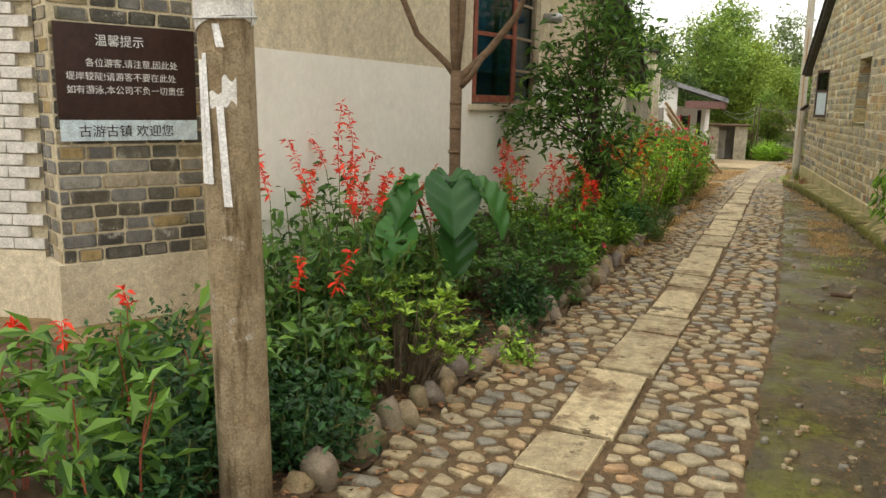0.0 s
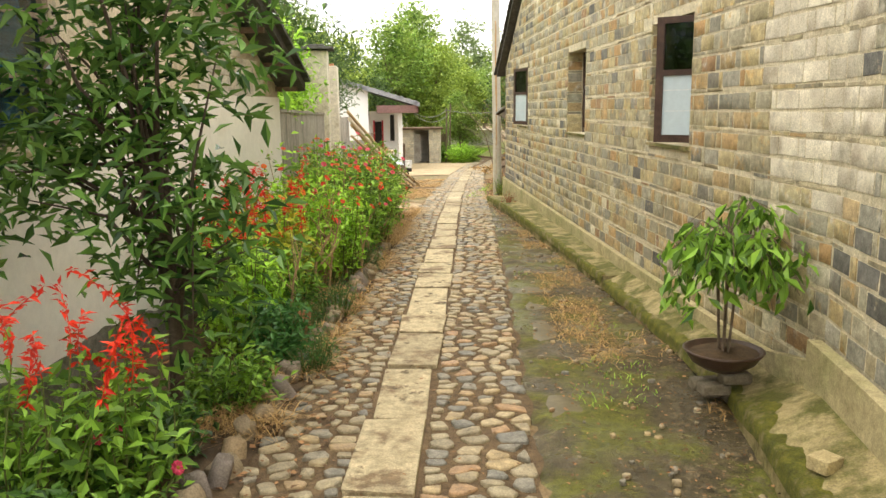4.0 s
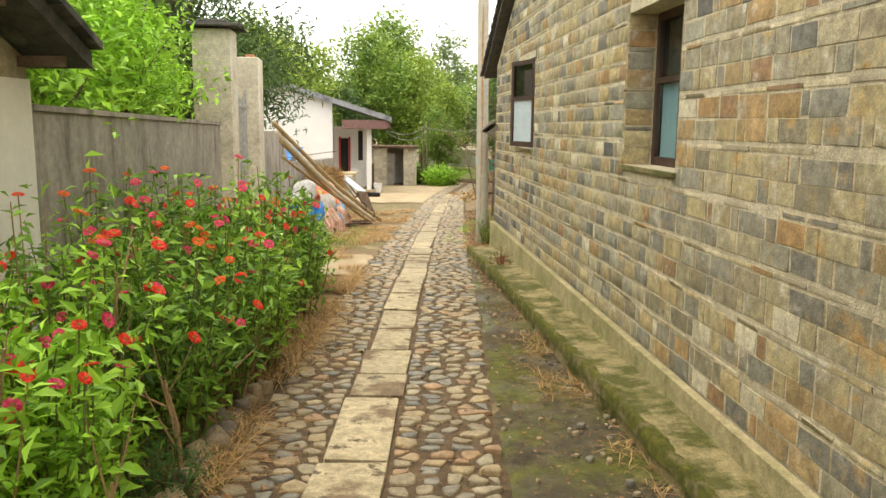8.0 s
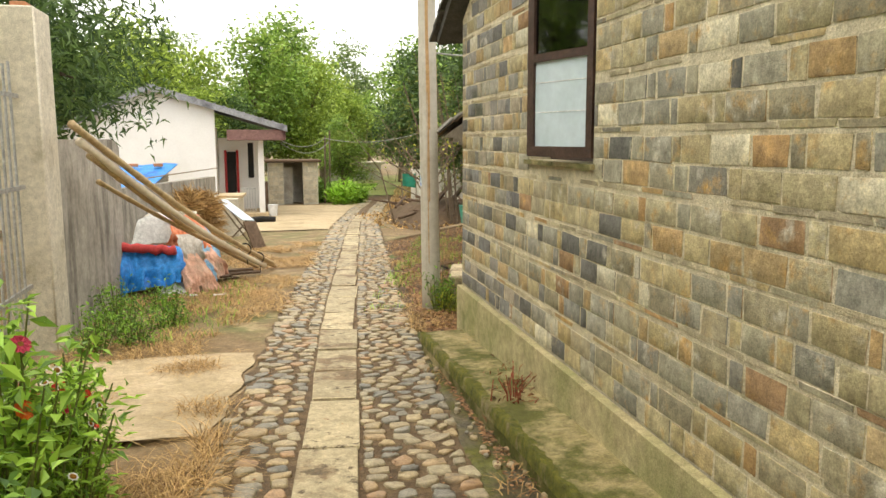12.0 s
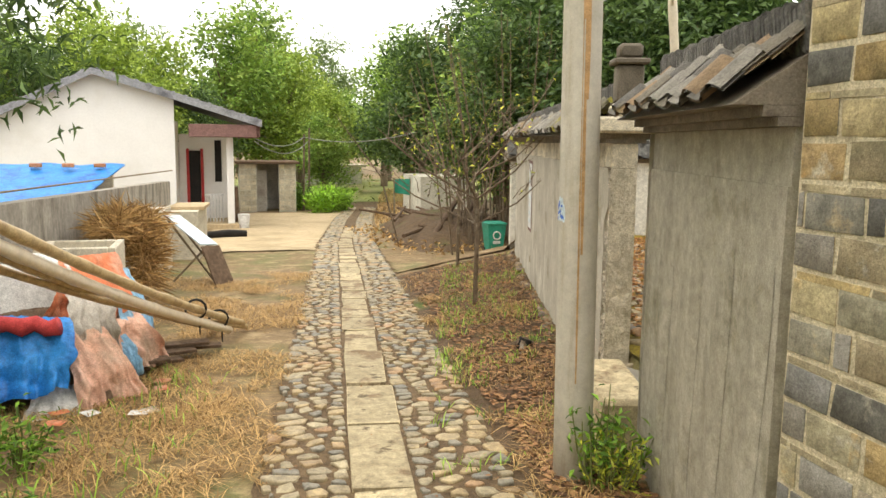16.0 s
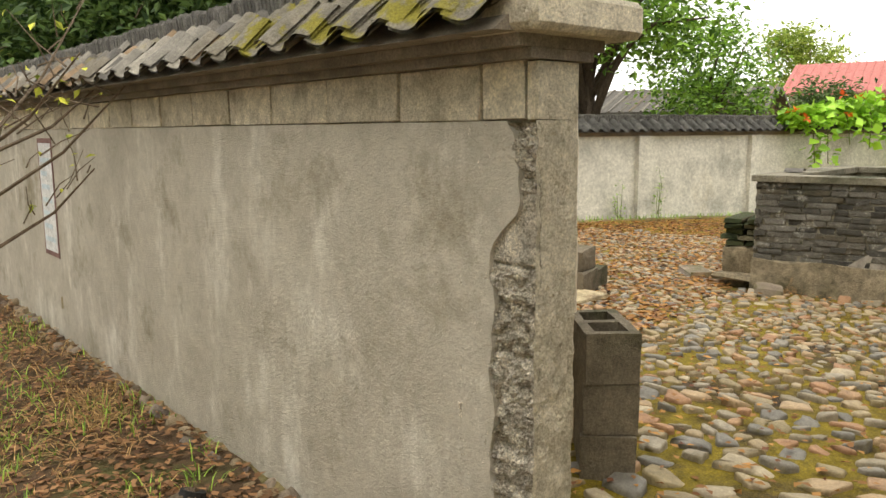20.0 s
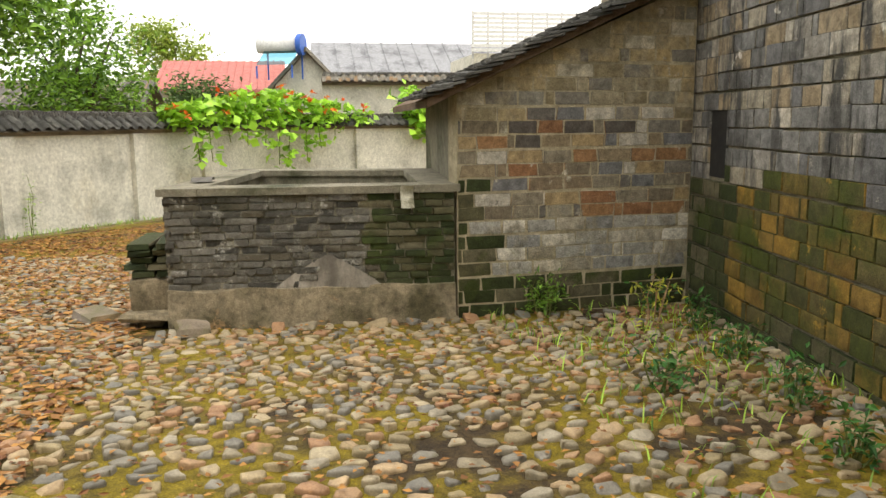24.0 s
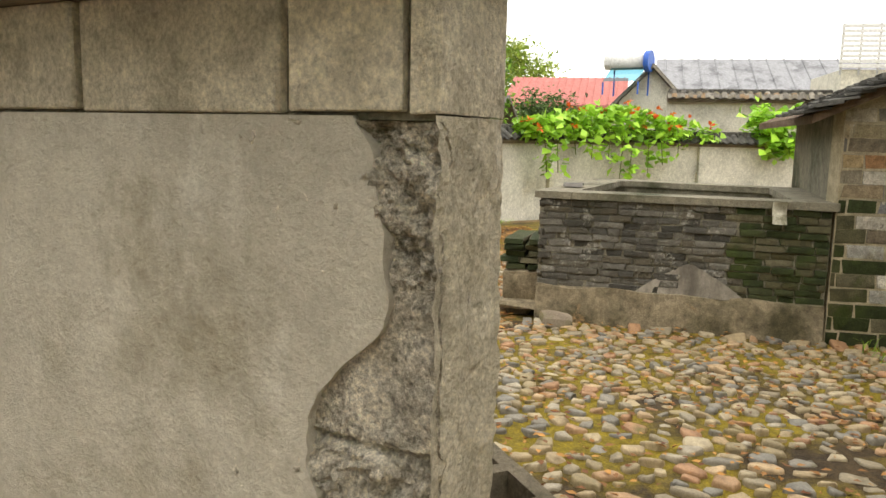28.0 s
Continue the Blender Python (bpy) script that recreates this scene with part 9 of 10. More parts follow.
for r in range(5):
    for i in range(27):
        f = i / 26
        p = np.array(lo[0]) * (1 - f) + np.array(lo[1]) * f
        mm.append(Matrix.Translation((p[0] + 0.02 + 0.17 * r + rng.uniform(-.02, .02), p[1] + rng.uniform(-.01, .01), p[2] + 0.085 + 0.012 * (r % 2))) @ pose(0, 0, 0, -24.5 + 14, rng.uniform(-4, 4), rng.uniform(-5, 5)) @ Matrix.Diagonal((0.17, 0.2, 0.018, 1)))
pieces(OUT, "tile", rv, mm, M["dark_tile"])
# wall bricks of the outbuilding, courses of upright and flat bricks
def bond(line, u0, u1, z0, top, holes, rows, lie, w=0.0, period=3, joint=0.014):
    """Bricks on edge, long and short by turns, with a thin lying course after each pair of courses."""
    tall, thin = [], []
    z, k = z0, 0
    while z < 8:
        h = lie if k % period == period - 1 else rows
        u = u0 - rng.uniform(0, 0.25)
        j = 0
        while u < u1:
            if k % period == period - 1:
                L = rng.uniform(0.2, 0.32)
            else:
                L = rng.uniform(0.2, 0.29) if j % 2 or rng.uniform() < 0.35 else rng.uniform(0.06, 0.13)
                j += 1
            a, b = max(u0, u), min(u1, u + L)
            u += L
            if b - a < 0.035 or z + h * 0.6 > min(top(a), top(b)):
                continue
            cut = False
            for ha, hb, hz0, hz1 in holes:
                if z + h > hz0 + 0.01 and z < hz1 - 0.01:
                    if a >= ha - 0.02 and b <= hb + 0.02:
                        cut = True
                    elif a < ha < b:
                        b = ha
                    elif a < hb < b:
                        a = hb
            if cut or b - a < 0.03:
                continue
            m = line.matrix((a + b) / 2, w - 0.0268 + rng.uniform(-0.0006, 0.0008) * (1 if k % period == period - 1 else 2), z + h / 2 + rng.uniform(-0.002, 0.002) + 0.006 * math.sin(0.9 * a + 2.1 * k), b - a - joint * rng.uniform(0.7, 1.4), 0.06, h - joint * rng.uniform(0.75, 1.2), rng.uniform(-0.5, 0.5))
            (thin if k % period == period - 1 else tall).append(m)
        z += h
        k += 1
        if z > max(top(x) for x in np.linspace(u0, u1, 9)):
            break
    return tall, thin


tall, thin = bond(OB, 0.0, OB.length, -0.12, lambda u: top_o(u) - 0.02, [], 0.107, 0.107, 0.0, 3, 0.013)
bands = {"green_brick": [], "pale_brick": [], "ember_brick": [], "ochre_brick": []}
for m in tall + thin:
    z = m.translation.z + 0.1 * noise.noise((m.translation.y * 1.5, 0.0, 2.0))
    corner_damp = m.translation.y + 0.2 * noise.noise((0.0, m.translation.z * 3, 5.0)) > 22.4 and z < 1.0
    bands["green_brick" if z < 0.19 or corner_damp else "pale_brick" if z < 0.66 else "ember_brick" if z < 1.42 else "ochre_brick"].append(m)
for kind, lot in bands.items():
    pieces(OUT, "brick", brick_variants(M[kind], 8, 0.075, 0.02), lot, M[kind], 110)
tall, thin = bond(COURT_SIDE, 0.15, COURT_SIDE.length, -0.12, lambda u: 3.3, [(5.45, 5.75, 0.95, 1.45)], 0.13, 0.13, 0.0, 3, 0.013)
kc = lambda m: (m.translation - Vector((7.5, 21, 1))).length
mossy, greened, bare = [], [], []
for m in tall + thin:
    z = m.translation.z + 0.16 * noise.noise((m.translation.x * 1.3, 0.0, 6.0))
    if z > 1.02:
        bare.append(m)
    else:
        (greened if m.translation.x > 8.3 or z < 0.1 else mossy).append(m)
pieces(wall_court_side, "brick", brick_variants(M["moss_brick"], 5, 0.04, 0.03), mossy, M["moss_brick"], 150, kc)
pieces(wall_court_side, "brick", brick_variants(M["green_brick"], 5, 0.04, 0.03), greened, M["green_brick"], 60, kc)
pieces(wall_court_side, "brick", brick_variants(M["streaked_brick"], 6, 0.035, 0.02), bare, M["streaked_brick"], 200, kc)
# flat near-black panel paints the shade of a deeper niche
g = Geo()
COURT_SIDE.solid(g, 5.45, 5.75, -0.019, -0.012, 0.95, 1.45)
part("dark_niche", g, M["dark_room"], wall_court_side)

# vine over the back wall
vine = thing("squash_vine", (23.6, 24.55, 1.25), "bright green squash vine with orange blossoms spilling over the wall", "vine", turn=-30)
top_line = [np.array(p) - np.array((23.6, 24.55)) for p in ((20.3, 26.35), (20.6, 26.2), (24.0, 24.05), (25.3, 21.7))]
turn_back = math.radians(30)
def along_wall(f):
    """A place over the wall, in the vine's own axes."""
    k = min(2, int(f * 3))
    p = top_line[k] * (1 - (f * 3 - k)) + top_line[k + 1] * (f * 3 - k)
    return np.array((p[0] * math.cos(turn_back) - p[1] * math.sin(turn_back), p[0] * math.sin(turn_back) + p[1] * math.cos(turn_back)))
C, lines = [], []
for k in range(1150):
    f = float(np.clip(rng.beta(2.2, 1.9), 0, 0.999))
    p = along_wall(f)
    top = 0.42 + 0.5 * math.exp(-((f - 0.62) / 0.22) ** 2)
    C.append((p[0] + rng.normal() * 0.16 - 0.1, p[1] + rng.normal() * 0.16 - 0.1, rng.uniform(0.22, 1.0) * top))
for f, drop in ((0.36, 0.9), (0.4, 0.75), (0.45, 0.35), (0.52, 0.45), (0.58, 0.5), (0.63, 0.95), (0.67, 0.9), (0.72, 0.8), (0.76, 0.6), (0.83, 0.3)):
    p = along_wall(f)
    lean = rng.uniform(-0.25, 0.25)
    pts = [np.array((p[0] - 0.12 - 0.28 * min(1, v * 3) + lean * v, p[1] - 0.12 - 0.28 * min(1, v * 3), 0.5 - v * (drop + 0.45))) for v in np.linspace(0, 1, 8)]
    lines.append(pts)
    for v in rng.uniform(0, 1, int(26 * (drop + 0.4))):
        i = min(6, int(v * 7))
        C.append(tuple(pts[i] * (1 - (v * 7 - i)) + pts[i + 1] * (v * 7 - i) + rng.normal(size=3) * 0.08))
C = np.array(C)
V, T = leaves(C, 0.22, 0.95, 0.1, 0.25, 1.0)
part("foliage", leaf_mesh("foliage", V, T, M["leaf_bright"]), M["leaf_bright"], vine)
for pts in lines:
    g = Geo()
    g.tube(pts, 0.012, 4)
    part("tendril", g, M["stem"], vine)
for p in C[rng.integers(0, 1100, 22)] + np.array((-0.12, -0.12, 0.14)):
    V, T = leaves(np.repeat(p[None], 5, axis=0), 0.13, 0.7, 0.3, 0.0)
    part("blossom", leaf_mesh("blossom", V, T, M["orange_petal"]), M["orange_petal"], vine)
for x, y, h in ((17.06, 28.22, 1.15), (16.19, 28.69, 0.75)):
    plant("wall_weed", (x - 0.08, y - 0.12), h, 0.1, 3, 22, 0.07, "leaf_light", "thin green climber against the white wall", "weed", 0.35, group="climbers on the white wall")
tree("vine_clump", (26.0, 20.3, 1.3), 1.6, 0.03, [(0, 0, 0.5, 0.7, 0.7, 0.5, 1), (-0.3, -0.4, -0.1, 0.4, 0.4, 0.5, .5)], 420, 0.3, "leaf_bright", "squash leaves hanging over the white wall", width=0.9, clump=0.15, per=8, limbs=4)

# trees behind the court
tree("persimmon_tree", (17.3, 29.75, -0.6), 8.0, 0.24, [(0.4, -1.1, 4.0, 1.7, 1.7, 0.9, 2.5), (-0.6, 1.2, 4.4, 1.9, 1.9, 1.1, 2.5), (0.6, -0.4, 5.4, 2.2, 2.2, 1.1, 2.5), (-0.5, 1.6, 6.0, 2.2, 2.2, 1.2, 2), (0.3, 0.3, 7.0, 2.0, 2.0, 1.0, 2), (-0.6, 2.4, 3.4, 1.4, 1.4, 0.8, 1.2)], 9500, 0.19, "leaf_mid", "broad green tree with a forked dark trunk behind the wall", "dark_bark", clump=0.3, per=14, limbs=22, trunk_top=0.5, width=0.55)
tree("fruit_tree", (21.6, 28.4, -0.6), 4.8, 0.13, [(0, 0, 3.3, 1.6, 1.4, 0.9, 3), (0.9, -0.4, 2.7, 1.0, 1.0, 0.6, 1.5), (-1.0, 0.2, 2.6, 1.0, 1.0, 0.6, 1.5), (0.4, 0.2, 4.2, 1.0, 0.9, 0.6, 1.2)], 3600, 0.17, "leaf_mid", "small spreading green tree behind the wall", "dark_bark", clump=0.24, per=12, limbs=20, width=0.55)
tree("round_tree", (44.0, 29.6, -0.8), 7.2, 0.2, [(0, 0, 4.8, 2.0, 2.0, 1.6, 3), (0.6, -1.0, 3.6, 1.8, 1.8, 1.1, 2), (-.5, .6, 6.2, 1.2, 1.2, .8, 1.4)], 6500, 0.26, "crown_c", "rounded green tree against the sky", clump=0.3, per=14, limbs=12)
tree("garden_tree", (31.0, 26.9, -0.8), 3.9, 0.1, [(0, 0, 2.9, 1.3, 1.1, 0.7, 3), (-.8, .4, 2.4, .8, .8, .5, 1)], 2600, 0.2, "crown_b", "small bushy tree beyond the wall", clump=0.25, per=12, limbs=8)
for x, y, s, tn in ((11.5, 35.0, 0.75, 0), (9.5, 35.2, 0.7, 80), (8.0, 37.5, 0.6, 140), (14.5, 38, 0.9, 200), (21, 36, 0.55, 40), (17.5, 37.5, 0.7, 300)):
    c = copy_thing(K3, pose(x, y, -0.9, 0, 0, tn))
    c.scale = (s, s, s)

# roofs beyond the wall
def far_house(name, x0, x1, y0, y1, zb, eave, ridge, wall_m, roof_m, label, axis_x=True, turn=0.0):
    t = thing(name, ((x0 + x1) / 2, (y0 + y1) / 2, zb), label, "house", turn=turn)
    a, b = (x1 - x0) / 2, (y1 - y0) / 2
    e, r = eave - zb, ridge - zb
    g = Geo()
    if axis_x:
        prism_pts = [(-b, 0), (b, 0), (b, e), (0, r), (-b, e)]
        V = [(-a, y, z) for y, z in prism_pts] + [(a, y, z) for y, z in prism_pts]
    else:
        prism_pts = [(-a, 0), (a, 0), (a, e), (0, r), (-a, e)]
        V = [(x, -b, z) for x, z in prism_pts] + [(x, b, z) for x, z in prism_pts]
    g.add(V, [(i, (i + 1) % 5, 5 + (i + 1) % 5, 5 + i) for i in range(5)], [(0, 1, 2), (0, 2, 3), (0, 3, 4), (5, 7, 6), (5, 8, 7), (5, 9, 8)])
    part("wall", g, wall_m, t)
    for s in (-1, 1):
        g = Geo()
        o = 0.35
        if axis_x:
            lo = [(-a - o, s * (b + o), e - o * (r - e) / b), (a + o, s * (b + o), e - o * (r - e) / b), (a + o, 0, r), (-a - o, 0, r)]
        else:
            lo = [(s * (a + o), -b - o, e - o * (r - e) / a), (s * (a + o), b + o, e - o * (r - e) / a), (0, b + o, r), (0, -b - o, r)]
        g.hexa([(x, y, z + 0.03) for x, y, z in lo] + [(x, y, z + 0.13) for x, y, z in lo])
        rf = part("roof", g, roof_m, t)
        for k in range(16):
            f = (k + 0.5) / 16
            p, q = np.array(lo[0]) * (1 - f) + np.array(lo[1]) * f, np.array(lo[3]) * (1 - f) + np.array(lo[2]) * f
            h = Geo()
            h.tube([p + np.array((0, 0, 0.14)), q + np.array((0, 0, 0.14))], 0.04, 5)
            part("roof_rib", h, roof_m, rf)
    return t


far_house("red_roofed_house", 36, 42, 24.5, 28.9, -0.6, 2.7, 3.9, M["court_white"], M["red_roof"], "house with a bright red ribbed roof", False)
far_house("grey_roofed_house", 33.5, 40.0, 13.0, 22.7, -0.6, 3.0, 4.5, M["court_white"], M["slate_roof"], "long house with a grey ribbed roof", False)
far_house("brick_gable_house", 30.5, 33.0, 22.3, 24.4, -0.6, 2.6, 3.7, M["court_white"], M["tile"], "pale brick gabled house with a tiled roof", True)
far_house("tiled_shed", 24.0, 27.5, 27.8, 32.2, -0.6, 1.8, 2.4, M["timber"], M["tile"], "low shed with an old tiled roof", False)
g = Geo()
g.box(29.0, 29.2, 16.5, 22.9, -0.6, 2.55)
structure("wall_beyond", g, M["court_white"], "pale brick wall beyond the court", "wall")
coping(Line((29.0, 22.9), (29.0, 16.5)), 0, 6.4, 2.552, -0.2, 0.0, "coping_beyond", "tiled coping of the wall beyond", None, 0)
heater = thing("solar_heater", (30.4, 24.1, 3.3), "solar water heater with white tank and blue ends", "solar heater", turn=-20)
g = Geo()
g.tube([(0, 0.85, 0.62), (0, -0.55, 0.62)], 0.26, 16)
part("tank", g, M["white_paint"], heater, smooth=True)
for y0, y1 in ((-0.55, -0.72),):
    g = Geo()
    g.tube([(0, y0, 0.62), (0, y1, 0.62)], 0.36, 16)
    part("end_cap", g, M["blue_paint"], heater, "blue end cap")
g = Geo()
g.sheet(lambda s, v: (-0.15 - 0.75 * v, 0.6 - 1.2 * s, 0.42 - 0.5 * v), 2, 2)
part("collector", g, M["blue_glass"], heater)
for x, y, z in ((-0.85, 0.6, -0.1), (-0.85, -0.6, -0.1), (0.15, 0.6, 0.4), (0.15, -0.6, 0.4)):
    g = Geo()
    g.tube([(x, y, -0.5), (x, y, z)], 0.03, 6)
    part("leg", g, M["blue_paint"], heater)
gr = thing("roof_railing", (28.0, 16.2, 3.55), "white slatted railing round a flat roof", "railing")
for k in range(9):
    g = Geo()
    g.box(0, 0.04, -2.0, 2.0, 0.14 * k, 0.14 * k + 0.1)
    part("slat", g, M["white_paint"], gr)
for k in range(9):
    g = Geo()
    g.box(0.041, 0.09, -2.0 + 0.49 * k, -1.95 + 0.49 * k, -0.2, 1.25)
    part("post", g, M["steel"], gr)
g = Geo()
g.box(28.1, 32, 14.3, 18.1, -0.6, 3.5)
solo("flat_roofed_house", g, M["court_white"], "plain flat-roofed house under the slatted railing", "house")

# ---- grass, straw and fallen leaves ----
def scatter(n, xf, y0, y1, size, material, name, label, dz=0.012, width=0.6):
    y = rng.uniform(y0, y1, n)
    lo, hi = np.array([xf(v) for v in y]).T
    x = lo + (hi - lo) * rng.uniform(0, 1, n)
    z = np.array([height(a, b) for a, b in zip(x, y)]) + rng.uniform(0, dz, n) + 0.004
    V, T = leaves(np.stack([x, y, z], 1), size, width, 0.05, 0.0, 1.0, curl=0.2)
    V[:, 2] = np.maximum(V[:, 2], np.repeat(z, 5) - 0.003)
    V[:, 2] = np.repeat(z, 5) + (V[:, 2] - np.repeat(z, 5)) * 0.35
    return solo(name, npmesh(name, V, T, M[material]), None, label, "leaves", "stuff")


scatter(7500, lambda y: (right_edge(y) + 0.1, wall_x(y) - 0.05), 21.6, 32, 0.06, "brown_leaf", "fallen_leaves", "fallen brown leaves covering the bank beside the wall", 0.03)
scatter(26000, lambda y: (wall_x(y) + 0.3, float(np.interp(y, [24.6, 26, 31], [14, 18.5, 11]))), 24.9, 31.2, 0.075, "court_leaf", "court_leaves", "fallen red and yellow leaves in the court", 0.02)
scatter(2600, lambda y: (wall_x(y) + 0.3, 9.0), 21.0, 25.4, 0.045, "court_leaf", "court_leaves", "a few fallen leaves among the court's cobbles", 0.04)
scatter(500, lambda y: (LEFT.at((y - 4) / .987, 0, 0)[0] + 0.2 if y > 4 else -3, left_edge(y) - 0.05), 3, 14, 0.06, "brown_leaf", "bed_leaves", "brown leaves lying in the flower bed", 0.02)
scatter(5200, lambda y: (left_edge(y) - 1.0, left_edge(y) - 0.02), 2.4, 7.6, 0.042, "brown_leaf", "bed_leaves", "brown leaves and bits covering the soil at the bed's edge", 0.05, 0.45)
scatter(2600, lambda y: (2.33 + 0.0348 * y - ledge_edge(y) - 0.42, 2.33 + 0.0348 * y - ledge_edge(y) - 0.05), 3.0, 12.5, 0.026, "dark_bit", "gutter_leaves", "dark rotten leaves and bits against the ledge", 0.02, 0.5)
scatter(700, lambda y: (left_edge(y) - 0.1, left_edge(y) + 0.35), 2.5, 14, 0.05, "brown_leaf", "lane_leaves", "brown leaves blown against the edge of the lane", 0.02)
scatter(900, lambda y: (lane(y) - 0.7, lane(y) + 0.7), 3, 30, 0.03, "brown_leaf", "lane_leaves", "small dry leaves and bits lying on the cobbles", 0.015)
scatter(3600, lambda y: (right_edge(y) + 0.12, 2.5), 2.5, 20.5, 0.028, "brown_leaf", "gutter_leaves", "small leaves and bits lying in the muddy gutter", 0.01)


def grass_field(name, n, xf, y0, y1, h, w, material, label, lean=1.2, clumps=None):
    y = rng.uniform(y0, y1, n)
    lo, hi = np.array([xf(v) for v in y]).T
    x = lo + (hi - lo) * rng.uniform(0, 1, n)
    if clumps:
        keep = np.array([noise.noise((a * clumps, b * clumps, 3.3)) + 0.5 * noise.noise((a * 4, b * 4, 1.3)) > -0.08 for a, b in zip(x, y)])
        x, y = x[keep], y[keep]
    z = np.array([height(a, b) for a, b in zip(x, y)]) - 0.01
    V, T = blades(x, y, z, h, w, lean)
    return solo(name, npmesh(name, V, T, M[material]), None, label, "grass", "stuff")


grass_field("dry_grass", 30000, lambda y: (-0.5, left_edge(y) + 0.02), 21.5, 33, 0.13, 0.006, "straw", "flattened dry straw-coloured grass on the yard's edge", 2.4, 0.8)
for i in range(34):
    y = rng.uniform(19.6, 31)
    x = rng.uniform(-0.3, left_edge(y)) if i % 4 else rng.uniform(right_edge(y) + 0.1, wall_x(max(y, 22)) - 0.3)
    straw_tuft("straw_tuft", (float(x), float(y)), 0.2, 150, 0.16, label="flattened tuft of dry yellow grass", lean=2.2)
grass_field("dry_grass", 4200, lambda y: (right_edge(y) - 0.02, wall_x(y) - 0.1), 22.0, 32, 0.16, 0.006, "straw", "dry straw-coloured grass on the bank", 2.0, 1.0)
grass_field("dry_grass", 15000, lambda y: (left_edge(y) - 0.45, left_edge(y) + 0.06), 8.5, 19.2, 0.26, 0.005, "straw", "dry grass along the edge of the bed", 2.0, 1.5)
grass_field("dry_grass", 7000, lambda y: (right_edge(y) + 0.34, right_edge(y) + 0.78), 9.5, 21.5, 0.1, 0.005, "straw", "clumps of dead grass in the gutter", 2.4, 1.3)
grass_field("green_grass", 3200, lambda y: (wall_x(y) - 1.3, wall_x(y) - 0.05), 23.4, 32, 0.13, 0.008, "leaf_light", "tufts of green grass at the foot of the wall", 1.0, 1.2)
grass_field("green_grass", 900, lambda y: (-0.5, left_edge(y) - 0.5), 22, 26.5, 0.16, 0.009, "leaf_light", "green weeds beside the heap", 1.0, 1.0)
for x, y, r, n in ((1.55, 5.6, 0.22, 60), (1.3, 5.2, 0.2, 50), (1.65, 8.9, 0.28, 90), (1.8, 9.4, 0.25, 70), (1.45, 6.6, 0.15, 30), (2.0, 10.4, 0.15, 30), (1.25, 4.5, 0.2, 40), (1.75, 12.6, 0.12, 24)):
    straw_tuft("weed_tuft", (x, y), r, n, 0.05, "leaf_light", "small green weeds in the wet gutter", 1.4, 0.006)
grass_field("green_grass", 900, lambda y: (4.6, 9.2), 20.9, 22.4, 0.15, 0.009, "leaf_light", "green weeds among the court's cobbles", 1.0, 1.1)
grass_field("green_grass", 500, lambda y: (float(np.interp(y, [26.3, 31.3], [19.4, 10.3])), float(np.interp(y, [26.3, 31.3], [20.2, 11.1]))), 26.4, 31.2, 0.14, 0.012, "leaf_light", "weeds along the foot of the white wall", 1.0)
grass_field("far_weeds", 5000, lambda y: (lane(y) - 3.5, lane(y) - 0.9), 57, 75, 0.35, 0.03, "leaf_light", "tall green weeds beside the lane", 0.8)
grass_field("far_weeds", 4000, lambda y: (lane(y) + 0.9, lane(y) + 4), 44, 75, 0.3, 0.03, "straw", "dry grass on the lane's far bank", 1.2)
for x, y, s in ((2.16, 9.9, 0.3), (1.95, 10.9, 0.2), (2.3, 8.5, 0.22), (2.5, 16.6, 0.3), (2.6, 18.0, 0.3), (2.75, 20.2, 0.35)):
    straw_tuft("straw_tuft", (x, y), s, 80, 0.1, label="tuft of dead yellow grass in the gutter", lean=2.4)
plant("weed", (3.28, 22.95), 0.35, 0.18, 14, 14, 0.06, "leaf_yellow", "leafy green weed at the foot of the pole", "weed", 0.3, clump=0.04)
plant("weed", (3.3, 23.1), 0.4, 0.2, 14, 14, 0.08, "leaf_mid", "leafy green weed beside the pole", "weed", 0.3, clump=0.04)
for x, y, h in ((-0.25, 21.9, 0.5), (0.05, 22.3, 0.35), (-0.15, 22.8, 0.45), (0.25, 23.1, 0.3), (-0.3, 23.6, 0.5), (0.1, 24.2, 0.3)):
    plant("yard_weed", (x, y), h, 0.25, 14, 26, 0.055, "leaf_mid", "leafy green weed in the dry grass", "weed", 0.4, group="weeds in the yard", clump=0.05)
plant("red_weed", (2.72, 19.0), 0.4, 0.18, 16, 10, 0.05, "brown_leaf", "reddish dead weed on the mossy ledge", "weed", 0.3, "red_stem")
plant("pole_weed", (3.2, 22.98), 0.6, 0.14, 7, 14, 0.06, "leaf_mid", "green weed growing beside the pole", "weed", 0.4)
plant("court_weed", (8.3, 21.35), 0.5, 0.15, 6, 12, 0.06, "leaf_yellow", "tall thin weed in the court", "weed", 0.3, "dry_stem")
for x, y in ((8.8, 21.0), (8.2, 21.05), (7.4, 21.2), (6.6, 21.4), (5.9, 21.6), (7.0, 21.9)):
    plant("court_weed", (x, y), 0.22, 0.16, 9, 12, 0.06, "leaf_fern", "leafy weed at the foot of the damp wall", "weed", 0.4, group="weeds by the damp wall")
plant("fern", (8.92, 21.95), 0.3, 0.2, 10, 26, 0.06, "leaf_mid", "small fern growing from the brick wall", "fern", 0.3)
g = Geo()
cr = thing("tree_stump", (4.0, 26.1, -0.42), "small charred tree stump with bare roots", "stump")
g.tube([(0, 0, -0.1), (0, 0, 0.06), (0.02, 0, 0.11)], [0.09, 0.07, 0.06], 10)
part("stump", g, M["black"], cr)
g = Geo()
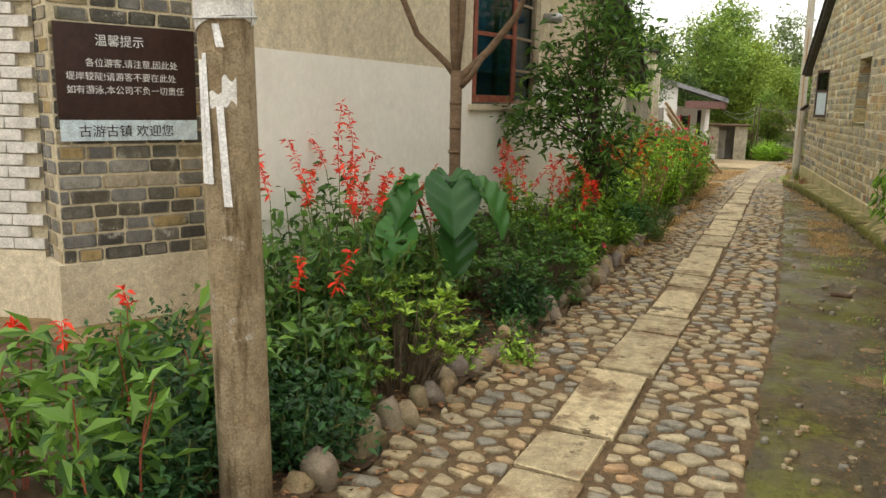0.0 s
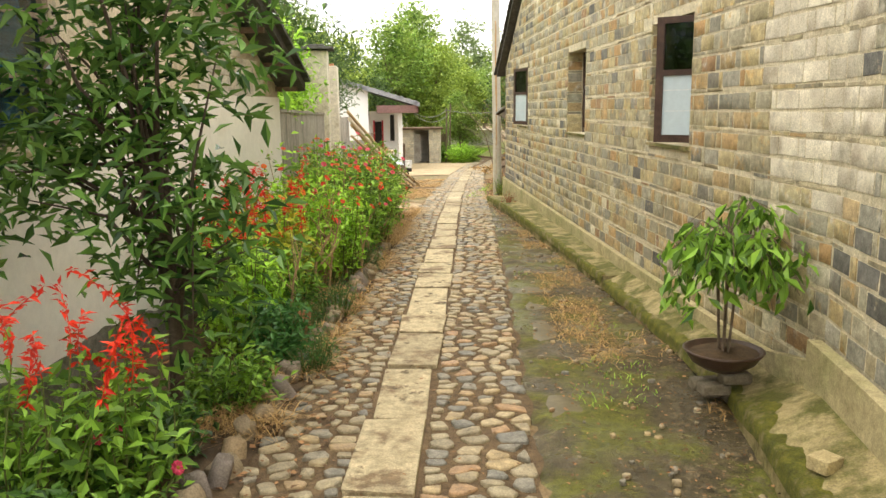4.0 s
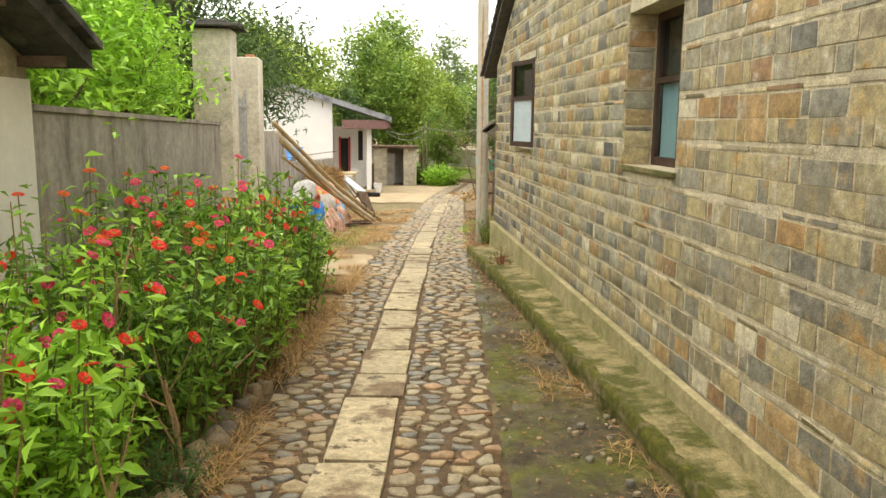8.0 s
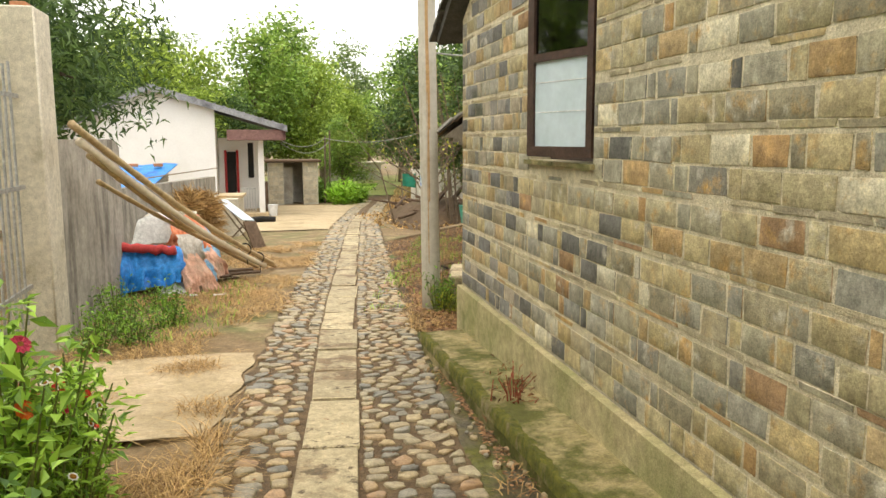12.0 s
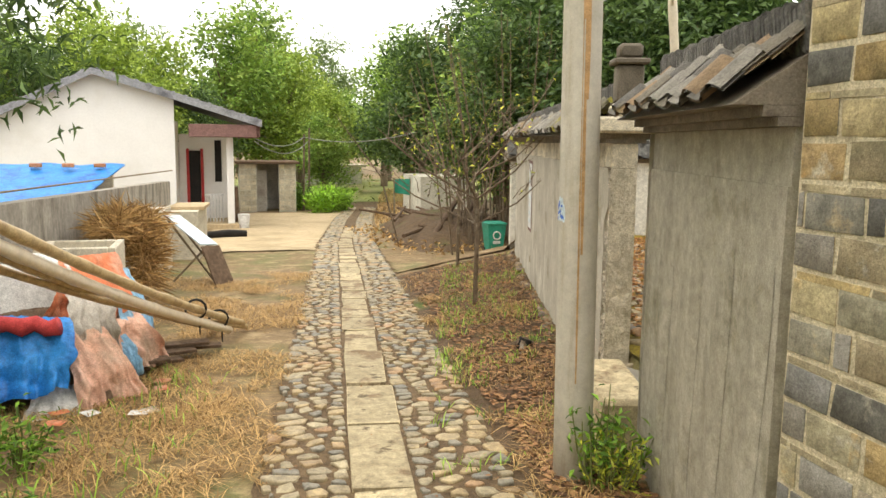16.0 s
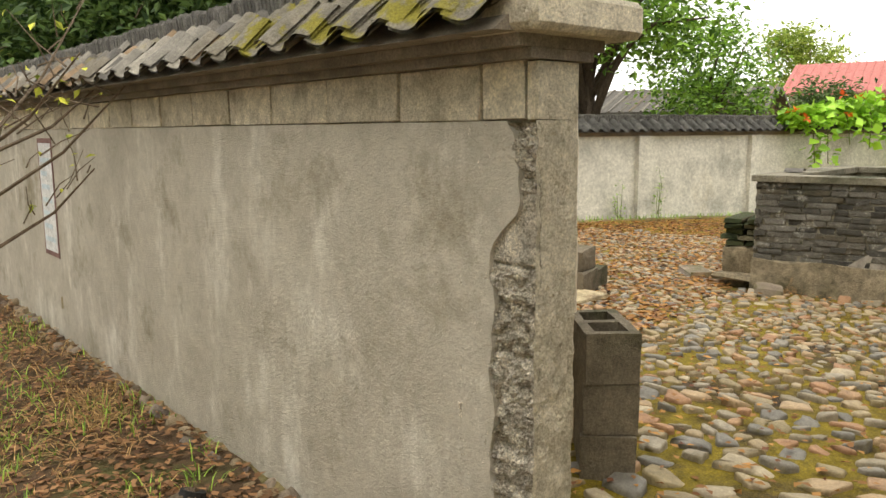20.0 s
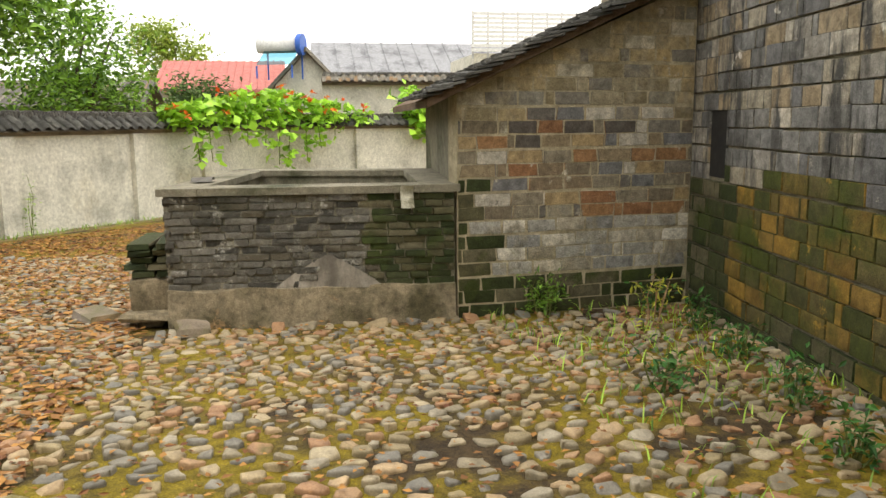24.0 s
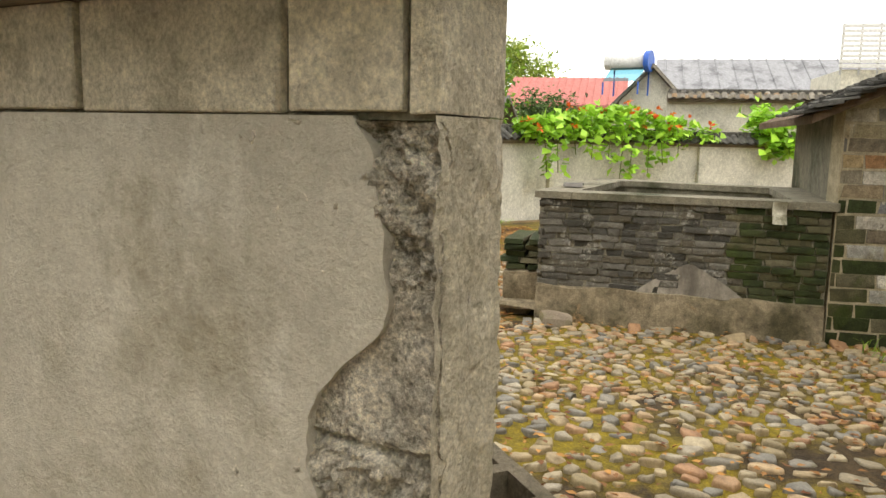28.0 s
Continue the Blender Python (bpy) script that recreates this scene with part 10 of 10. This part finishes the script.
for a in (0.3, 1.5, 2.9, 4.2):
    g.tube([(0, 0, 0.1), (0.15 * math.cos(a), 0.15 * math.sin(a), 0.02), (0.26 * math.cos(a), 0.26 * math.sin(a), -0.04)], [0.035, 0.025, 0.01], 6)
part("root", g, M["bark"], cr)


# ---- pieces: edging stones, slabs, cobbles, bricks ----
ev = cobble_variants(M["edging"], 6, 8)
mm = []
y = 2.7
while y < 14.5:
    s = rng.uniform(0.05, 0.15)
    mm.append(Matrix.Translation((left_edge(y) - 0.07 + rng.uniform(-.06, .03), y, gz(y) + rng.uniform(-0.03, 0.035))) @ pose(0, 0, 0, rng.uniform(-35, 35), rng.uniform(-35, 35), rng.uniform(0, 360)) @ Matrix.Diagonal((s * 1.1, s, rng.uniform(.07, .14), 1)))
    y += s * rng.uniform(0.8, 1.4)
pieces(bed_soil, "edging_stone", ev, mm, M["edging"], rounded=True)

sv = []
for i in range(6):
    V, Q, T = chamfer(0, 0, 0, 0.5, 0.5, 0.5, 0.02)
    V = V + np.repeat(rng.uniform(-0.035, 0.035, (8, 3)), 3, axis=0) * np.array((1.3, 0.6, 0.9))
    sv.append(npmesh("slab", V, [Q, T], M["slab"]))
mm = []
y = 0.4
while y < 44:
    L = rng.uniform(0.45, 1.15) if y < 20 else rng.uniform(0.6, 1.3)
    ym = y + L / 2
    ang = math.degrees(math.atan2(-(lane(y + L) - lane(y)), L))
    mm.append(Matrix.Translation((lane(ym), ym, gz(ym) - 0.043 + rng.uniform(-.008, .006))) @ pose(0, 0, 0, math.degrees(math.atan2(gz(y + L) - gz(y), L)), 0, ang + rng.uniform(-1.2, 1.2)) @ Matrix.Diagonal((0.34 + rng.uniform(-.03, .025), L - 0.032, 0.12, 1)))
    y += L
pieces(lane_bed, "slab", sv, mm, M["slab"])

def cells(seeds, stretch, bounds):
    """Polygons round scattered seeds, each cut where it meets its neighbours and between two bounds in x."""
    P = np.asarray(seeds) * np.array(stretch)
    out = []
    order = np.argsort(P[:, 1])
    P, src = P[order], np.asarray(seeds)[order]
    reach = 0.45
    lo = np.searchsorted(P[:, 1], P[:, 1] - reach)
    hi = np.searchsorted(P[:, 1], P[:, 1] + reach)
    for i, p in enumerate(P):
        Q = P[lo[i]:hi[i]] - p
        d2 = (Q ** 2).sum(1)
        near = np.argsort(d2)[1:15]
        poly = [(-0.3, -0.3), (0.3, -0.3), (0.3, 0.3), (-0.3, 0.3)]
        cut = [(Q[k][0], Q[k][1], d2[k] / 2) for k in near]
        xa, xb = bounds(src[i])
        cut += [(1.0, 0.0, (xb - src[i][0]) * stretch[0]), (-1.0, 0.0, (src[i][0] - xa) * stretch[0])]
        for a, b, c in cut:
            res = []
            for k in range(len(poly)):
                u, v = poly[k - 1], poly[k]
                fu, fv = a * u[0] + b * u[1] - c, a * v[0] + b * v[1] - c
                if (fu < 0) != (fv < 0):
                    f = fu / (fu - fv)
                    res.append((u[0] + (v[0] - u[0]) * f, u[1] + (v[1] - u[1]) * f))
                if fv < 0:
                    res.append(v)
            poly = res
            if len(poly) < 3:
                break
        if len(poly) >= 3:
            out.append((src[i], np.array(poly) / np.array(stretch)))
    return out


def stones(parent, name, polys, material, gap, rise, tilt, near, key, ground_at, keep=(1.0, 1.0), dome=0.25):
    """Paving stones with worn round edges, one mesh each; those past the nearest are joined."""
    made = []
    for c, poly in polys:
        mid = poly.mean(0)
        q = poly - mid
        size = math.sqrt(np.abs(np.cross(np.roll(q, 1, 0), q).sum()) / 2)
        if size < 0.035:
            continue
        k = max(0.35, 1 - gap / size) * rng.uniform(*keep)
        q = q * k * rng.uniform(0.96, 1.03, 2)
        q = np.concatenate([0.85 * q + 0.15 * np.roll(q, -1, 0), 0.15 * q + 0.85 * np.roll(q, -1, 0)], 1).reshape(-1, 2)
        q += rng.normal(size=q.shape) * size * 0.03
        n = len(q)
        h = rise * rng.uniform(0.6, 1.35)
        tx, ty = rng.normal(size=2) * tilt
        top = lambda r, z: np.c_[r, np.full(len(r), z) + r @ np.array((tx, ty)) + rng.normal(size=len(r)) * 0.0016]
        V = np.concatenate([np.c_[q, np.full(n, -0.035)], top(q * 0.995, h * 0.45), top(q * 0.94, h * 0.88), top(q * 0.8, h), top(np.zeros((1, 2)), h * (1 + dome * 0.25))])
        Q = [(r * n + a, r * n + (a + 1) % n, (r + 1) * n + (a + 1) % n, (r + 1) * n + a) for r in range(3) for a in range(n)]
        T = [(3 * n + a, 3 * n + (a + 1) % n, 4 * n) for a in range(n)]
        x, y = c + mid
        made.append(((x, y, ground_at(x, y)), V, np.array(Q), np.array(T)))
    made.sort(key=lambda m: key(Vector(m[0])))
    for place, V, Q, T in made[:near]:
        ob = new(name, npmesh(name, V, [Q, T], material, True))
        ob.parent = parent
        ob.matrix_basis = Matrix.Translation(place)
    vs, qs, ts, n = [], [], [], 0
    for place, V, Q, T in made[near:]:
        vs.append(V + np.array(place))
        qs.append(Q + n)
        ts.append(T + n)
        n += len(V)
    ob = new(name + "s_joined", npmesh(name, np.concatenate(vs), [np.concatenate(qs), np.concatenate(ts)], material, True))
    ob.parent = parent
    tagged(ob, kind="stuff")


for side in (-1, 1):
    seeds = []
    y = 0.3
    while y < 58:
        d = rng.uniform(0.085, 0.125) * (1.5 if y > 33 else 1)
        a = lane(y) + side * 0.17
        b = right_edge(y) if side > 0 else left_edge(y)
        x = rng.uniform(0.02, 0.1)
        while x < abs(b - a):
            w = rng.uniform(0.1, 0.22) * (1.4 if y > 33 else 1)
            seeds.append((a + side * x, y + rng.uniform(-0.035, 0.035)))
            x += w
        y += d
    edges = lambda p: (lane(p[1]) + 0.172, right_edge(p[1]) + 0.03 * math.sin(p[1] * 23)) if side > 0 else (left_edge(p[1]) + 0.05 * math.sin(p[1] * 17), lane(p[1]) - 0.172)
    stones(lane_bed, "cobble", cells(seeds, (1.0, 1.25), edges), M["cobble"], 0.03, 0.017, 0.06, 150, lambda v: abs(v.y - 8.2) + 0.01 * v.x, lambda x, y: gz(y) - 0.009, (0.72, 1.04))

seeds = []
x = 3.4
while x < 13.5:
    big = 1.3 if x < 4.9 else 1.02 if x < 6.5 else 0.85
    d = rng.uniform(0.075, 0.115) * big
    y, y_end = 20.95, 30.5 if x < 9 else 30.5 - 0.6 * (x - 9)
    while y < y_end:
        if (y > 25.2 if x > 8.85 else x > wall_x(y) + 0.25):
            seeds.append((x + rng.uniform(-0.035, 0.035) * big, y))
        y += rng.uniform(0.09, 0.2) * big
    x += d
rng.shuffle(seeds)
court_cells = [c for c in cells(seeds, (1.3, 1.0), lambda p: (p[0] - 0.2, p[0] + 0.2)) if rng.uniform() > (0.07 if c[0][1] < 25.2 else 0.07 + 0.07 * (c[0][1] - 25.2))]
stones(court_floor, "cobble", court_cells, M["court_cobble"], 0.02, 0.028, 0.15, 300, lambda v: (v - Vector((5.2, 23.6, 0))).length, lambda x, y: height(x, y) - 0.014, (0.52, 1.0), 0.3)
# pebbles in the gutter
gv2 = cobble_variants(M["cobble"], 4, 7)
mm = []
for i in range(420):
    y = rng.uniform(2.5, 20.5)
    x = rng.uniform(right_edge(y) + 0.03, 2.15 + 0.03 * y)
    s = rng.uniform(0.015, 0.05)
    mm.append(Matrix.Translation((x, y, height(x, y) - 0.006)) @ pose(0, 0, 0, 0, 0, rng.uniform(0, 360)) @ Matrix.Diagonal((s, s * .8, s * .35, 1)))
pieces(mud, "pebble", gv2, mm, M["cobble"], 60, rounded=True)

bv = brick_variants(M["brick"], 16, 0.06, 0.02)
tv = brick_variants(M["thin_brick"], 6, 0.08, 0.02)
tall, thin = bond(BRICK, -0.09, BEND, 0.31, lambda u: roof_b(u) - 0.02, B_WIN, 0.12, 0.036, 0.0, 3, 0.014)
more = bond(NEAR, 0.0, NEAR.length, 0.586, lambda u: roof_n(u) - 0.02, N_WIN, 0.12, 0.036, 0.0, 3, 0.014)
tall, thin = tall + more[0], thin + more[1]
kb = lambda m: (m.translation - Vector((2.8, 12.5, 1.4))).length
zone = {"brick": [], "dark_brick": [], "grey_brick": [], "limed_brick": []}
for m in tall:
    y, z = m.translation.y, m.translation.z
    wob = 0.35 * noise.noise((y * 1.4, z * 1.7, 4.0))
    if z > 4.6:
        continue
    if y > 20.2 + 0.5 * math.sin(9 * z) and rng.uniform() < 0.66:
        zone["dark_brick"].append(m)
    elif y + 2 * wob > 18.2 and rng.uniform() < 0.45:
        zone["grey_brick"].append(m)
    elif 7.8 < y + wob < 9.1 and z + wob > 1.35:
        zone["limed_brick"].append(m)
    elif y + wob < 8.4:
        zone["grey_brick" if rng.uniform() < 0.75 else "brick"].append(m)
    else:
        zone["grey_brick" if rng.uniform() < 0.06 else "brick"].append(m)
for kind, near in (("brick", 300), ("dark_brick", 60), ("grey_brick", 200), ("limed_brick", 60)):
    var = bv if kind == "brick" else brick_variants(M[kind], 8, 0.06, 0.02)
    pieces(wall_brick, "brick", var, zone[kind], M[kind], near, kb)
flat = [m for m in thin if m.translation.z < 4.6 and rng.uniform() < 0.85]
pieces(wall_brick, "thin_brick", tv, [m for i, m in enumerate(flat) if i % 5 < 3], M["thin_brick"], 150, kb)
pieces(wall_brick, "thin_brick", bv, [m for i, m in enumerate(flat) if i % 5 >= 3], M["brick"], 100, kb)
# bricks in the reveals of the windows
rv2 = []
for side, (a, b, c, d) in [(BRICK, w) for w in B_WIN[1:]] + [(NEAR, w) for w in N_WIN]:
    L = Line(side.at(a, 0, 0)[:2], side.at(a, -0.3, 0)[:2], True)
    z, k = c, 0
    while z < d - 0.03:
        h = 0.036 if k % 3 == 2 else 0.12
        h = min(h, d - z)
        rv2.append(L.matrix(0.09, -0.02, z + h / 2, 0.19, 0.05, h - 0.01))
        z += h
        k += 1
pieces(wall_brick, "reveal_brick", bv, rv2, M["brick"])
